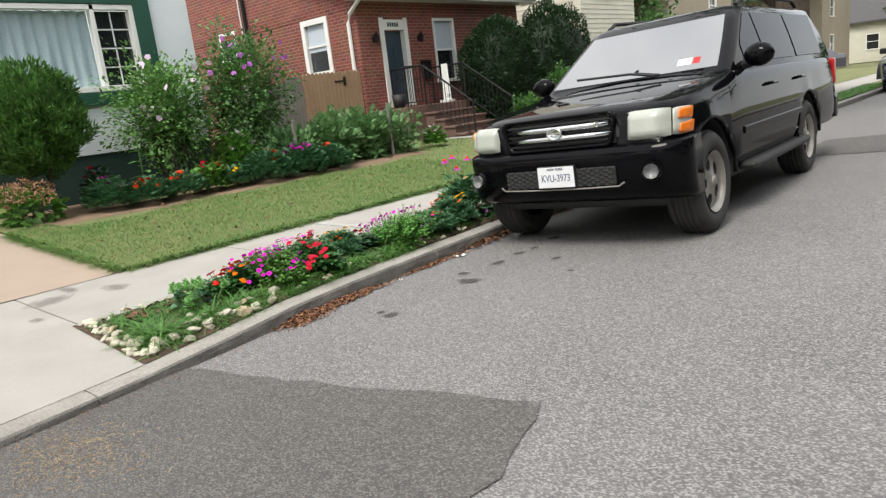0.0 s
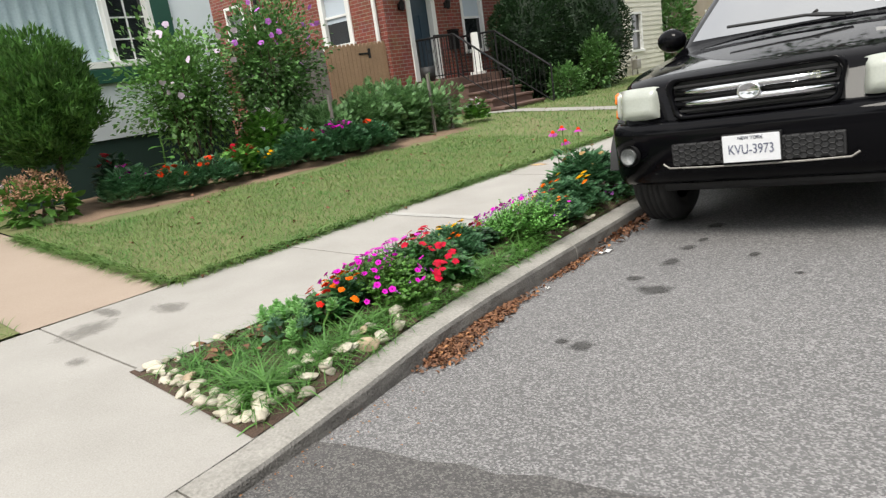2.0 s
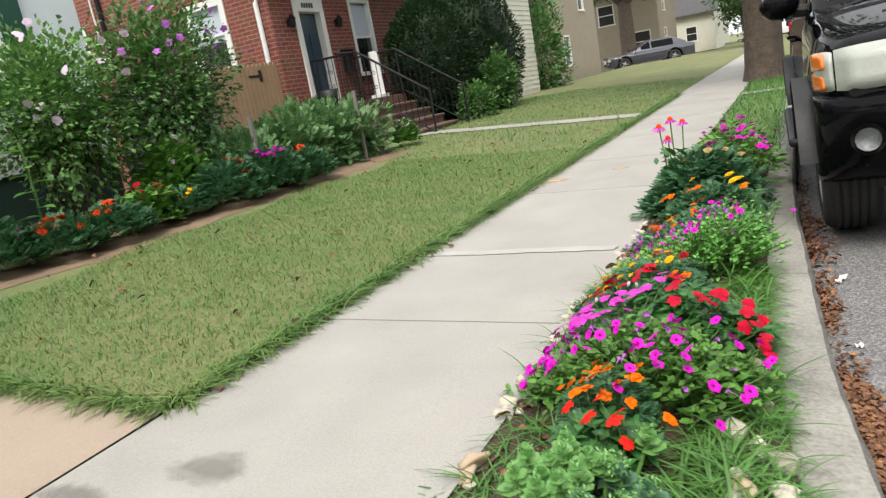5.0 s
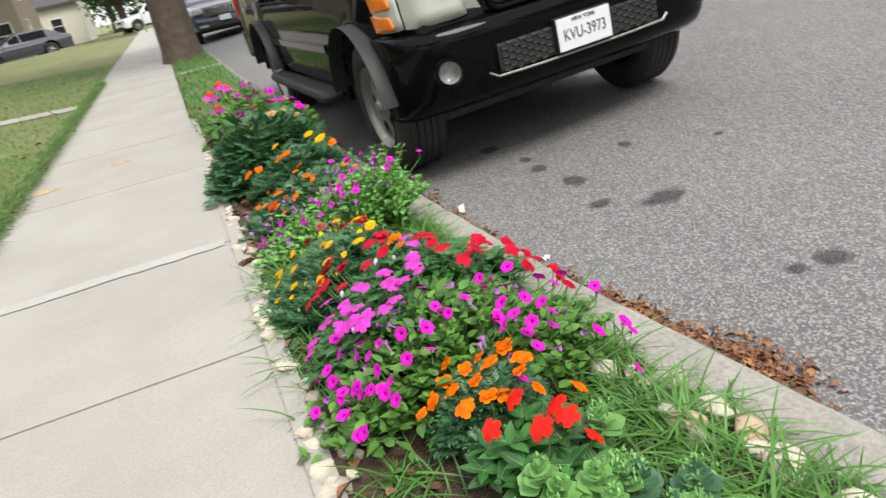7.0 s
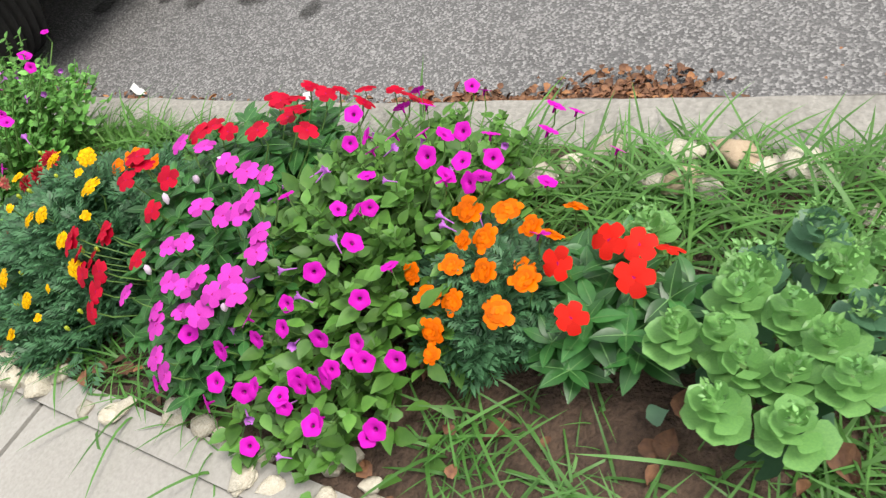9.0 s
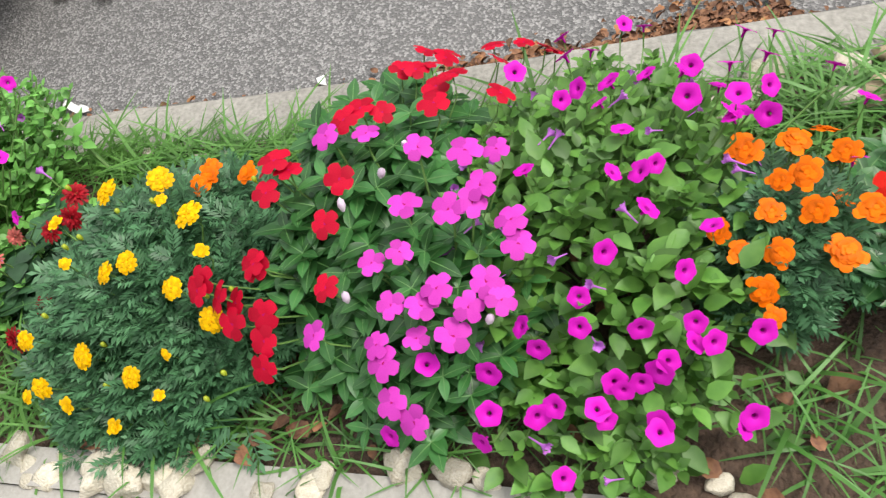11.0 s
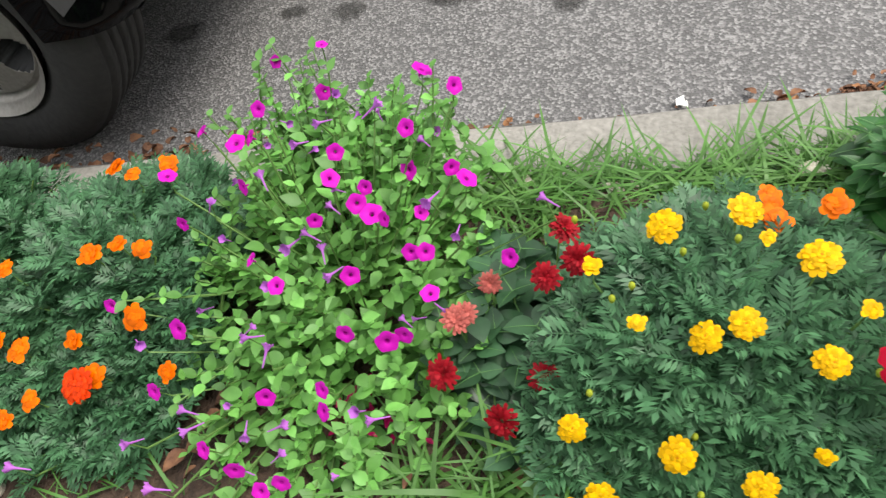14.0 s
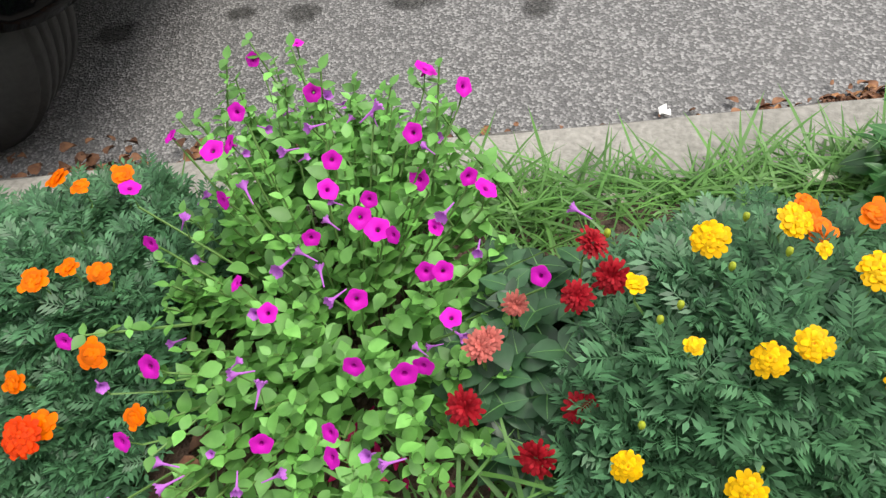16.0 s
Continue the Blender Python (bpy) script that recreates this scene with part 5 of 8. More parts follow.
def cloud(name, tmpl, pos, yaw, pitch, roll, size, material, parent=None, label=""):
    """Many copies of a small template joined into one mesh."""
    tv, tf = tmpl
    n, k = len(pos), len(tv)
    size = np.broadcast_to(np.asarray(size, float), (n,))
    v = np.einsum("nij,kj->nki", rot(np.asarray(yaw), np.asarray(pitch), np.asarray(roll)), tv) * size[:, None, None] + np.asarray(pos)[:, None, :]
    loops = np.concatenate([np.array(q) for q in tf])
    counts = np.array([len(q) for q in tf])
    idx = (loops[None, :] + (np.arange(n) * k)[:, None]).ravel()
    cnt = np.tile(counts, n)
    me = bpy.data.meshes.new(name)
    me.vertices.add(n * k)
    me.vertices.foreach_set("co", v.reshape(-1))
    me.loops.add(len(idx))
    me.loops.foreach_set("vertex_index", idx)
    me.polygons.add(len(cnt))
    me.polygons.foreach_set("loop_start", np.concatenate([[0], np.cumsum(cnt)[:-1]]))
    me.update(calc_edges=True)
    return dress(name, me, material, parent, label, False, None)


U = lambda a, b, n: NR.uniform(a, b, n)
T_OVAL, T_VINCA, T_PIN, T_FINE = oval(4, 0.62), oval(6, 0.46, 0.1, 1.25, 0.22), pinnate(), oval(2, 0.5, 0.2)
T_GRASS = blade(2, 0.05, 0.35)
LEAF = lambda n, a, b, **k: mat(n, a, b, k.pop("rough", 0.5), scale=14, fine=60, bump=0.05, island=0.45, trans=0.25, **k)
M_PETLEAF = LEAF("petunia_leaf", (0.12, 0.27, 0.045), (0.07, 0.19, 0.03))
M_PETLIGHT = LEAF("light_petunia_leaf", (0.19, 0.44, 0.10), (0.125, 0.33, 0.065))
M_VINLEAF = LEAF("periwinkle_leaf", (0.055, 0.185, 0.045), (0.033, 0.125, 0.03), rough=0.36)
M_MARLEAF = LEAF("marigold_leaf", (0.085, 0.215, 0.095), (0.05, 0.14, 0.062))
M_DAHLEAF = LEAF("dahlia_leaf", (0.05, 0.13, 0.055), (0.03, 0.08, 0.035), rough=0.4)
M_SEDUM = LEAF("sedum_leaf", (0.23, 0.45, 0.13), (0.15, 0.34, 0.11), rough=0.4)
# darker sedum green, for some budding heads and the shaded lower leaves
M_SEDUMDARK = LEAF("dark_sedum_leaf", (0.10, 0.22, 0.12), (0.07, 0.17, 0.09), rough=0.45)
M_SHRUB = LEAF("shrub_leaf", (0.115, 0.245, 0.065), (0.07, 0.17, 0.045))
M_ROSELEAF = LEAF("rose_leaf", (0.19, 0.36, 0.10), (0.11, 0.25, 0.065))
M_THUJA = LEAF("arborvitae_spray", (0.105, 0.23, 0.045), (0.05, 0.135, 0.03), rough=0.7)
M_YEW = LEAF("yew_leaf", (0.022, 0.06, 0.018), (0.014, 0.04, 0.012), rough=0.6)
M_TOMATO = LEAF("tomato_leaf", (0.17, 0.31, 0.12), (0.11, 0.235, 0.085))
M_TREELEAF = LEAF("street_tree_leaf", (0.05, 0.12, 0.025), (0.03, 0.085, 0.018))
M_STEM = mat("green_stem", (0.13, 0.25, 0.06), (0.09, 0.18, 0.04), 0.6, bump=0)
M_TWIG = mat("brown_twig", (0.10, 0.07, 0.05), (0.06, 0.04, 0.03), 0.8, bump=0.2)
PETAL = lambda n, a, b: mat(n, a, b, 0.55, scale=25, fine=120, bump=0.04, island=0.27, trans=0.2, spec=0.15)
M_MAGENTA = PETAL("magenta_petal", (0.66, 0.012, 0.50), (0.56, 0.008, 0.42))
M_MAGDEEP = PETAL("dark_magenta_throat", (0.42, 0.002, 0.30), (0.34, 0.0, 0.25))
M_LILAC = PETAL("fading_lilac_petal", (0.42, 0.10, 0.55), (0.55, 0.2, 0.62))
M_PINK = PETAL("pink_petal", (0.60, 0.055, 0.46), (0.50, 0.035, 0.38))
M_RED = PETAL("red_petal", (0.52, 0.003, 0.03), (0.38, 0.002, 0.02))
M_CORAL = PETAL("coral_red_petal", (0.74, 0.02, 0.01), (0.64, 0.012, 0.008))
M_YELLOW = PETAL("yellow_petal", (0.86, 0.52, 0.003), (0.8, 0.42, 0.002))
M_ORANGE = PETAL("orange_petal", (0.85, 0.185, 0.0), (0.8, 0.13, 0.0))
M_ORANGERED = PETAL("red_orange_petal", (0.72, 0.035, 0.004), (0.78, 0.07, 0.004))
M_DAHLIA = PETAL("dark_red_petal", (0.38, 0.01, 0.02), (0.26, 0.005, 0.012))
M_DUSTY = PETAL("dusty_rose_petal", (0.55, 0.16, 0.13), (0.42, 0.09, 0.08))
M_BEIGE = PETAL("spent_beige_petal", (0.6, 0.42, 0.2), (0.45, 0.28, 0.12))
M_MOP = PETAL("hydrangea_pink", (0.45, 0.22, 0.17), (0.34, 0.24, 0.12))
M_BUDGREEN = mat("green_bud", (0.36, 0.42, 0.03), (0.3, 0.36, 0.02), 0.5, bump=0)
M_FALLEN = PETAL("crimson_fallen_petal", (0.4, 0.006, 0.09), (0.28, 0.004, 0.06))
M_BUD = mat("pale_bud", (0.62, 0.45, 0.62), (0.7, 0.6, 0.7), 0.5, bump=0)


def funnel(seg=25):
    """Petunia: a shallow five lobed trumpet with a dark throat."""
    rings = [(0.08, -0.75), (0.13, -0.28), (0.22, -0.1), (0.7, 0.02), (1.0, 0.0)]
    v, f, s = [], [], []
    for r, z in rings:
        for k in range(seg):
            a = k * math.tau / seg
            lobe = 1 - (0.14 if r > 0.9 else 0.05 if r > 0.6 else 0) * (0.5 + 0.5 * math.cos(5 * a))
            v.append((r * lobe * math.cos(a), r * lobe * math.sin(a), z + (0.05 * math.cos(10 * a) if r > 0.9 else 0)))
    for i in range(len(rings) - 1):
        for k in range(seg):
            f.append((i * seg + k, i * seg + (k + 1) % seg, (i + 1) * seg + (k + 1) % seg, (i + 1) * seg + k))
            s.append(1 if i < 2 else 0)
    return v, f, s


def petals(layers, jitter=0.1, seed=3):
    """layers: (count, inner radius, outer radius, width, height at inner, height at outer)."""
    rg = random.Random(seed)
    v, f, s = [], [], []
    for li, (cnt, r0, r1, w, z0, z1) in enumerate(layers):
        for k in range(cnt):
            a = (k + 0.5 * (li % 2)) * math.tau / cnt + rg.uniform(-jitter, jitter)
            rr = r1 * rg.uniform(1 - jitter, 1 + jitter)
            zz = z1 + rg.uniform(-jitter, jitter) * 0.5
            c, sn = math.cos(a), math.sin(a)
            n = len(v)
            for r, ww, z in ((r0, w * 0.35, z0), (r0 + (rr - r0) * 0.55, w, (z0 + zz) / 2 + 0.08), (r0 + (rr - r0) * 0.9, w * 0.85, zz), (rr, w * 0.3, zz - 0.03)):
                v.append((r * c - ww * sn, r * sn + ww * c, z + 0.04 * rg.uniform(-1, 1)))
                v.append((r * c + ww * sn, r * sn - ww * c, z + 0.04 * rg.uniform(-1, 1)))
            for i in range(3):
                f.append((n + 2 * i, n + 2 * i + 1, n + 2 * i + 3, n + 2 * i + 2))
                s.append(0)
    return v, f, s


F_FUNNEL = funnel()
F_MARI = petals([(13, 0.15, 1.0, 0.2, -0.05, 0.0), (12, 0.1, 0.86, 0.19, 0.02, 0.1), (11, 0.05, 0.68, 0.16, 0.06, 0.2), (9, 0.02, 0.48, 0.12, 0.1, 0.28), (7, 0.0, 0.26, 0.08, 0.15, 0.33)], 0.22, 5)
F_VINCA = petals([(5, 0.05, 1.0, 0.40, 0.0, 0.03)], 0.05, 7)
F_IMPATIENS = petals([(5, 0.03, 1.0, 0.48, 0.0, 0.1), (5, 0.03, 0.7, 0.36, 0.05, 0.16)], 0.1, 8)
F_DAHLIA = petals([(14, 0.2, 1.0, 0.13, 0.0, 0.02), (14, 0.15, 0.85, 0.12, 0.05, 0.2), (12, 0.1, 0.62, 0.1, 0.1, 0.38), (8, 0.0, 0.35, 0.08, 0.2, 0.5)], 0.12, 9)
F_CONE = petals([(13, 0.25, 1.0, 0.14, 0.0, -0.45)], 0.06, 10)
FLOWER_MESH = {}


def flower(kind, shape, mats, parent, x, y, z, size, tilt=(0, 0), name="flower", label=""):
    """One blossom, an object of its own on a shared mesh."""
    if kind not in FLOWER_MESH:
        v, f, s = shape
        me = bpy.data.meshes.new(kind)
        me.from_pydata(v, [], f)
        for m_ in mats:
            me.materials.append(m_)
        me.polygons.foreach_set("material_index", s)
        me.polygons.foreach_set("use_smooth", [True] * len(f))
        FLOWER_MESH[kind] = me
    ob = new(name, FLOWER_MESH[kind])
    ob.parent = parent
    ob.matrix_basis = pose(x, y, z, tilt[0], tilt[1], R.uniform(0, 360)) @ Matrix.Diagonal((size, size, size, 1))
    if label:
        tagged(ob, label)
    return ob


BED_X, BED_H = [-0.85, -0.75, -0.62, -0.5, -0.35, -0.2], [0.2, 0.27, 0.34, 0.385, 0.365, 0.285]


def crown_z(x, xs=BED_X, hs=BED_H):
    return float(np.interp(x, xs, hs))


def mound(p, tmpl, n, cx, cy, rx, ry, size, material, name="foliage", xs=BED_X, hs=BED_H, spill=0.4, up=(0.1, 1.0), label=""):
    """Leaves through an elliptic mound whose height follows the bed's crown; most near the surface."""
    r = np.sqrt(U(0, 1, n)) * (1 + 0.18 * U(-1, 1, n))
    a = U(0, math.tau, n)
    x, y = cx + rx * r * np.cos(a), cy + ry * r * np.sin(a)
    top = np.interp(x, xs, hs) - size * 0.6
    base = 0.14
    edge = np.sqrt(np.clip(1 - (r / 1.2) ** 2, 0.02, 1))
    z = base + (top - base) * edge * (1 - spill * U(0, 1, n) ** 1.8) + 0.02 * U(-1, 1, n)
    out = np.arctan2(y - cy, x - cx) - math.pi / 2 + U(-1.9, 1.9, n)
    return cloud(name, tmpl, np.stack([x, y, z], 1), out, U(*up, n) - 0.35 * r, U(-0.5, 0.5, n), size * U(0.65, 1.25, n), material, p, label)


def stems(p, pts, material=M_STEM, r=0.0022, base=0.14, lean=0.55, centre=None):
    """Stalks from the soil to the blossoms, one mesh."""
    for x, y, z in pts:
        bm = bmesh.new()
        cx, cy = centre if centre else (x, y)
        bx, by = x + (cx - x) * lean, y + (cy - y) * lean
        tube(bm, [(bx, by, base - 0.02), (bx * 0.4 + x * 0.6, by * 0.4 + y * 0.6, base + (z - base) * 0.6), (x, y, z - 0.003)], r, 4, False)
        part("stem", bm, material, p)


def tilted(x, y, cx, cy, k=60):
    return (max(-55, min(55, -(y - cy) * k * 1.6 + R.uniform(-22, 22))), max(-60, min(60, (x - cx) * k + R.uniform(-26, 26) - 4)))


def bedding(name, label, category, spots, cx, cy, rx, ry, leaf, nleaf, leafsize, leafm, kind, shape, mats, size, xs=BED_X, hs=BED_H, dz=0.022, vary=0.25, spill=0.75, up=(0.1, 1.0)):
    p = thing(name, 0, 0, 0, label, category, "street bed plants")
    mound(p, leaf, nleaf, cx, cy, rx, ry, leafsize, leafm, xs=xs, hs=hs, spill=spill, up=up)
    pts = []
    for x, y in spots:
        d = min(1, math.hypot((x - cx) / rx, (y - cy) / ry) / 1.25)
        z = 0.14 + (crown_z(x, xs, hs) - 0.14) * max(0.55, math.sqrt(1 - d * d)) + dz + R.uniform(-0.008, 0.012)
        pts.append((x, y, z))
        flower(kind, shape, mats, p, x, y, z, size * R.uniform(1 - vary, 1 + vary), tilted(x, y, cx, cy))
    stems(p, pts, centre=(cx, cy))
    return p


# ways of growing
def facing(x, y, z, normal, size, spin):
    q = Vector((0, 0, 1)).rotation_difference(Vector(normal).normalized())
    return Matrix.Translation((x, y, z)) @ q.to_matrix().to_4x4() @ Matrix.Rotation(spin, 4, "Z") @ Matrix.Diagonal((size, size, size, 1))


def bloom(kind, shape, mats, parent, x, y, z, size, normal, name="flower", label=""):
    ob = flower(kind, shape, mats, parent, x, y, z, size, (0, 0), name, label)
    ob.matrix_basis = facing(x, y, z, normal, size, R.uniform(0, 6.28))
    return ob


def with_eye(shape, r, z, slot=1, seg=10):
    """Adds a small disc of a second material in the middle of a blossom."""
    v, f, s = list(shape[0]), list(shape[1]), list(shape[2])
    n = len(v)
    v += [(r * (1 + 0.25 * (k % 2)) * math.cos(k * math.tau / seg), r * (1 + 0.25 * (k % 2)) * math.sin(k * math.tau / seg), z) for k in range(seg)]
    f.append(tuple(range(n, n + seg)))
    s.append(slot)
    return v, f, s


def rib(w=0.02, n=5, droop=0.2):
    """The raised midrib of a leaf, along +y."""
    v, f = [], []
    for i in range(n + 1):
        q = 0.02 + 0.93 * i / n
        v += [(-w * (1 - q * 0.8), q, -droop * q * q + 0.02), (w * (1 - q * 0.8), q, -droop * q * q + 0.02)]
    for i in range(n):
        f.append((2 * i, 2 * i + 1, 2 * i + 3, 2 * i + 2))
    return np.array(v), f


def shoots(p, n, cx, cy, rx, ry, tmpl, material, size, levels=3, per=3, gap=0.016, pitch=0.25, lift=0.35, xs=BED_X, hs=BED_H, depth=0.25, sink=0.01, ribs=None, stalk=True, base=0.14, rim=1.15):
    """Leafy shoots over a mound: each has whorls of leaves stepping down its stem, the topmost the most upright."""
    pos, yaw, pit, siz = [], [], [], []
    for k in range(n):
        r, a = math.sqrt((k + R.random()) / n) * R.uniform(0.92, 1.08), k * 2.39996 + R.uniform(-0.5, 0.5)
        x, y = cx + rx * r * math.cos(a), cy + ry * r * math.sin(a)
        edge = math.sqrt(max(0.05, 1 - (r / rim) ** 2))
        z = base + (float(np.interp(x, xs, hs)) - base - sink) * edge * (1 - depth * R.random() ** 1.5)
        bx, by = cx + (x - cx) * 0.45, cy + (y - cy) * 0.45
        d = Vector((x - bx, y - by, max(0.05, z - base))).normalized()
        a0 = R.uniform(0, 6.28)
        for lv in range(levels):
            q = Vector((x, y, z)) - d * gap * lv
            if q.z < base + 0.005:
                break
            for j in range(per):
                pos.append(tuple(q))
                yaw.append(a0 + j * math.tau / per + lv * 1.57 / max(1, per / 2) + R.uniform(-0.3, 0.3))
                pit.append(pitch + lift * (1 - lv / max(1, levels - 1)) + R.uniform(-0.25, 0.25))
                siz.append(size * R.uniform(0.8, 1.2) * (0.62 + 0.38 * min(1, lv / 1.6)))
        if stalk:
            part("stem", tube(bmesh.new(), [(bx, by, base - 0.01), (bx * 0.45 + x * 0.55, by * 0.45 + y * 0.55, base + (z - base) * 0.6), (x, y, z)], [0.0022, 0.0019, 0.0014], 4, False), M_STEM, p)
    pos, yaw, pit, siz = np.array(pos), np.array(yaw), np.array(pit), np.array(siz)
    roll = U(-0.3, 0.3, len(pos))
    cloud("foliage", tmpl, pos, yaw, pit, roll, siz, material, p)
    if ribs:
        cloud("leaf_ribs", ribs[0], pos, yaw, pit, roll, siz, ribs[1], p, "pale leaf midribs")


def flowers(p, spots, kind, shape, mats, size, c, up=0.75, out=1.2, lean=0.35, vary=0.2, wild=0.3, name="flower", stalk=True):
    for x, y, z in spots:
        n = (out * (x - c[0]) - lean + R.uniform(-wild, wild), out * (y - c[1]) + R.uniform(-wild, wild), up + R.uniform(-0.1, 0.15))
        bloom(kind, shape, mats, p, x, y, z, size * R.uniform(1 - vary, 1 + vary), n, name)
        if stalk:
            d = Vector(n).normalized() * size * 0.7
            bx, by = x + (c[0] - x) * 0.35, y + (c[1] - y) * 0.35
            part("stem", tube(bmesh.new(), [(bx, by, max(0.15, z - 0.12)), (x - d.x * 1.5, y - d.y * 1.5, z - 0.035), (x - d.x * 0.3, y - d.y * 0.3, z - 0.004)], 0.0016, 4, False), M_STEM, p)


T_MARI = pinnate(5, 0.062, 0.40)
T_BROAD = oval(5, 0.66, 0.1, 1.05, 0.12)
T_DAHLEAF = oval(5, 0.8, 0.08, 1.1, 0.22)
T_RIB = rib()
M_RIB = mat("pale_leaf_rib", (0.12, 0.27, 0.08), (0.09, 0.22, 0.06), 0.5, bump=0)
M_EYE = PETAL("dark_flower_eye", (0.4, 0.004, 0.12), (0.3, 0.003, 0.08))
M_GOLD = PETAL("deep_gold_middle", (0.8, 0.3, 0.002), (0.7, 0.22, 0.001))
F_ROUND = with_eye(petals([(5, 0.04, 1.0, 0.43, 0.02, 0.0)], 0.12, 17), 0.1, 0.05)
F_RUFFLE = with_eye(petals([(15, 0.2, 1.0, 0.2, -0.1, -0.02), (14, 0.15, 0.84, 0.18, 0.02, 0.08), (12, 0.1, 0.66, 0.16, 0.1, 0.15), (9, 0.05, 0.46, 0.13, 0.16, 0.2), (6, 0.0, 0.28, 0.1, 0.2, 0.23)], 0.13, 15), 0.12, 0.24)
F_ORANGE = with_eye(petals([(9, 0.1, 1.0, 0.36, -0.08, 0.0), (8, 0.05, 0.78, 0.3, 0.03, 0.1), (6, 0.02, 0.5, 0.24, 0.1, 0.2)], 0.2, 16), 0.14, 0.22)
# a long trumpet seen from its side, folding
F_TRUMPET = (lambda s: ([(x * (0.62 if z > -0.2 else 0.8), y * (0.62 if z > -0.2 else 0.8), z * 2.4 + (0.5 * (x * x + y * y) if z > -0.05 else 0)) for x, y, z in s[0]], s[1], s[2]))(funnel())

# sedum
sedum = thing("sedum", 0, 0, 0, "pale green fleshy sedum with budding heads", "sedum", "street bed plants")
SPOON = oval(7, 0.98, 0.1, 2.1, -0.14)
SEDUM_HEADS = [(-0.32, 1.07, 0.24), (-0.4, 1.21, 0.27), (-0.37, 1.12, 0.26), (-0.62, 1.22, 0.29), (-0.53, 1.23, 0.3), (-0.47, 1.22, 0.3), (-0.48, 1.16, 0.3), (-0.56, 1.15, 0.29), (-0.55, 1.09, 0.3), (-0.62, 1.14, 0.29), (-0.54, 1.28, 0.3), (-0.45, 1.08, 0.29), (-0.43, 1.22, 0.29), (-0.33, 1.15, 0.28), (-0.37, 1.36, 0.28), (-0.56, 1.2, 0.29), (-0.51, 1.12, 0.3)]
spoon_me = {}
for m_ in (M_SEDUM, M_SEDUMDARK):
    spoon_me[m_] = bpy.data.meshes.new("sedum_leaf")
    spoon_me[m_].from_pydata(SPOON[0].tolist(), [], SPOON[1])
    spoon_me[m_].materials.append(m_)
    spoon_me[m_].polygons.foreach_set("use_smooth", [True] * len(SPOON[1]))
for k, (x, y, z) in enumerate(SEDUM_HEADS):
    a0 = R.uniform(0, 6)
    budding = x > -0.46
    stalk_ = part("stem", tube(bmesh.new(), [(x * 0.6 - 0.2, y * 0.6 + 0.47, 0.11), (x, y, z - 0.03)], 0.005, 6), M_STEM, sedum)
    for lay in range(5):
        cnt = 3 + (lay > 1) + (lay > 3)
        for j in range(cnt):
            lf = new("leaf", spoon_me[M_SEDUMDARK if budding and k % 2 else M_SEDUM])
            lf.parent = stalk_
            size = 0.017 + 0.0062 * lay + R.uniform(-0.004, 0.004)
            lf.matrix_basis = Matrix.Translation((x + R.uniform(-0.004, 0.004), y + R.uniform(-0.004, 0.004), z - 0.011 * lay - 0.01)) @ Matrix.Rotation(a0 + j * math.tau / cnt + lay * 0.9 + R.uniform(-0.25, 0.25), 4, "Z") @ Matrix.Rotation(0.95 - 0.21 * lay + R.uniform(-0.15, 0.15), 4, "X") @ Matrix.Rotation(R.uniform(-0.2, 0.2), 4, "Y") @ Matrix.Diagonal((size, size, size, 1))
    n = 60 if budding else 16
    a, r = U(0, 6.3, n), (0.034 if budding else 0.014) * np.sqrt(U(0, 1, n))
    cloud("flower_head", T_FINE, np.stack([x + r * np.cos(a), y + r * np.sin(a), z + 0.004 - r * 0.4 + 0.004 * U(-1, 1, n)], 1), U(0, 6.3, n), U(0.4, 1.5, n), U(-0.5, 0.5, n), U(0.007, 0.013, n), M_SEDUM, sedum)
# lower leaves in the darker green: shade inside the clump put into colour
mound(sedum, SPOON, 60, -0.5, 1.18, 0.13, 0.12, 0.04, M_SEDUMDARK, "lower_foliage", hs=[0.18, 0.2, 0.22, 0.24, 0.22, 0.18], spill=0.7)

# impatiens
imp = thing("impatiens", 0, 0, 0, "coral red impatiens with dark pointed leaves", "impatiens", "street bed plants")
shoots(imp, 20, -0.48, 1.385, 0.14, 0.11, T_VINCA, M_VINLEAF, 0.075, 2, 5, 0.02, 0.1, 0.4, hs=[0.2, 0.23, 0.27, 0.285, 0.26, 0.2], ribs=(T_RIB, M_RIB))
flowers(imp, [(-0.5, 1.34, 0.31), (-0.57, 1.4, 0.3), (-0.44, 1.35, 0.3), (-0.5, 1.44, 0.31), (-0.44, 1.39, 0.3)], "impatiens", F_ROUND, [M_CORAL, M_EYE], 0.024, (-0.49, 1.385), vary=0.12)

# orange marigold beside it
mo = thing("marigold", 0, 0, 0, "orange marigold with dark feathery leaves", "marigold", "street bed plants")
shoots(mo, 48, -0.52, 1.56, 0.115, 0.11, T_MARI, M_MARLEAF, 0.058, 3, 4, 0.018, 0.15, 0.5, hs=[0.17, 0.22, 0.27, 0.32, 0.285, 0.24])
flowers(mo, [(-0.51, 1.57, 0.34), (-0.43, 1.54, 0.32), (-0.58, 1.5, 0.29), (-0.54, 1.58, 0.32), (-0.5, 1.54, 0.34), (-0.56, 1.64, 0.31), (-0.58, 1.61, 0.29), (-0.58, 1.57, 0.29), (-0.44, 1.6, 0.32), (-0.54, 1.53, 0.32), (-0.54, 1.47, 0.32), (-0.62, 1.59, 0.27), (-0.65, 1.58, 0.26), (-0.46, 1.49, 0.33)], "orange_marigold", F_ORANGE, [M_ORANGE, M_ORANGE], 0.0178, (-0.54, 1.55), vary=0.3)
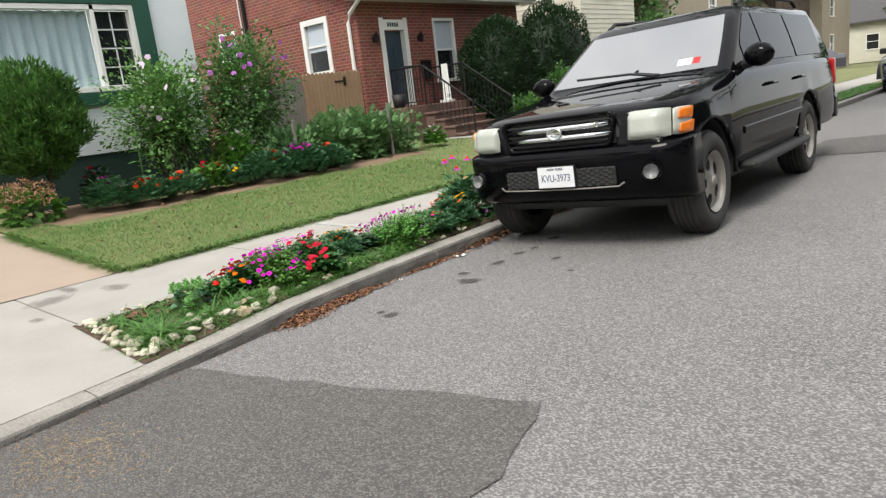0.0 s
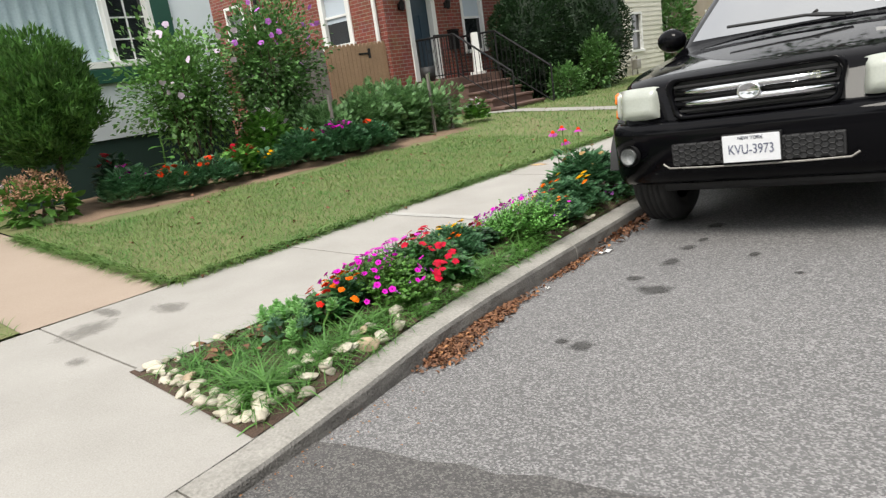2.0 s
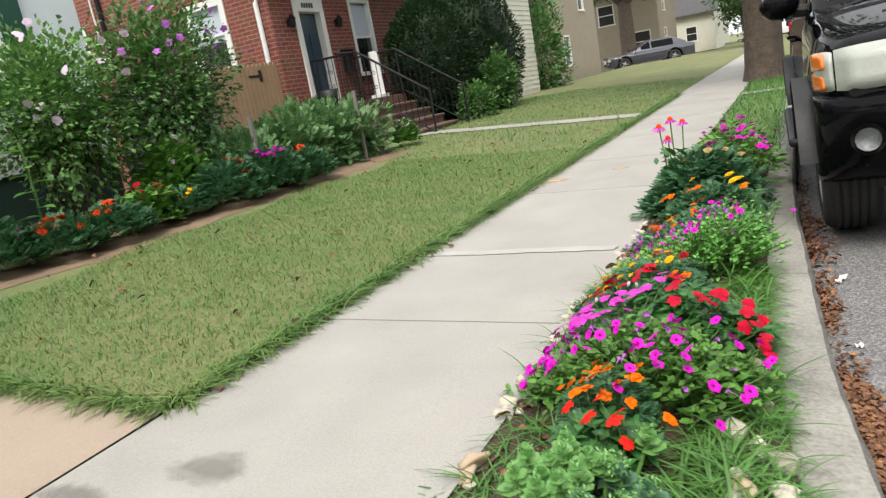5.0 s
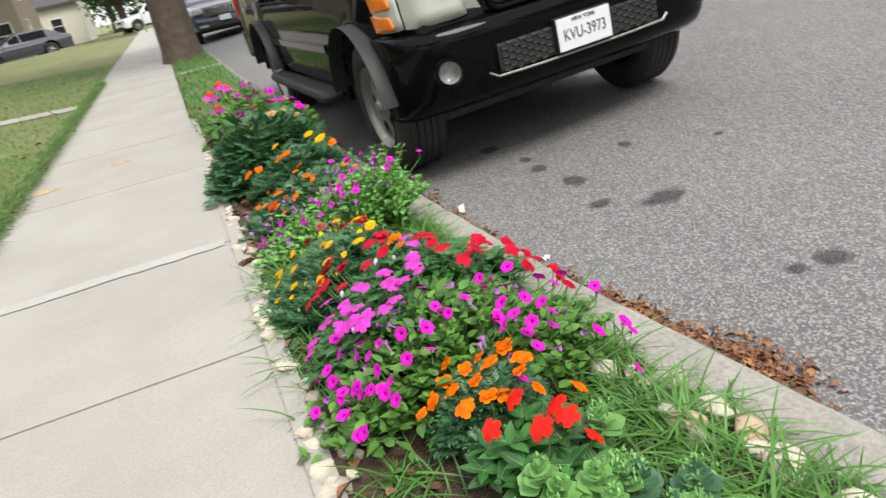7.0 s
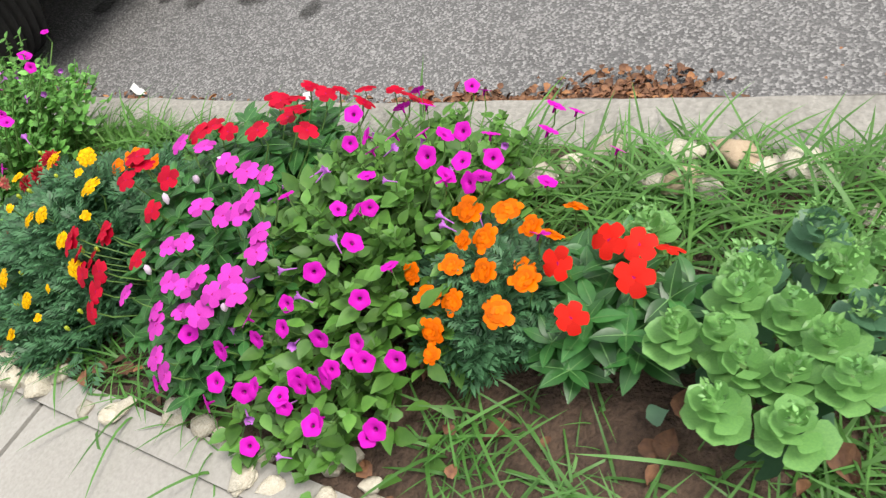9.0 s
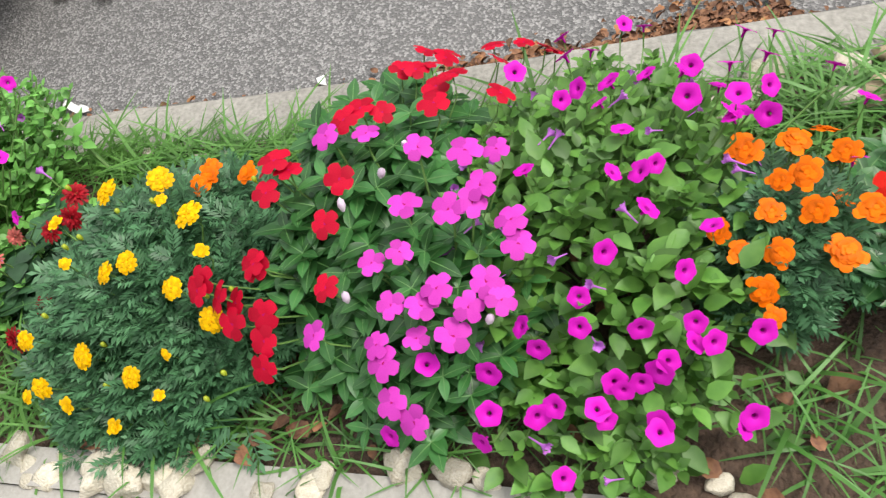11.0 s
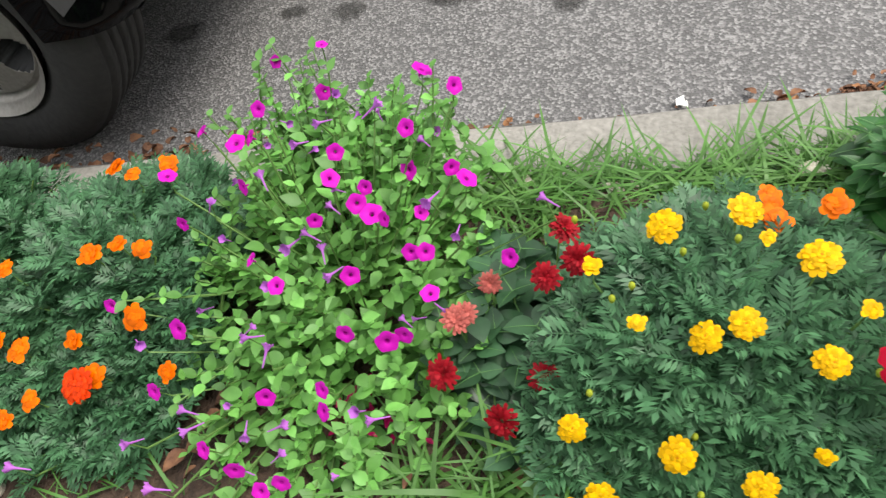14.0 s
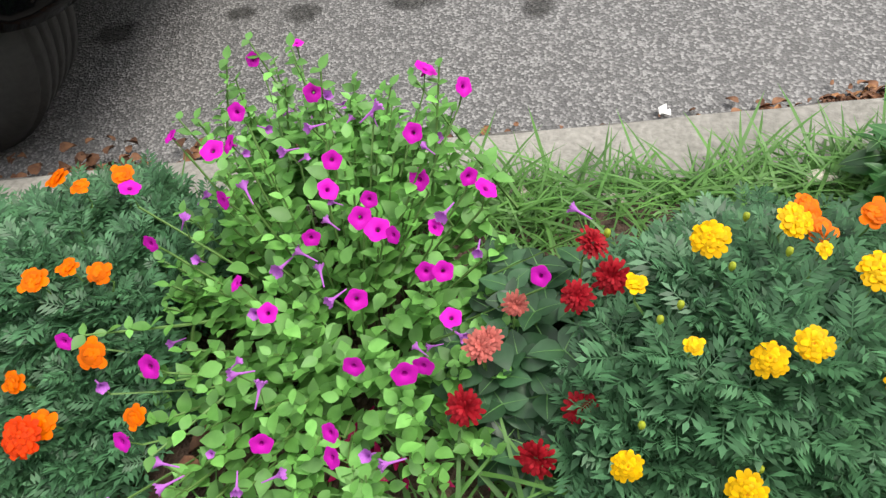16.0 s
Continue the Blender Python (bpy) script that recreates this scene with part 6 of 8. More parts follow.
# blooms on the street side of the three plants
flowers(mo, [(-0.5, 1.49, 0.29), (-0.43, 1.48, 0.28), (-0.34, 1.48, 0.24)], "orange_marigold", F_ORANGE, [M_ORANGE, M_ORANGE], 0.019, (-0.6, 1.75), vary=0.15, lean=-0.4)
flowers(imp, [(-0.41, 1.32, 0.26)], "impatiens", F_ROUND, [M_CORAL, M_EYE], 0.022, (-0.5, 1.45), vary=0.1, lean=-0.4)

# trailing petunia
pa = thing("petunia", 0, 0, 0, "trailing magenta petunia in full bloom", "petunia", "street bed plants")
mound(pa, T_OVAL, 700, -0.5, 1.78, 0.36, 0.22, 0.036, M_PETLEAF, "inner_foliage", spill=0.9)
shoots(pa, 175, -0.47, 1.78, 0.38, 0.23, T_BROAD, M_PETLEAF, 0.031, 5, 2, 0.017, 0.25, 0.5)
flowers(pa, [(-0.77, 1.61, 0.25), (-0.69, 1.6, 0.3), (-0.78, 1.71, 0.24), (-0.77, 1.83, 0.25), (-0.77, 1.78, 0.25), (-0.74, 1.76, 0.26), (-0.74, 1.73, 0.26), (-0.72, 1.7, 0.28), (-0.68, 1.67, 0.3), (-0.44, 1.62, 0.38), (-0.4, 1.61, 0.38), (-0.38, 1.57, 0.37), (-0.42, 1.47, 0.38), (-0.31, 1.66, 0.35), (-0.34, 1.67, 0.37), (-0.33, 1.72, 0.36), (-0.34, 1.77, 0.36), (-0.27, 1.91, 0.33), (-0.15, 1.85, 0.29), (-0.38, 1.83, 0.37), (-0.45, 1.75, 0.38), (-0.39, 1.78, 0.37), (-0.51, 1.71, 0.38), (-0.56, 1.72, 0.36), (-0.58, 1.65, 0.35), (-0.63, 1.68, 0.33), (-0.69, 1.73, 0.3), (-0.31, 1.61, 0.35), (-0.7, 1.67, 0.29), (-0.84, 1.82, 0.2)] + [(-0.78, 1.62, 0.24), (-0.79, 1.71, 0.24), (-0.7, 1.65, 0.29), (-0.52, 1.76, 0.38), (-0.52, 1.73, 0.38), (-0.61, 1.77, 0.34), (-0.66, 1.8, 0.32), (-0.69, 1.8, 0.3), (-0.69, 1.87, 0.3), (-0.71, 1.85, 0.28), (-0.75, 1.75, 0.26), (-0.78, 1.77, 0.24), (-0.74, 1.91, 0.27), (-0.78, 1.91, 0.24), (-0.81, 1.92, 0.22), (-0.78, 1.85, 0.24), (-0.73, 1.71, 0.27), (-0.81, 2.04, 0.22), (-0.73, 1.99, 0.27), (-0.36, 1.81, 0.37), (-0.22, 1.84, 0.31), (-0.4, 1.67, 0.38), (-0.43, 1.62, 0.38), (-0.44, 1.58, 0.38), (-0.51, 1.87, 0.38), (-0.12, 1.75, 0.28)], "magenta_petunia", F_FUNNEL, [M_MAGENTA, M_MAGDEEP], 0.0162, (-0.5, 1.78), 0.6, 1.4, 0.25, 0.18, 0.55)
flowers(pa, [(-0.31, 1.62, 0.31), (-0.17, 1.53, 0.28), (-0.16, 1.57, 0.28), (-0.24, 1.55, 0.3), (-0.46, 1.48, 0.32), (-0.22, 1.45, 0.25), (-0.38, 1.6, 0.33), (-0.13, 1.72, 0.28), (-0.2, 1.8, 0.3)], "magenta_petunia", F_FUNNEL, [M_MAGENTA, M_MAGDEEP], 0.0165, (-0.5, 1.78), lean=-0.4)

# pink periwinkle
pk = thing("periwinkle", 0, 0, 0, "bright pink periwinkle with glossy leaves", "periwinkle", "street bed plants")
shoots(pk, 46, -0.62, 2.0, 0.2, 0.16, T_VINCA, M_VINLEAF, 0.06, 3, 4, 0.02, 0.0, 0.3, ribs=(T_RIB, M_RIB))
flowers(pk, [(-0.48, 2.01, 0.4), (-0.56, 2.02, 0.38), (-0.5, 1.94, 0.41), (-0.5, 1.9, 0.41), (-0.57, 1.96, 0.38), (-0.56, 1.93, 0.38), (-0.58, 1.88, 0.37), (-0.61, 1.87, 0.36), (-0.63, 2.06, 0.35), (-0.62, 2.02, 0.36), (-0.68, 1.99, 0.33), (-0.68, 2.03, 0.33), (-0.68, 1.93, 0.33), (-0.71, 2.14, 0.3), (-0.71, 1.95, 0.31), (-0.72, 2.05, 0.3), (-0.71, 2, 0.3), (-0.74, 2.04, 0.29), (-0.54, 1.92, 0.39), (-0.45, 2.09, 0.4), (-0.45, 2.15, 0.4), (-0.65, 1.91, 0.34), (-0.78, 2.03, 0.26), (-0.8, 2, 0.25), (-0.67, 1.89, 0.33), (-0.66, 1.97, 0.34)], "pink_periwinkle", F_ROUND, [M_PINK, M_EYE], 0.0205, (-0.6, 2.0), 0.8, 1.3, 0.15, 0.15)
for k in range(5):
    x, y = -0.62 + R.uniform(-0.16, 0.16), 2.0 + R.uniform(-0.14, 0.14)
    part("bud", lathe(bmesh.new(), [(0.0, 0.012), (0.005, 0.006), (0.0055, -0.002), (0.002, -0.01)], 8), M_BUD, pk, "furled pale pink bud", True, pose(x, y, crown_z(x) + 0.016, R.uniform(-30, 30), R.uniform(-30, 30)))

# scarlet periwinkle
pr_ = thing("periwinkle", 0, 0, 0, "scarlet periwinkle with broad glossy leaves", "periwinkle", "street bed plants")
RED_H = [0.2, 0.26, 0.33, 0.385, 0.38, 0.32]
shoots(pr_, 92, -0.45, 2.12, 0.32, 0.17, T_VINCA, M_VINLEAF, 0.066, 3, 4, 0.022, 0.0, 0.3, hs=RED_H, ribs=(T_RIB, M_RIB))
flowers(pr_, [(-0.5, 2.21, 0.41), (-0.54, 2.22, 0.39), (-0.26, 2.04, 0.35), (-0.28, 2.06, 0.36), (-0.32, 1.99, 0.38), (-0.4, 2, 0.4), (-0.38, 1.91, 0.39), (-0.42, 2.13, 0.4), (-0.4, 2.11, 0.4), (-0.4, 2.08, 0.39), (-0.53, 2.11, 0.4), (-0.58, 2.13, 0.37), (-0.66, 2.12, 0.34), (-0.63, 2.23, 0.35), (-0.65, 2.31, 0.34), (-0.67, 2.28, 0.33), (-0.7, 2.26, 0.31), (-0.69, 2.21, 0.32), (-0.72, 2.21, 0.3), (-0.75, 2.21, 0.28), (-0.51, 2.19, 0.4), (-0.19, 2.07, 0.32)], "red_periwinkle", F_ROUND, [M_RED, M_EYE], 0.022, (-0.5, 2.13), 0.7, 1.6, 0.1, 0.15)
RED_PAIRS = [(x + R.uniform(-0.03, 0.03), y + R.uniform(-0.03, 0.03), z - R.uniform(0.0, 0.02)) for x, y, z in ((-0.26, 2.03, 0.345), (-0.31, 2.0, 0.37), (-0.28, 2.06, 0.36), (-0.2, 2.06, 0.32), (-0.65, 2.31, 0.34), (-0.67, 2.27, 0.33), (-0.5, 2.21, 0.4), (-0.63, 2.23, 0.35), (-0.16, 1.99, 0.3), (-0.14, 2.03, 0.29), (-0.15, 1.94, 0.28), (-0.17, 1.9, 0.27), (-0.2, 1.95, 0.31), (-0.15, 1.86, 0.25))]
flowers(pr_, RED_PAIRS, "red_periwinkle", F_ROUND, [M_RED, M_EYE], 0.021, (-0.5, 2.13), 0.6, 1.6, 0.1, 0.15)

# yellow marigold
my = thing("marigold", 0, 0, 0, "bushy yellow marigold with feathery leaves", "marigold", "street bed plants")
YEL_H = [0.17, 0.235, 0.32, 0.345, 0.31, 0.26]
mound(my, T_MARI, 260, -0.62, 2.46, 0.23, 0.2, 0.06, M_MARLEAF, "inner_foliage", hs=YEL_H, spill=0.9)
shoots(my, 165, -0.62, 2.47, 0.24, 0.215, T_MARI, M_MARLEAF, 0.066, 3, 4, 0.02, 0.15, 0.5, hs=YEL_H)
YELLOW = [(-0.54, 2.37, 0.35), (-0.48, 2.44, 0.36), (-0.5, 2.53, 0.36), (-0.62, 2.45, 0.34), (-0.63, 2.49, 0.33), (-0.65, 2.37, 0.32), (-0.69, 2.3, 0.3), (-0.72, 2.63, 0.28), (-0.74, 2.52, 0.27), (-0.76, 2.44, 0.25), (-0.78, 2.6, 0.24), (-0.62, 2.56, 0.34), (-0.55, 2.61, 0.35), (-0.52, 2.42, 0.36), (-0.8, 2.55, 0.23), (-0.78, 2.39, 0.24), (-0.73, 2.38, 0.27), (-0.6, 2.33, 0.34), (-0.79, 2.63, 0.23), (-0.82, 2.47, 0.21)]
flowers(my, YELLOW[:3], "yellow_marigold", F_RUFFLE, [M_YELLOW, M_GOLD], 0.0215, (-0.62, 2.46), vary=0.06)
flowers(my, YELLOW[3:11], "yellow_marigold", F_RUFFLE, [M_YELLOW, M_GOLD], 0.018, (-0.62, 2.46), vary=0.12)
flowers(my, YELLOW[11:], "young_marigold", F_ORANGE, [M_YELLOW, M_YELLOW], 0.0115, (-0.62, 2.46), vary=0.2)
for k in range(14):
    x, y = -0.62 + R.uniform(-0.2, 0.2), 2.46 + R.uniform(-0.19, 0.19)
    part("bud", lathe(bmesh.new(), [(0.0, 0.005), (0.0035, 0.003), (0.004, -0.002), (0.002, -0.008)], 8), M_BUDGREEN, my, "yellow green bud", True, pose(x, y, crown_z(x, BED_X, YEL_H) + 0.004))
ms = thing("marigold", 0, 0, 0, "small orange marigold behind the yellow one", "marigold", "street bed plants")
shoots(ms, 34, -0.42, 2.42, 0.1, 0.14, T_MARI, M_MARLEAF, 0.055, 3, 4, 0.018, 0.15, 0.5, hs=[0.2, 0.24, 0.28, 0.295, 0.28, 0.25])
flowers(ms, [(-0.43, 2.33, 0.31), (-0.41, 2.4, 0.31), (-0.43, 2.4, 0.31), (-0.46, 2.4, 0.32)], "orange_marigold", F_ORANGE, [M_ORANGE, M_ORANGE], 0.015, (-0.42, 2.42))

# dahlias
DAH_H = [0.15, 0.18, 0.235, 0.28, 0.285, 0.26]
da = thing("dahlia", 0, 0, 0, "dark red dahlia with broad dull leaves", "dahlia", "street bed plants")
shoots(da, 34, -0.55, 2.72, 0.17, 0.12, T_DAHLEAF, M_DAHLEAF, 0.062, 3, 3, 0.024, 0.0, 0.3, hs=DAH_H, ribs=(T_RIB, M_RIB))
flowers(da, [(-0.46, 2.65, 0.31), (-0.51, 2.63, 0.31), (-0.53, 2.67, 0.3), (-0.64, 2.8, 0.24), (-0.69, 2.72, 0.22), (-0.64, 2.67, 0.24)], "red_dahlia", F_DAHLIA, [M_DAHLIA], 0.0225, (-0.56, 2.72), 0.7, 1.0, 0.5, 0.12)
dp = thing("dahlia", 0, 0, 0, "faded dusty rose dahlia going over", "dahlia", "street bed plants")
shoots(dp, 8, -0.57, 2.77, 0.06, 0.06, T_DAHLEAF, M_DAHLEAF, 0.06, 2, 3, 0.024, 0.0, 0.3, hs=DAH_H)
flowers(dp, [(-0.54, 2.74, 0.3), (-0.59, 2.78, 0.29), (-0.58, 2.77, 0.29)], "dusty_dahlia", F_DAHLIA, [M_DUSTY], 0.019, (-0.57, 2.77), 0.7, 1.0, 0.5, 0.15)
n = 46
g = cloud("fallen_petals", T_FINE, np.stack([NR.normal(-0.66, 0.03, n), NR.normal(2.9, 0.05, n), U(0.15, 0.17, n)], 1), U(0, 6.3, n), U(-0.4, 0.5, n), U(-0.5, 0.5, n), U(0.014, 0.024, n), M_FALLEN)
tagged(g, "crimson petals dropped on the soil", "petals", kind="stuff")

# tall light green petunia
PBX, PBH = [-0.85, -0.7, -0.6, -0.5, -0.35, -0.2, -0.08], [0.17, 0.25, 0.29, 0.33, 0.40, 0.41, 0.33]
pb = thing("petunia", 0, 0, 0, "tall light green petunia with magenta trumpets", "petunia", "street bed plants")
mound(pb, T_BROAD, 560, -0.48, 2.98, 0.33, 0.2, 0.027, M_PETLIGHT, "inner_foliage", xs=PBX, hs=PBH, spill=0.9)
shoots(pb, 165, -0.47, 2.99, 0.4, 0.25, T_BROAD, M_PETLIGHT, 0.027, 8, 2, 0.019, 0.2, 0.55, PBX, PBH, depth=0.3, rim=1.32)
# long shoots above the crown, with leaves in pairs
for x, y, z, lx, ly in ((-0.2, 3.1, 0.455, 0.05, 0.06), (-0.24, 3.03, 0.45, 0.06, 0.05), (-0.28, 2.98, 0.455, 0.04, -0.02), (-0.27, 2.83, 0.44, 0.05, -0.02), (-0.33, 3.17, 0.43, 0.03, 0.06), (-0.14, 3.07, 0.4, 0.09, 0.04), (-0.42, 2.84, 0.42, 0.0, -0.05), (-0.6, 3.24, 0.34, -0.06, 0.1), (-0.72, 3.14, 0.28, -0.1, 0.05)) + tuple((R.uniform(-0.42, -0.12), R.uniform(2.82, 3.2), R.uniform(0.32, 0.4), R.uniform(0.0, 0.07), R.uniform(-0.05, 0.06)) for k in range(20)):
    bx, by = x - lx * 2.2, y - ly * 2.2
    part("shoot", tube(bmesh.new(), [(bx, by, 0.2), (x - lx * 0.8, y - ly * 0.8, 0.2 + (z - 0.2) * 0.6), (x, y, z)], [0.0024, 0.002, 0.0012], 5), M_STEM, pb)
    q = np.repeat(np.linspace(0.25, 1, 10), 2)
    k = len(q)
    cloud("shoot_leaves", T_BROAD, np.stack([bx + (x - bx) * q, by + (y - by) * q, 0.2 + (z - 0.2) * q], 1), np.tile([0, math.pi], k // 2) + np.repeat(np.arange(k // 2) * 1.57, 2) + U(-0.7, 0.7, k), U(-0.1, 0.8, k), U(-0.5, 0.5, k), (0.036 - 0.016 * q) * U(0.6, 1.15, k), M_PETLIGHT, pb)
flowers(pb, [(-0.42, 2.85, 0.39), (-0.39, 2.96, 0.4), (-0.36, 2.86, 0.41), (-0.47, 2.83, 0.36), (-0.52, 2.84, 0.34), (-0.52, 2.82, 0.34), (-0.47, 2.9, 0.36), (-0.48, 2.88, 0.36), (-0.46, 2.92, 0.37), (-0.44, 2.91, 0.38), (-0.53, 2.71, 0.34), (-0.57, 2.81, 0.32), (-0.55, 2.92, 0.33), (-0.48, 2.98, 0.36), (-0.43, 2.96, 0.39), (-0.53, 3.07, 0.34), (-0.56, 3.03, 0.32), (-0.62, 3.17, 0.3), (-0.59, 3.29, 0.31), (-0.7, 3.19, 0.27), (-0.48, 3.19, 0.36), (-0.41, 3.23, 0.39), (-0.35, 3.18, 0.42), (-0.37, 3.12, 0.41), (-0.36, 3.1, 0.41), (-0.43, 3.1, 0.38), (-0.31, 3.1, 0.42), (-0.21, 3.1, 0.43)] + [(-0.62, 2.92, 0.3), (-0.63, 2.86, 0.3), (-0.62, 2.84, 0.3), (-0.69, 2.94, 0.28), (-0.71, 2.94, 0.26), (-0.7, 3.02, 0.27), (-0.79, 2.99, 0.22), (-0.78, 3.06, 0.22), (-0.8, 3.02, 0.21), (-0.76, 3.11, 0.23), (-0.07, 3.09, 0.36), (-0.43, 2.77, 0.38), (-0.29, 2.8, 0.42), (-0.26, 2.85, 0.43), (-0.42, 2.79, 0.39), (-0.28, 3, 0.42)], "magenta_petunia", F_FUNNEL, [M_MAGENTA, M_MAGDEEP], 0.0142, (-0.47, 2.99), 0.5, 1.0, 0.55, 0.22, 0.6)
flowers(pb, [(-0.46, 2.67, 0.37), (-0.38, 3.02, 0.41), (-0.45, 3.15, 0.37), (-0.76, 3.23, 0.23), (-0.42, 3.07, 0.39), (-0.51, 3.02, 0.34), (-0.64, 3.23, 0.29), (-0.55, 2.95, 0.33), (-0.64, 3.03, 0.29), (-0.63, 3.06, 0.3), (-0.29, 2.98, 0.42), (-0.35, 2.99, 0.42), (-0.8, 3.42, 0.21), (-0.81, 3.18, 0.21), (-0.74, 3.05, 0.24), (-0.74, 3.14, 0.24), (-0.72, 3.14, 0.26), (-0.5, 2.78, 0.35), (-0.32, 2.91, 0.42), (-0.46, 2.82, 0.37)], "folding_petunia", F_TRUMPET, [M_LILAC, M_LILAC], 0.0135, (-0.47, 2.99), 0.2, 1.0, 0.3, 0.2, 0.8, "closing_flower")
for k in range(58):
    par, (cx, cy), hh = ((pa, (-0.5, 1.78), (BED_X, BED_H)), (pb, (-0.47, 2.99), (PBX, PBH)))[k % 2]
    a, r = R.uniform(0, 6.3), math.sqrt(R.random())
    x, y = cx + 0.35 * r * math.cos(a), cy + 0.22 * r * math.sin(a)
    z = 0.14 + (crown_z(x, *hh) - 0.14) * math.sqrt(max(0.1, 1 - (r / 1.2) ** 2)) + 0.006
    bloom("folding_petunia", F_TRUMPET, [M_LILAC, M_LILAC], par, x, y, z, R.uniform(0.009, 0.014), (R.uniform(-1, 1), R.uniform(-1, 1), R.uniform(0.0, 0.7)), "closing_flower")

# orange marigolds along the kerb side
ob_ = thing("marigold", 0, 0, 0, "orange marigolds over dark feathery foliage", "marigold", "street bed plants")
ORA_H = [0.16, 0.21, 0.245, 0.31, 0.305, 0.27]
mound(ob_, T_MARI, 220, -0.55, 3.4, 0.25, 0.2, 0.055, M_MARLEAF, "inner_foliage", hs=ORA_H, spill=0.9)
shoots(ob_, 200, -0.5, 3.42, 0.31, 0.25, T_MARI, M_MARLEAF, 0.062, 3, 4, 0.02, 0.15, 0.5, hs=ORA_H)
flowers(ob_, [(-0.5, 3.57, 0.33), (-0.53, 3.52, 0.32), (-0.51, 3.36, 0.33), (-0.49, 3.32, 0.33), (-0.5, 3.27, 0.33), (-0.59, 3.27, 0.28), (-0.62, 3.38, 0.26), (-0.64, 3.47, 0.26), (-0.67, 3.57, 0.25), (-0.67, 3.32, 0.25), (-0.74, 3.46, 0.23), (-0.71, 3.42, 0.24), (-0.66, 3.2, 0.25), (-0.3, 3.33, 0.31), (-0.33, 3.38, 0.32), (-0.3, 3.44, 0.31), (-0.63, 3.52, 0.26)], "orange_marigold_tall", F_ORANGE, [M_ORANGE, M_ORANGE], 0.0175, (-0.55, 3.4), vary=0.2)
bloom("red_orange_marigold", F_RUFFLE, [M_ORANGERED, M_ORANGERED], ob_, -0.69, 3.34, 0.25, 0.0275, (-0.5, 0, 0.75), label="large red orange marigold head")

# further plants along the bed
y3 = thing("marigold", 0, 0, 0, "yellow and orange marigold clump", "marigold", "street bed plants")
shoots(y3, 90, -0.48, 3.76, 0.26, 0.18, T_MARI, M_MARLEAF, 0.066, 3, 4, 0.02, 0.15, 0.5, hs=[0.2, 0.27, 0.33, 0.37, 0.37, 0.32])
flowers(y3, [(-0.35, 3.72, 0.39), (-0.38, 3.84, 0.4), (-0.56, 3.78, 0.4), (-0.33, 3.8, 0.38)], "yellow_marigold", F_RUFFLE, [M_YELLOW, M_GOLD], 0.026, (-0.48, 3.76))
flowers(y3, [(-0.57, 3.68, 0.36), (-0.53, 3.7, 0.37), (-0.67, 3.72, 0.33), (-0.72, 3.8, 0.3), (-0.3, 3.7, 0.36)], "orange_marigold_tall", F_ORANGE, [M_ORANGE, M_ORANGE], 0.023, (-0.48, 3.76))
big = bedding("marigold", "large dark bushy marigold with spent heads", "marigold", [(-0.62, 3.98), (-0.5, 4.05), (-0.42, 4.2), (-0.66, 4.1), (-0.55, 4.3), (-0.4, 4.02), (-0.35, 4.3)], -0.58, 4.2, 0.3, 0.34, T_PIN, 1400, 0.08, M_MARLEAF, "spent_marigold", F_MARI, [M_BEIGE], 0.022, hs=[0.3, 0.42, 0.5, 0.52, 0.48, 0.4])
cone = thing("coneflower", 0, 0, 0, "pink coneflower with drooping petals on tall stalks", "coneflower")
cs = [(-0.76, 4.08, 0.67), (-0.70, 4.12, 0.7), (-0.66, 4.3, 0.66), (-0.74, 4.22, 0.58)]
stems(cone, cs, M_STEM, 0.004, centre=(-0.68, 4.16))
for x, y, z in cs:
    flower("coneflower", F_CONE, [M_PINK], cone, x, y, z, 0.04, (R.uniform(-15, 15), R.uniform(-15, 15)))
    part("seed_cone", lathe(bmesh.new(), [(0.014, 0.0), (0.016, 0.008), (0.01, 0.02), (0.0, 0.024)], 10), M_ORANGERED, cone, "rust brown seed head", True, pose(x, y, z - 0.003))
n = 60
cloud("foliage", T_VINCA, np.stack([U(-0.8, -0.62, n), U(4.0, 4.3, n), U(0.2, 0.5, n)], 1), U(0, 6.3, n), U(0.2, 1.1, n), U(-0.4, 0.4, n), U(0.06, 0.1, n), M_VINLEAF, cone)
bedding("petunia", "magenta petunia spilling by the kerb", "petunia", [(R.uniform(-0.65, -0.2), R.uniform(4.55, 5.25)) for k in range(34)], -0.44, 4.9, 0.3, 0.4, T_OVAL, 1100, 0.045, M_PETLEAF, "magenta_petunia", F_FUNNEL, [M_MAGENTA, M_MAGDEEP], 0.024, hs=[0.26, 0.34, 0.42, 0.48, 0.5, 0.42])
bedding("ageratum", "low dusty blue violet ageratum", "ageratum", [(R.uniform(-0.36, -0.22), R.uniform(4.0, 4.6)) for k in range(20)], -0.3, 4.3, 0.12, 0.3, T_OVAL, 260, 0.035, M_DAHLEAF, "violet_bloom", F_MARI, [M_LILAC], 0.012, hs=[0.2] * 6)
bedding("zinnia", "mixed orange and pink zinnias", "zinnia", [(R.uniform(-0.75, -0.3), R.uniform(5.3, 6.0)) for k in range(14)], -0.52, 5.65, 0.3, 0.4, T_VINCA, 600, 0.07, M_PETLEAF, "zinnia_bloom", F_DAHLIA, [M_PINK], 0.025, hs=[0.3, 0.4, 0.45, 0.48, 0.46, 0.4])

# coarse grass among the plants, in tufts of broad arching blades
M_WEEDPALE = mat("pale_coarse_grass", (0.125, 0.28, 0.06), (0.08, 0.205, 0.04), 0.5, scale=6, fine=30, bump=0, island=0.3, trans=0.3)
T_WIDE = blade(5, 0.032, 1.0)


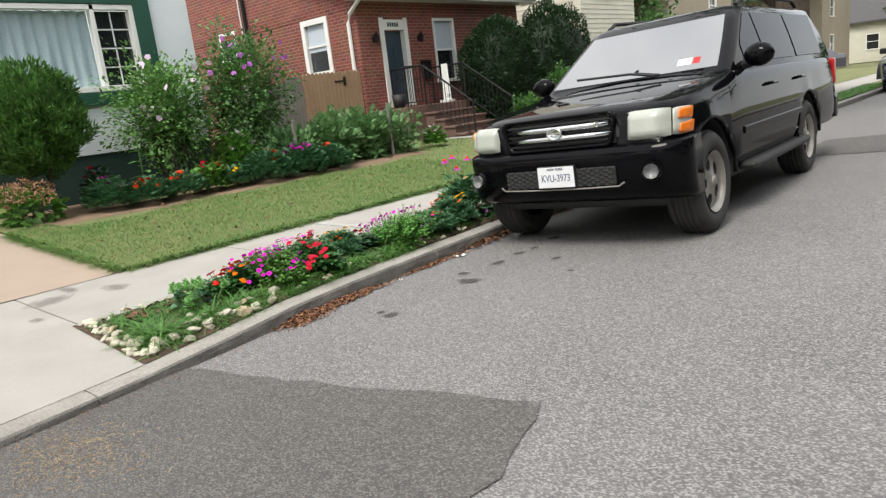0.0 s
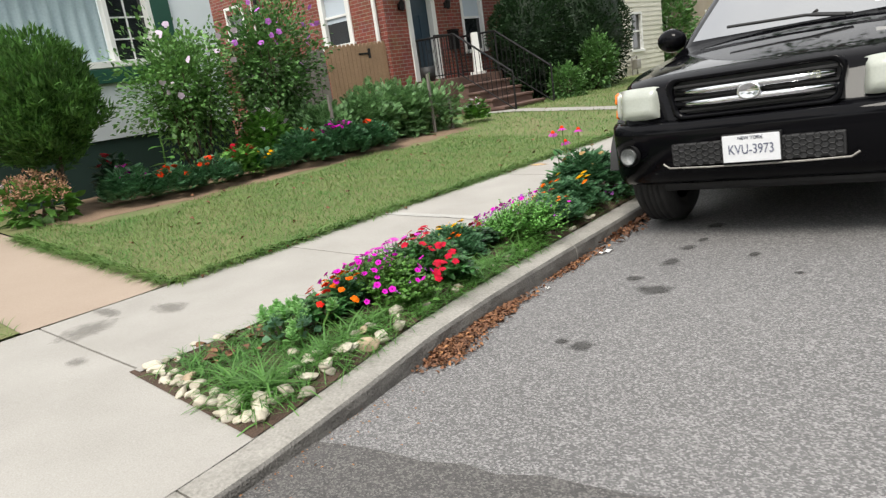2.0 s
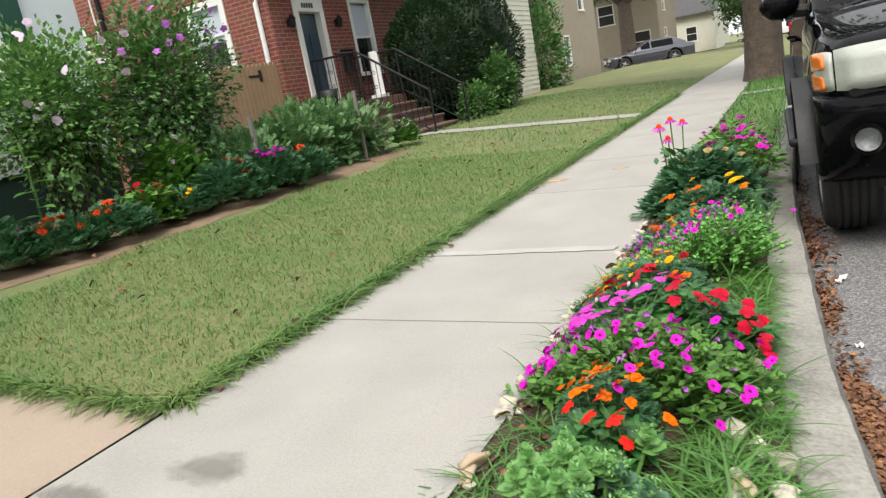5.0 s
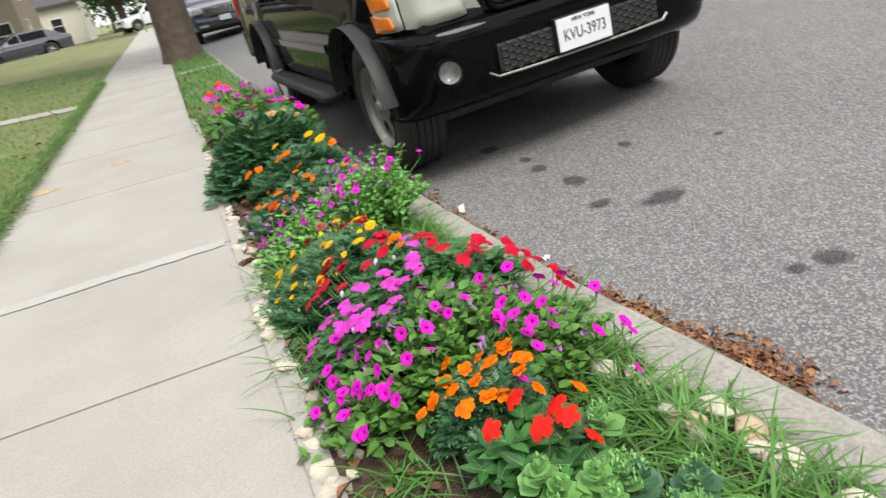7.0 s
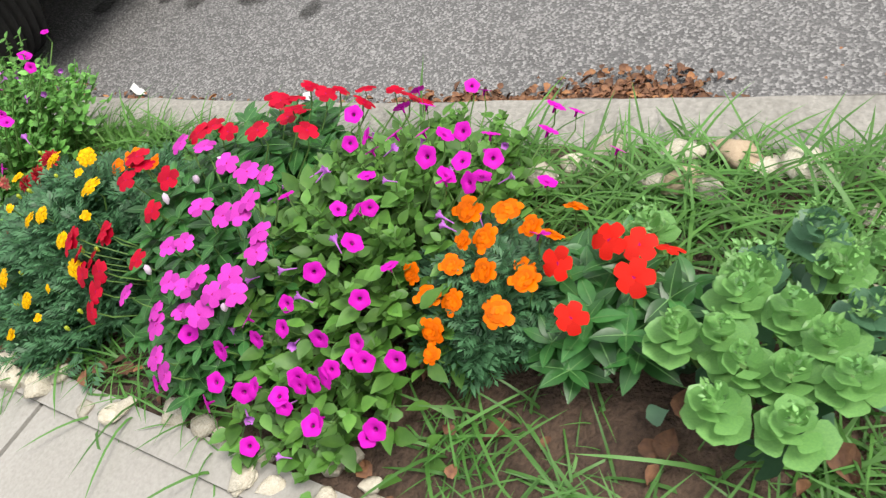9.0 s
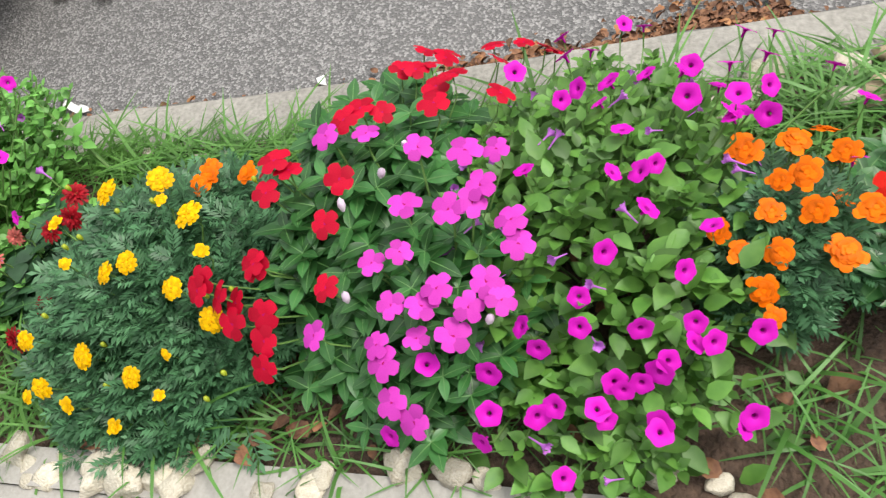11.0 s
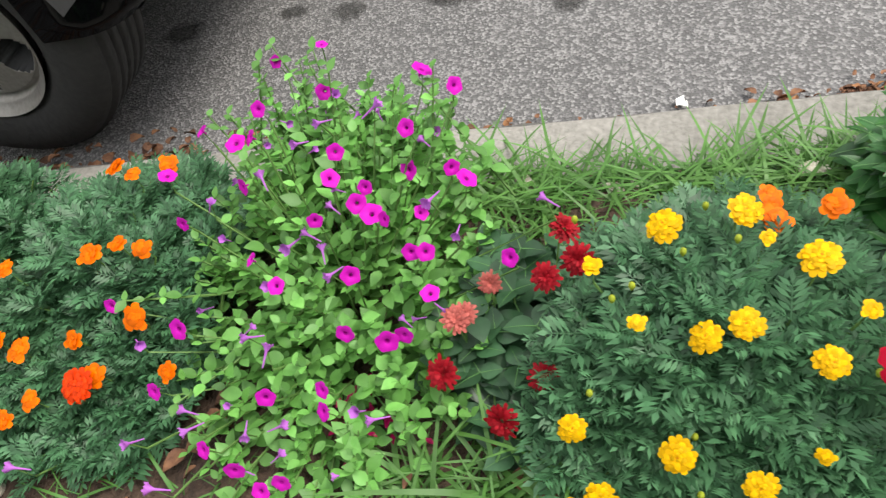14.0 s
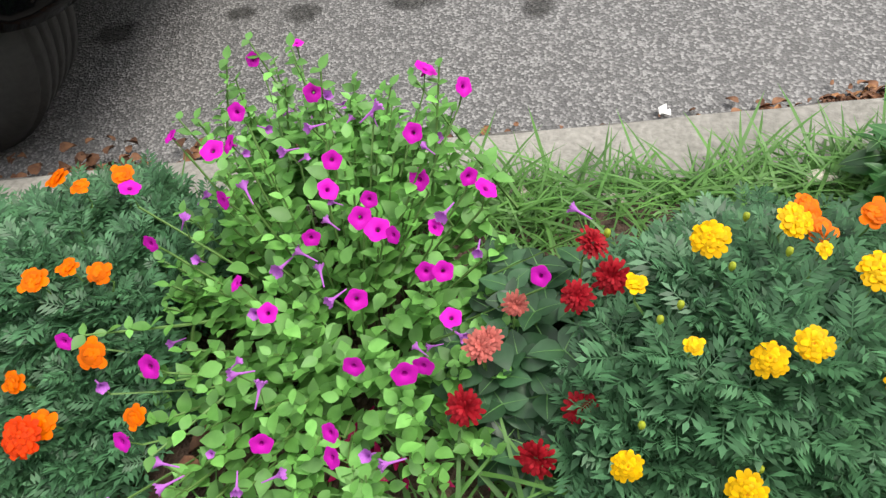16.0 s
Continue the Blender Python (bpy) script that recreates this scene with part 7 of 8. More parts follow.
def tufts(spots, blades, h0, h1, label, material=M_WEED):
    pos, yaw, pit, siz = [], [], [], []
    for x, y in spots:
        a0, s = R.uniform(0, 6.28), R.uniform(0.75, 1.25)
        for j in range(blades):
            px, py = x + R.gauss(0, 0.014), y + R.gauss(0, 0.014)
            px = max(-0.9, min(-0.175, px))
            pos.append((beside(px, py), py, bed_z(px, py) - 0.005))
            yaw.append(a0 + j * 2.4 + R.uniform(-0.4, 0.4))
            pit.append(R.uniform(0.45, 1.35))
            siz.append(R.uniform(h0, h1) * s * R.choice((0.5, 0.7, 0.8, 1.0)))
    n = len(pos)
    g = cloud("coarse_grass", T_WIDE, np.array(pos), np.array(yaw), np.array(pit), U(-0.4, 0.4, n), np.array(siz), material)
    return tagged(g, label, "grass", kind="stuff")


def strip(n, x, sx, y0, y1):
    return [(max(-0.88, min(-0.19, R.gauss(x, sx))), R.uniform(y0, y1)) for k in range(n)]


tufts(strip(150, -0.25, 0.05, 2.12, 3.0), 13, 0.07, 0.125, "thick bright green crabgrass beside the kerb", M_WEEDPALE)
tufts(strip(54, -0.24, 0.03, 3.0, 4.6), 10, 0.05, 0.1, "crabgrass between marigolds and kerb")
tufts(strip(80, -0.28, 0.06, 1.42, 2.1), 12, 0.07, 0.13, "bright green crabgrass beside the kerb", M_WEEDPALE)
tufts(strip(52, -0.32, 0.08, 0.8, 1.45), 11, 0.07, 0.15, "crabgrass growing among kerb stones")
tufts(strip(44, -0.2, 0.015, 1.55, 2.25), 10, 0.05, 0.1, "short crabgrass along the kerb edge")
tufts(strip(40, -0.76, 0.05, 0.95, 1.6), 9, 0.06, 0.13, "crabgrass at the sidewalk edge of the bed")
tufts(strip(52, -0.77, 0.04, 1.9, 2.5), 10, 0.06, 0.12, "crabgrass at the sidewalk edge of the bed")
tufts(strip(26, -0.76, 0.045, 2.62, 2.86), 10, 0.08, 0.15, "arching crabgrass on bare soil", M_WEEDPALE)
tufts(strip(20, -0.8, 0.03, 2.9, 4.4), 7, 0.05, 0.1, "sparse crabgrass at the sidewalk edge")
tufts([(R.uniform(-0.8, -0.24), R.uniform(0.74, 1.05)) for k in range(58)], 11, 0.05, 0.12, "crabgrass over the end of the bed")
tufts([(R.gauss(-0.36, 0.06), R.gauss(0.76, 0.05)) for k in range(24)], 14, 0.1, 0.17, "long bright grass at the end of the bed", M_WEEDPALE)
tufts([(R.uniform(-0.86, -0.55), R.uniform(0.63, 0.85)) for k in range(30)], 11, 0.05, 0.11, "crabgrass over the sidewalk corner of the bed")
tufts([(R.uniform(-0.42, -0.2), R.uniform(0.62, 0.82)) for k in range(26)], 12, 0.07, 0.13, "crabgrass spilling over the corner of the bed", M_WEEDPALE)
tufts([(R.uniform(-0.7, -0.5), R.uniform(1.26, 1.5)) for k in range(5)], 7, 0.05, 0.11, "thin grass on the bare soil")
tufts(strip(90, -0.29, 0.07, 0.72, 1.55), 12, 0.06, 0.13, "crabgrass filling the gaps between kerb stones", M_WEEDPALE)
tufts([(R.uniform(-0.75, -0.26), R.uniform(0.68, 1.14)) for k in range(90)], 11, 0.06, 0.12, "crabgrass mat at the rounded end of the bed")

# stones edging the bed
stone_me = []
for k in range(7):
    bm = bmesh.new()
    bmesh.ops.create_icosphere(bm, subdivisions=3, radius=1)
    rs_ = random.Random(40 + k)
    cuts_ = [(Vector((rs_.uniform(-1, 1), rs_.uniform(-1, 1), rs_.uniform(-0.6, 1))).normalized(), rs_.uniform(0.5, 0.8)) for j in range(11)]
    for v_ in bm.verts:
        for nrm, dist in cuts_:
            over = v_.co.dot(nrm) - dist
            if over > 0:
                v_.co -= nrm * over * 0.93
        v_.co *= 1 + 0.12 * noise.noise(v_.co * 1.6 + Vector((k * 9, 0, 0)))
        v_.co.z *= 0.6
        v_.co.x *= 1.35
    me = bpy.data.meshes.new("pebble")
    bm.to_mesh(me)
    bm.free()
    me.polygons.foreach_set("use_smooth", [True] * len(me.polygons))
    me.materials.append(M_TANSTONE if k == 6 else M_STONE)
    stone_me.append(me)
rows = [(-0.85 + R.gauss(0, 0.02), y + R.uniform(-0.03, 0.03), R.uniform(0.016, 0.031)) for y in np.arange(0.7, 5.6, 0.068) if not 1.36 < y < 1.55]
rows += [(R.uniform(-0.89, -0.81), R.uniform(2.34, 2.74), R.uniform(0.018, 0.034)) for k in range(15)]
rows += [(R.uniform(-0.88, -0.79), R.uniform(1.6, 1.86), R.uniform(0.016, 0.03)) for k in range(8)]
rows += [(-0.235 + R.gauss(0, 0.035), y + R.uniform(-0.03, 0.03), R.uniform(0.024, 0.043)) for y in np.arange(0.72, 1.75, 0.06)]
rows += [(R.uniform(-0.42, -0.26), R.uniform(0.88, 1.12), R.uniform(0.02, 0.036)) for k in range(7)]
rows += [(-0.215 + R.gauss(0, 0.02), y, R.uniform(0.016, 0.028)) for y in (1.93, 2.02, 2.08, 2.3, 2.42, 2.55, 2.6, 2.75, 3.1, 3.3, 3.33, 3.6, 3.64)]
rows += [(x, 0.635 + R.gauss(0, 0.022) + 0.03 * abs(math.sin(x * 5)), R.uniform(0.02, 0.04)) for x in np.arange(-0.84, -0.2, 0.042)]
rows += [(R.uniform(-0.7, -0.25), R.uniform(0.61, 0.72), R.uniform(0.012, 0.03)) for k in range(14)]
rows += [(R.uniform(-0.36, -0.2), R.uniform(0.6, 0.78), R.uniform(0.02, 0.036)) for k in range(13)]
rows += [(R.uniform(-0.62, -0.3), R.uniform(0.6, 0.68), R.uniform(0.026, 0.042)) for k in range(9)]
for x, y, r in rows:
    st = new("pebble", stone_me[R.randrange(6)])
    st.matrix_basis = pose(beside(x, y), y, bed_z(x, y) + r * 0.3, R.uniform(-25, 25), R.uniform(-25, 25), R.uniform(0, 360)) @ Matrix.Diagonal((r, r, r * R.uniform(0.8, 1.2), 1))
    tagged(st, "chalky white stone edging the flower bed", "stone", "edging stones")
for x, y, r in ((-0.2, 1.29, 0.05), (-0.27, 1.36, 0.034), (-0.84, 1.35, 0.04), (-0.83, 1.29, 0.034), (-0.21, 2.06, 0.022), (-0.6, 0.68, 0.04)):
    st = new("stone", stone_me[6])
    st.matrix_basis = pose(beside(x, y), y, bed_z(x, y) + r * 0.35, 5, 8, R.uniform(0, 360)) @ Matrix.Diagonal((r, r, r, 1))
    tagged(st, "smooth tan stone among white pebbles", "stone", "edging stones")


def crumpled():
    v, f = oval(4, 0.7, 0.25, 0.9, 0.25)
    v = v.copy()
    for i in range(len(v)):
        v[i, 2] += 0.12 * math.sin(i * 2.3)
    return v, f


T_DRY = crumpled()
M_STRAW = mat("straw", (0.3, 0.22, 0.13), (0.22, 0.155, 0.085), 0.9, scale=20, bump=0, island=0.3)
M_DRYPALE = mat("tan_dry_leaf", (0.34, 0.17, 0.07), (0.24, 0.10, 0.045), 0.8, scale=30, fine=90, bump=0.3, island=0.4)
for m_, n, s0, s1 in ((M_DRY, 2600, 0.010, 0.028), (M_DRYPALE, 420, 0.010, 0.03)):
    i = [int(n * q) for q in (0.3, 0.3, 0.24, 0.08)]
    i.append(n - sum(i))
    ly = np.concatenate([NR.normal(1.57, 0.085, i[0]), NR.uniform(1.55, 2.2, i[1]), NR.normal(2.0, 0.16, i[2]), NR.uniform(2.2, 5.5, i[3]), NR.normal(2.9, 0.18, i[4])])
    lx = np.abs(NR.normal(0.0, 0.036, n)) + 0.02
    lx[:i[0]] = np.abs(NR.normal(0.02, 0.055, i[0])) + 0.02
    pile = 0.035 * np.exp(-(lx / 0.13) ** 2) * np.clip(np.exp(-((ly - 1.57) / 0.14) ** 2) + 0.6 * np.exp(-((ly - 1.95) / 0.3) ** 2), 0.1, 1)
    g = cloud("leaf_litter", T_DRY, np.stack([lx + [curb_x(b) for b in ly], ly, 0.004 + 0.055 * lx + np.clip([0.053 * curb_x(b) for b in ly], 0, 1) + pile * U(0, 1, n)], 1), U(0, 6.3, n), U(-0.45, 0.45, n), U(-0.7, 0.7, n), U(s0, s1, n), m_)
    tagged(g, "drift of dry brown leaves in the gutter", "leaves", kind="stuff")
n = 170
g = cloud("leaf_litter", T_DRY, np.stack([np.abs(NR.normal(0.0, 0.06, n)) - 0.05, NR.normal(3.75, 0.28, n), 0.02 + 0.015 * U(0, 1, n)], 1), U(0, 6.3, n), U(-0.45, 0.45, n), U(-0.7, 0.7, n), U(0.02, 0.045, n), M_DRY)
tagged(g, "curled brown leaves caught beside the tyre", "leaves", kind="stuff")
n = 220
gy = U(-1.6, 1.2, n)
gx = np.abs(NR.normal(0, 0.12, n)) + 0.02 + [curb_x(b) for b in gy]
g = cloud("gutter_grit", T_DRY, np.stack([gx, gy, np.array([road_z(a) + 0.014 for a in gx])], 1), U(0, 6.3, n), U(-0.3, 0.3, n), U(-0.4, 0.4, n), U(0.005, 0.012, n), M_DRYPALE)
tagged(g, "fine tan debris along the gutter", "debris", kind="stuff")
n = 900
dx, dy = NR.normal(0.75, 0.22, n), NR.normal(-0.05, 0.13, n)
g = cloud("dead_grass", blade(2, 0.05, 0.4), np.stack([dx, dy, np.array([road_z(max(0.0, a)) + 0.008 for a in dx])], 1), U(0, 6.3, n), U(-0.1, 0.25, n), U(-0.4, 0.4, n), U(0.02, 0.05, n), M_STRAW)
tagged(g, "scatter of straw coloured dead grass on asphalt", "debris", kind="stuff")
n = 220
g = cloud("leaf_litter", T_DRY, np.stack([U(-0.84, -0.45, n), U(0.72, 4.4, n), np.full(n, 0.156)], 1), U(0, 6.3, n), U(-0.2, 0.3, n), U(-0.4, 0.4, n), U(0.022, 0.055, n), M_DRY)
tagged(g, "dry brown leaves lying on the bed soil", "leaves", kind="stuff")
n = 80
lx, ly = U(-5.0, -2.2, n), U(1.6, 12, n)
lz = np.array([lawn_z(a, b) + 0.035 for a, b in zip(lx, ly)])
g = cloud("leaf_litter", T_DRY, np.stack([lx, ly, lz], 1), U(0, 6.3, n), U(-0.2, 0.4, n), U(-0.4, 0.4, n), U(0.03, 0.055, n), M_DRY)
tagged(g, "scattered dry leaves on the lawn", "leaves", kind="stuff")
n = 140
g = cloud("leaf_litter", T_DRY, np.stack([EDGE_LAWN + 0.05 * NR.randn(n) + 0.03, U(1.5, 9, n), np.full(n, 0.172)], 1), U(0, 6.3, n), U(-0.2, 0.4, n), U(-0.4, 0.4, n), U(0.02, 0.05, n), M_DRY)
tagged(g, "dry leaves along the lawn edge", "leaves", kind="stuff")
for x, y, a, l, w in ((0.10, 3.2, 70, 0.11, 0.025), (0.12, 2.47, 20, 0.028, 0.02)):
    bm = bmesh.new()
    vs = [[bm.verts.new((l * (i / 6 - 0.5), s * w / 2, 0.012 + 0.008 * math.sin(i * 1.7 + s))) for s in (-1, 1)] for i in range(7)]
    for p_, q_ in zip(vs, vs[1:]):
        bm.faces.new((p_[0], q_[0], q_[1], p_[1]))
    tagged(part("paper_scrap", bm, M_WHITE, None, "", True, pose(x, y, 0, 0, 0, a)), "crumpled scrap of white paper in the gutter", "litter")

# lawn grass
def lawn_blades(n, x0, x1, y0, y1, h0, h1, name, label):
    x, y = U(x0, x1, n), U(y0, y1, n)
    ok = np.array([not (-6.9 < a < -4.72 + 0.15 * math.sin(b * 3) and 1.95 < b < 8.4) and not (10.33 < b < 10.87 and a > -6.4) for a, b in zip(x, y)])
    x, y = x[ok], y[ok]
    z = np.array([lawn_z(a, b) - 0.004 for a, b in zip(x, y)])
    k = len(x)
    g = cloud(name, T_GRASS, np.stack([x, y, z], 1), U(0, 6.3, k), U(0.35, 1.3, k), U(-0.4, 0.4, k), U(h0, h1, k), M_GRASS)
    return tagged(g, label, "grass", kind="stuff")


lawn_blades(85000, -5.2, EDGE_LAWN + 0.01, 1.47, 7.5, 0.03, 0.062, "lawn_grass", "short mown grass with straw coloured blades")
lawn_blades(34000, -7.5, EDGE_LAWN + 0.01, 7.5, 19, 0.05, 0.09, "lawn_grass", "short mown grass further up the lawn")
lawn_blades(4500, -5.2, EDGE_LAWN + 0.01, -1.5, 0.53, 0.05, 0.1, "lawn_grass", "short mown grass beside the path")
n = 11000
ex, ey = EDGE_LAWN + 0.035 * NR.randn(n) - 0.02, U(1.46, 14, n)
k = 1800
ex[:k], ey[:k] = U(-5, EDGE_LAWN, k), 1.47 + 0.03 * NR.randn(k)
g = cloud("edge_grass", blade(3, 0.035, 0.8), np.stack([ex, ey, np.array([lawn_z(a, b) - 0.005 for a, b in zip(ex, ey)])], 1), np.where(np.arange(n) < k, math.pi, -math.pi / 2) + U(-1.3, 1.3, n), U(0.3, 1.1, n), U(-0.3, 0.3, n), U(0.06, 0.165, n), M_GRASS)
tagged(g, "longer grass flopping over the sidewalk edge", "grass", kind="stuff")
n = 9000
g = cloud("verge_grass", T_GRASS, np.stack([U(-0.88, -0.18, n), U(6.2, 24, n), np.full(n, 0.128)], 1), U(0, 6.3, n), U(0.5, 1.4, n), U(-0.4, 0.4, n), U(0.06, 0.12, n), M_WEED)
tagged(g, "mown green grass of the verge", "grass", kind="stuff")


# shrubs and trees
def shell(n, c, r, inner=0.55, rough=0.18, seed=0.0, freq=1.3):
    d = NR.randn(n, 3)
    d /= np.linalg.norm(d, axis=1)[:, None]
    k = np.array([1 + rough * 2 * noise.noise(Vector(q) * freq * 1.6 + Vector((seed, seed * 2, 0))) + rough * noise.noise(Vector(q) * freq * 4 + Vector((0, seed, 5))) for q in d.tolist()])
    s = (inner + (1 - inner) * U(0, 1, n) ** 0.6) * k
    return np.asarray(c) + d * np.asarray(r) * s[:, None], d


def bush(name, label, category, c, r, n, tmpl, size, material, inner=0.6, rough=0.18, upright=0.0, stemsn=6, ground_z=0.33, spread=1.2, group="garden shrubs", core=0.0):
    p = thing(name, 0, 0, 0, label, category, group)
    pos, d = shell(n, c, r, inner, rough, c[1] * 3.1)
    yaw = np.arctan2(d[:, 1], d[:, 0]) - math.pi / 2 + U(-spread, spread, n)
    pit = np.arcsin(np.clip(d[:, 2], -1, 1)) * (1 - upright) + upright * 1.2 + U(-0.6, 0.6, n)
    cloud("foliage", tmpl, pos, yaw, pit, U(-0.8, 0.8, n), size * U(0.6, 1.3, n), material, p)
    if core:
        bm = bmesh.new()
        bmesh.ops.create_icosphere(bm, subdivisions=4, radius=1)
        for v_ in bm.verts:
            q = v_.co.normalized() * (core * (1 + 0.12 * noise.noise(v_.co * 5)))
            v_.co = Vector((c[0] + q.x * r[0], c[1] + q.y * r[1], c[2] + q.z * r[2]))
        part("inner_growth", bm, material, p, "dense shaded inner twigs", True)
    for k in range(stemsn):
        a = k * math.tau / max(1, stemsn) + R.uniform(-0.4, 0.4)
        q = R.uniform(0.3, 0.75)
        bm = tube(bmesh.new(), [(c[0] + 0.08 * math.cos(a), c[1] + 0.08 * math.sin(a), ground_z - 0.03), (c[0] + r[0] * q * 0.5 * math.cos(a), c[1] + r[1] * q * 0.5 * math.sin(a), (ground_z + c[2]) / 2), (c[0] + r[0] * q * math.cos(a), c[1] + r[1] * q * math.sin(a), c[2] + r[2] * 0.3)], [0.022, 0.016, 0.006], 6)
        part("stem", bm, M_TWIG, p)
    return p


T_RND = oval(2, 0.75, 0.15)
T_SPRAY = oval(2, 0.28, 0.15, 1.0, 0.1)
bush("arborvitae", "rounded dense green arborvitae shrub", "shrub", (-5.8, 2.2, 1.52), (0.66, 0.62, 0.66), 17000, T_SPRAY, 0.085, M_THUJA, 0.78, 0.14, 0.7, 3, core=0.76)
stake = thing("garden_stake", -5.72, 2.08, 0.3, "bare wooden stake leaning beside the shrub", "stake")
part("pole", tube(bmesh.new(), [(0, 0, -0.02), (-0.12, -0.06, 0.95)], 0.025, 7), M_OLDWOOD, stake)
rs = bush("rose_bush", "loose rose bush with pale blooms", "rose bush", (-6.1, 4.1, 1.45), (0.45, 0.78, 0.82), 7600, T_RND, 0.062, M_ROSELEAF, 0.2, 0.42, 0.1, 9)
for k in range(16):
    x, y, z = -6.05 + R.uniform(0.0, 0.5), R.uniform(3.5, 4.9), R.uniform(1.4, 2.35)
    flower("pale_rose", F_IMPATIENS, [M_BUD], rs, x, y, z, 0.04, (R.uniform(-60, 60), R.uniform(20, 90)))
sh = bush("rose_of_sharon", "tall shrub with small mauve flowers", "shrub", (-6.1, 5.45, 1.62), (0.48, 0.85, 0.9), 8600, T_RND, 0.062, M_SHRUB, 0.2, 0.42, 0.1, 8)
for k in range(18):
    flower("mauve_bloom", F_VINCA, [M_LILAC], sh, -6.1 + R.uniform(0.1, 0.5), R.uniform(4.8, 6.2), R.uniform(1.5, 2.5), 0.045, (R.uniform(-60, 60), R.uniform(20, 90)))
for yy, zz, nn in ((5.9, 0.6, 1300), (6.7, 0.68, 1500), (7.5, 0.72, 1500), (8.15, 0.66, 1100)):
    tp = bush("tomato_plant", "leafy staked tomato plant", "tomato plant", (-5.75, yy, zz), (0.5, 0.5, 0.45), int(nn * 1.9), T_PIN, 0.105, M_TOMATO, 0.3, 0.3, 0.2, 4, 0.34, 1.6, "tomato plants")
for yy, h in ((7.85, 0.95), (5.75, 0.85), (8.3, 0.5)):
    sk = thing("garden_stake", -5.35, yy, 0.33, "pale wooden plant stake", "stake", "plant stakes")
    part("pole", box(bmesh.new(), -0.02, 0.02, -0.02, 0.02, -0.02, h, 0.004), M_OLDWOOD, sk)
for x, y, r, h, nn, lm, kind, m_, nf, lab in ((-5.35, 2.75, 0.26, 0.3, 420, M_MARLEAF, "bed_magenta", M_MAGENTA, 7, "leafy plant with magenta flower spikes"), (-5.25, 3.2, 0.28, 0.24, 420, M_MARLEAF, "bed_redorange", M_ORANGERED, 9, "low marigold with red orange flowers"),
                                             (-5.2, 3.7, 0.28, 0.24, 420, M_MARLEAF, "bed_redorange", M_ORANGERED, 9, "low marigold with red orange flowers"), (-5.3, 4.15, 0.26, 0.3, 380, M_PETLEAF, "bed_red", M_RED, 10, "small plant with red flowers"),
                                             (-5.2, 4.45, 0.2, 0.2, 260, M_MARLEAF, "bed_yellow", M_YELLOW, 5, "low yellow marigold in the border"), (-5.15, 5.0, 0.36, 0.34, 700, M_MARLEAF, "bed_redorange", M_ORANGERED, 4, "bushy marigold clump in the border"),
                                             (-5.15, 5.65, 0.36, 0.36, 700, M_MARLEAF, "bed_magenta", M_MAGENTA, 16, "clump with massed magenta flowers"), (-5.1, 6.2, 0.3, 0.3, 520, M_MARLEAF, "bed_redorange", M_ORANGERED, 3, "bushy marigold clump in the border"),
                                             (-5.75, 4.9, 0.4, 0.6, 800, M_PETLEAF, "bed_white", M_BUD, 9, "leafy plant with small white flowers"), (-6.1, 2.95, 0.22, 0.4, 300, M_DAHLEAF, "bed_dark", M_DAHLIA, 6, "dark leaved plant by the foundation"),
                                             (-5.35, 9.0, 0.2, 0.3, 240, M_PETLEAF, "bed_white", M_BUD, 5, "small plant with white flowers by the steps")):
    p = thing("border_plant", 0, 0, 0, lab, "flowering plant", "border plants")
    z0 = lawn_z(x, y) + 0.02
    h, nn, nf = h * 1.25, int(nn * 1.3), int(nf * 1.4)
    rr, a = np.sqrt(U(0, 1, nn)), U(0, 6.3, nn)
    cloud("foliage", T_PIN if lm is M_MARLEAF else T_OVAL, np.stack([x + r * rr * np.cos(a), y + r * rr * np.sin(a), z0 + h * np.sqrt(np.clip(1 - (rr * 0.95) ** 2, 0, 1)) * U(0.2, 1, nn)], 1), a - math.pi / 2 + U(-1, 1, nn), U(0, 1.1, nn), U(-0.5, 0.5, nn), U(0.07, 0.12, nn), lm, p)
    for k in range(nf):
        q, b = math.sqrt(R.random()) * 0.8, R.uniform(0, 6.3)
        flower(kind, F_MARI, [m_], p, x + r * q * math.cos(b), y + r * q * math.sin(b), z0 + h * math.sqrt(1 - q * q) + 0.03, R.uniform(0.028, 0.045), (R.uniform(-30, 30), R.uniform(10, 60)))
tall = thing("sunflower", -5.75, 3.4, 0.35, "young tall plant with broad pale leaves", "sunflower")
part("stalk", tube(bmesh.new(), [(0, 0, -0.02), (0.02, 0.02, 0.5), (0.0, 0.03, 0.95)], 0.012, 6), M_STEM, tall)
for k in range(10):
    cloud("leaf", T_OVAL, np.array([[0.01, 0.02, 0.25 + 0.07 * k]]), np.array([k * 2.4]), np.array([0.1]), np.array([0.0]), 0.2, M_PETLIGHT, tall)
hyd = bush("hydrangea", "hydrangea with fading pink brown mop heads", "hydrangea", (-5.6, 1.88, 0.5), (0.4, 0.36, 0.26), 300, T_OVAL, 0.14, M_PETLEAF, 0.4, 0.2, 0.2, 4)
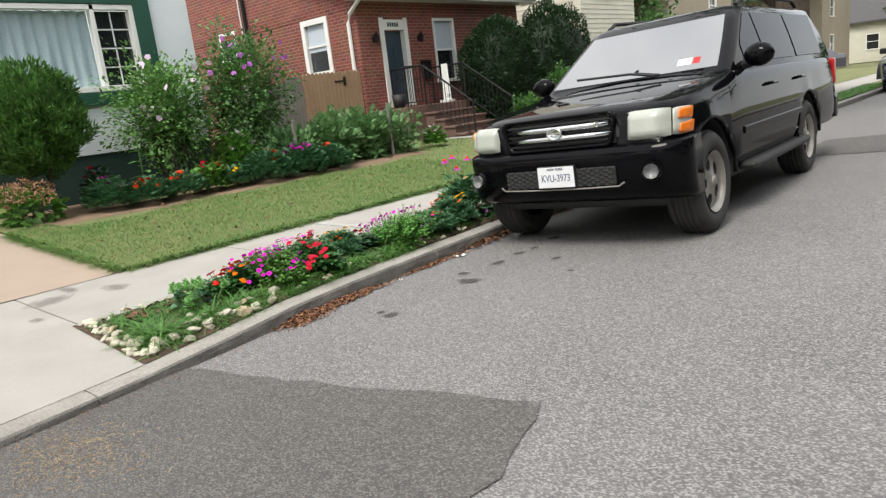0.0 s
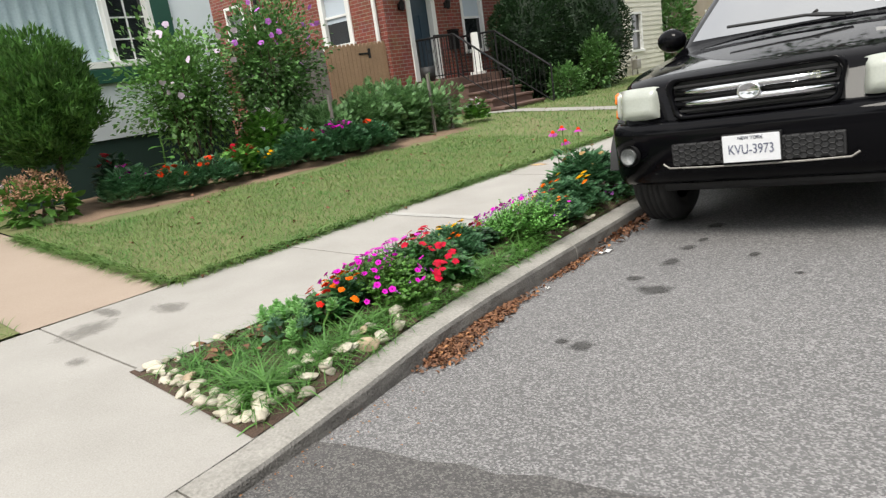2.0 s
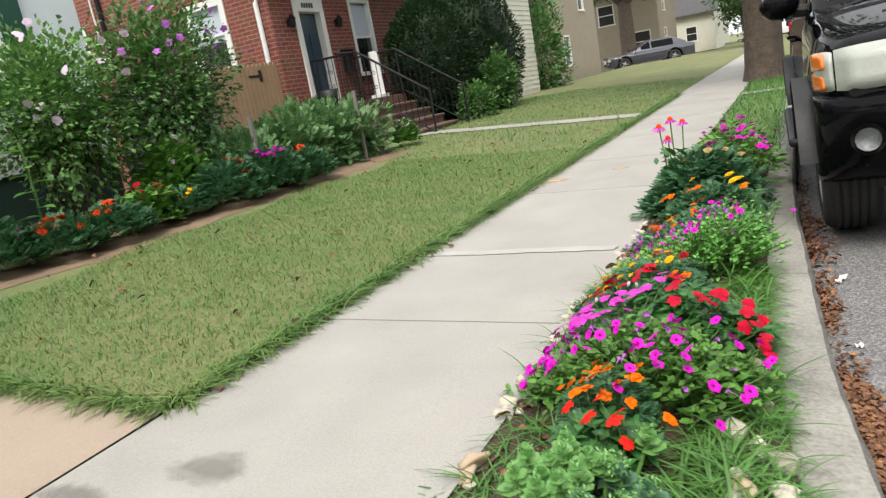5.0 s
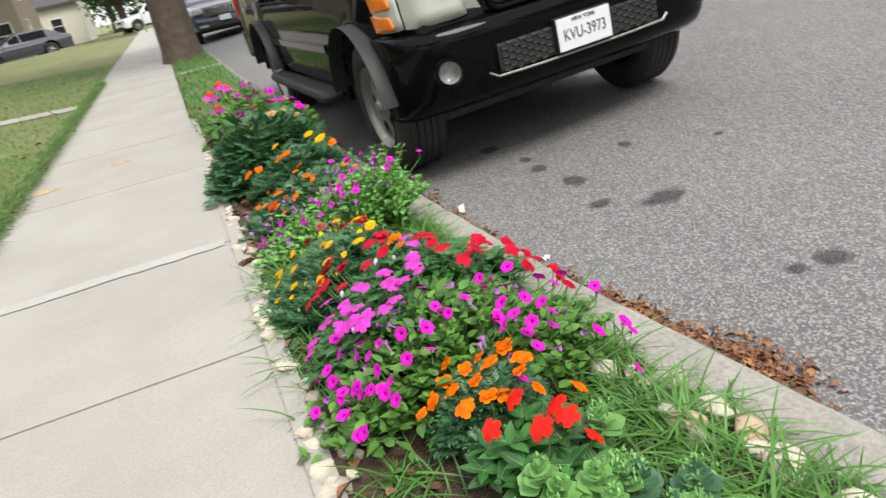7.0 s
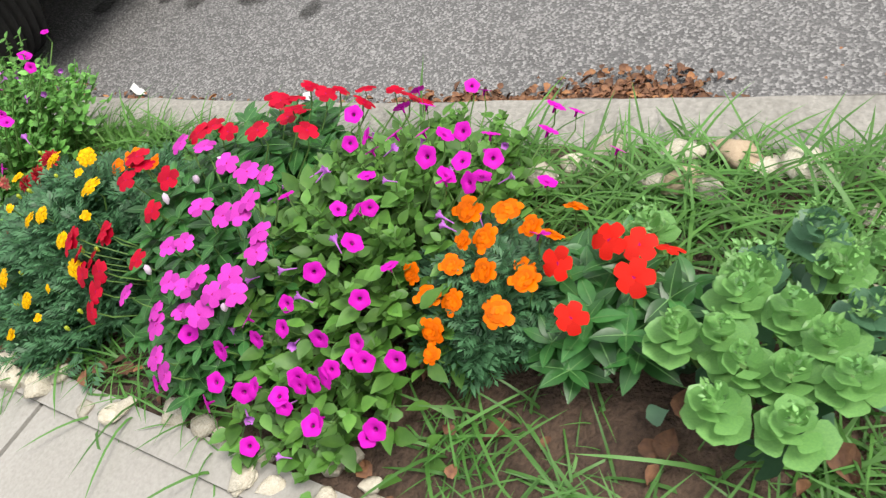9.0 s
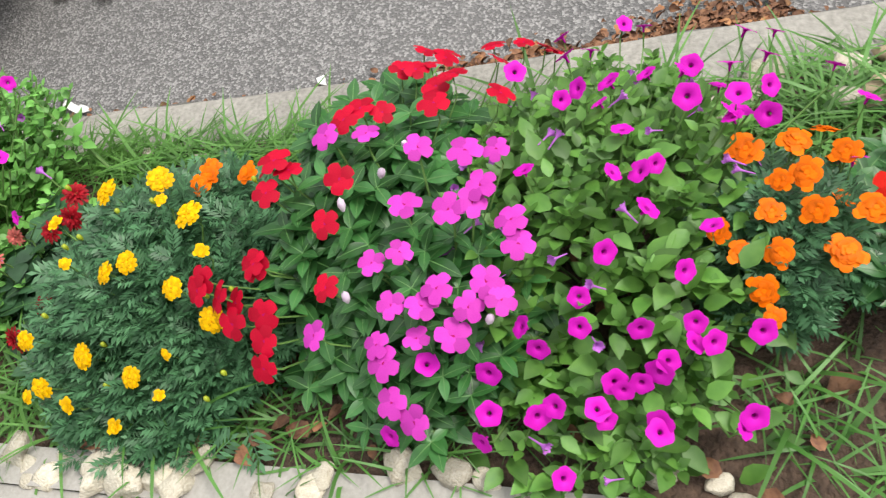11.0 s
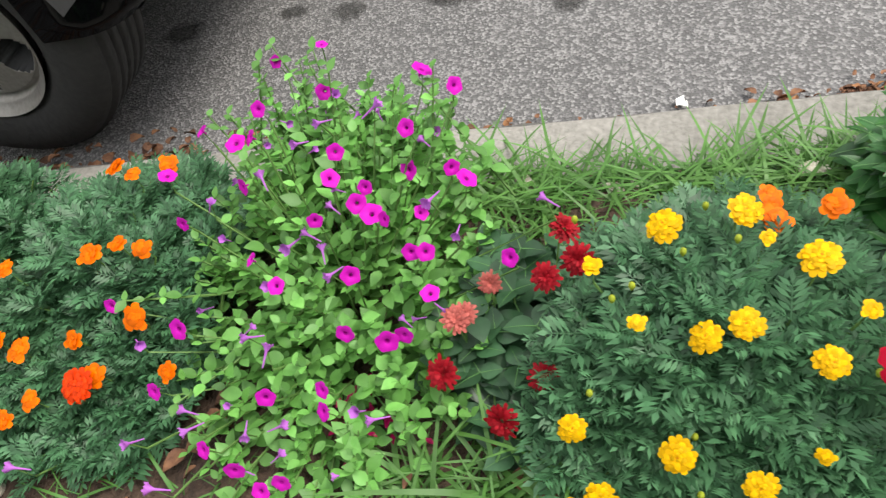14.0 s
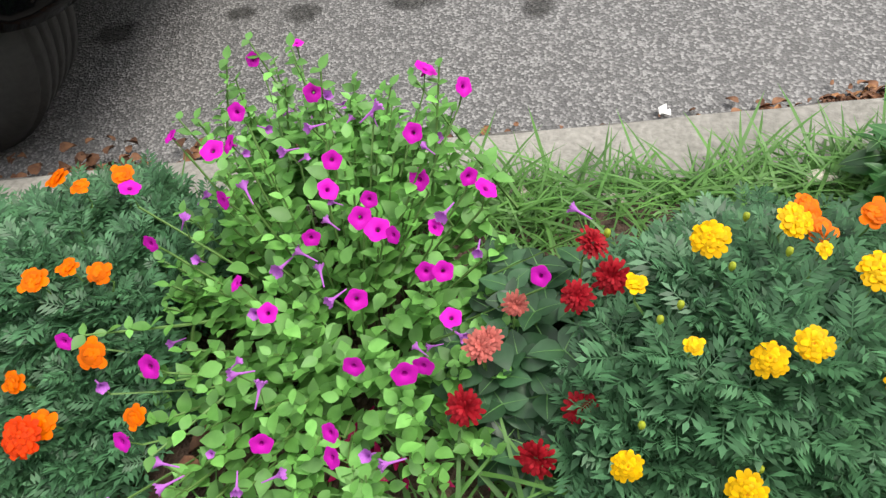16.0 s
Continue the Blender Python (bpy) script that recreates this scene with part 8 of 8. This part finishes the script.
for k in range(11):
    a = k * 2.4
    q = 0.32 * math.sqrt(k / 10.0)
    hx, hy, hz = -5.5 + q * 1.15 * math.cos(a), 1.86 + q * 1.1 * math.sin(a), 0.8 - 1.5 * q * q
    pos, d = shell(130, (hx, hy, hz), (0.115, 0.115, 0.095), 0.85, 0.05)
    mop = cloud("mop_head", T_FINE, pos, U(0, 6.3, 130), U(-0.5, 1.5, 130), U(-1, 1, 130), U(0.026, 0.04, 130), M_BUD if k == 7 else M_MOP, hyd, "pale lilac flower head" if k == 7 else "fading pink brown flower head")
    tagged(mop, "pale lilac flower head" if k == 7 else "fading pink brown flower head", kind="stuff")
bush("yew", "tall dense dark clipped yew", "yew", (-6.95, 13.45, 1.62), (0.85, 1.1, 1.42), 15000, T_FINE, 0.085, M_YEW, 0.85, 0.08, 0.3, 3, 0.3, core=0.86)
bush("yew", "broad dark yew beside the brick house", "yew", (-7.0, 16.1, 1.75), (0.95, 1.45, 1.65), 13000, T_FINE, 0.09, M_YEW, 0.85, 0.1, 0.3, 3, 0.3, core=0.84)
bush("azalea", "lighter green bush before the dark yews", "shrub", (-6.1, 14.9, 0.95), (0.42, 0.55, 0.65), 2600, T_OVAL, 0.085, M_SHRUB, 0.5, 0.25, 0.2, 6, 0.3)
bush("boxwood", "low loose bush at the foot of the steps", "shrub", (-5.95, 13.1, 0.66), (0.42, 0.55, 0.42), 2000, T_OVAL, 0.07, M_SHRUB, 0.4, 0.25, 0.2, 6, 0.3)
bush("shrub", "dark green bush at the corner of the sided house", "shrub", (-8.2, 24.6, 1.6), (0.9, 1.2, 1.8), 3500, T_OVAL, 0.14, M_SHRUB, 0.4, 0.3, 0.2, 4, 0.3)


def tree(label, x, y, r0, h, crown_c, crown_r, n, size, material, limbs=7):
    t_ = thing("tree", x, y, 0, label, "tree", "street trees")
    bm = bmesh.new()
    rings = []
    for z, k in ((-0.05, 1.5), (0.15, 1.2), (0.4, 1.06), (1.2, 1.0), (2.5, 0.93), (h, 0.8)):
        rings.append([((r0 * k * (1 + 0.07 * math.sin(5 * a * math.tau / 20 + z) + 0.05 * math.sin(3 * a * math.tau / 20))) * math.cos(a * math.tau / 20), (r0 * k * (1 + 0.07 * math.sin(5 * a * math.tau / 20 + z))) * math.sin(a * math.tau / 20), z) for a in range(20)])
    part("trunk", loft_rings(bm, rings, False, True), M_BARK, t_, "", True)
    for k in range(limbs):
        a = k * math.tau / limbs + R.uniform(-0.3, 0.3)
        q = R.uniform(0.5, 0.8)
        e = (crown_c[0] + crown_r[0] * q * math.cos(a), crown_c[1] + crown_r[1] * q * math.sin(a), crown_c[2] + R.uniform(-0.2, 0.5) * crown_r[2])
        part("limb", tube(bmesh.new(), [(0, 0, h - 0.5), (e[0] * 0.4, e[1] * 0.4, h + 0.5), e], [r0 * 0.5, r0 * 0.32, r0 * 0.08], 7), M_BARK, t_)
    pos, d = shell(n, crown_c, crown_r, 0.35, 0.3, x + y, 1.6)
    cloud("crown", T_FINE, pos, U(0, 6.3, n), U(-0.9, 0.9, n), U(-0.8, 0.8, n), size * U(0.6, 1.3, n), material, t_)
    return t_


tree("large street tree with rough grey brown bark", -0.63, 15.2, 0.33, 4.2, (0, 0, 7.2), (4.2, 4.2, 2.9), 9000, 0.24, M_TREELEAF)
tree("big tree beside the side street", -9.8, 47.0, 0.5, 4.5, (0, 0, 8), (4.5, 4.5, 3.2), 4500, 0.4, M_TREELEAF)
tree("leafy tree down the street", -3.2, 62, 0.3, 2.5, (0, 0, 5.2), (3.6, 3.6, 3.2), 4500, 0.4, M_TREELEAF)
tree("leafy tree beside the far house", -11, 27, 0.25, 2.5, (0, 0, 5), (2.4, 2.4, 3), 3500, 0.3, M_TREELEAF)
tree("leafy tree at the end of the street", -5, 84, 0.35, 3, (0, 0, 6), (5, 5, 4.5), 3500, 0.6, M_TREELEAF)
tree("leafy tree across the street end", 4, 96, 0.35, 3, (0, 0, 6), (6, 6, 4.8), 3500, 0.7, M_TREELEAF)

# the far side of the street, closed plainly: unseen, added to darken car reflections
tagged(sheet("far_sidewalk", 10.0, 13.0, -60, 140, lambda x, y: 0.1, M_WALK, 4, 20), "plain concrete sidewalk across the street", "sidewalk", kind="structure")
for y0, y1, h in ((-30, -14, 6.5), (-11, 3, 7.0), (6, 19, 6.5), (22, 36, 7.0), (40, 58, 6.5)):
    w_ = thing("house", 0, 0, 0, "plain unseen house added across the street for reflections", "house", "houses across the street")
    wall_with_holes("wall", "x", 19.0, y0, y1, -0.05, h, [], 0.25, M_TANSIDE, w_)
    part("roof", box(bmesh.new(), 18.6, 26, y0 - 0.3, y1 + 0.3, h, h + 0.3), M_ROOF, w_)
for yy in (-16, -8.5, -1, 6.5, 14, 22, 31):
    tree("unseen tree added across the road to darken reflections", 14.5, yy, 0.3, 2.6, (0, 0, 5.6), (3.6, 4.6, 4.0), 5200, 0.62, M_TREELEAF, 5)
# unseen trees behind the camera, added to cut the low sky
for xx, yy in ((-4, -14), (6, -20), (-10, -9)):
    tree("unseen tree added behind the camera to block low sky", xx, yy, 0.3, 3.0, (0, 0, 6.2), (3.8, 3.8, 3.4), 2200, 0.5, M_TREELEAF, 5)
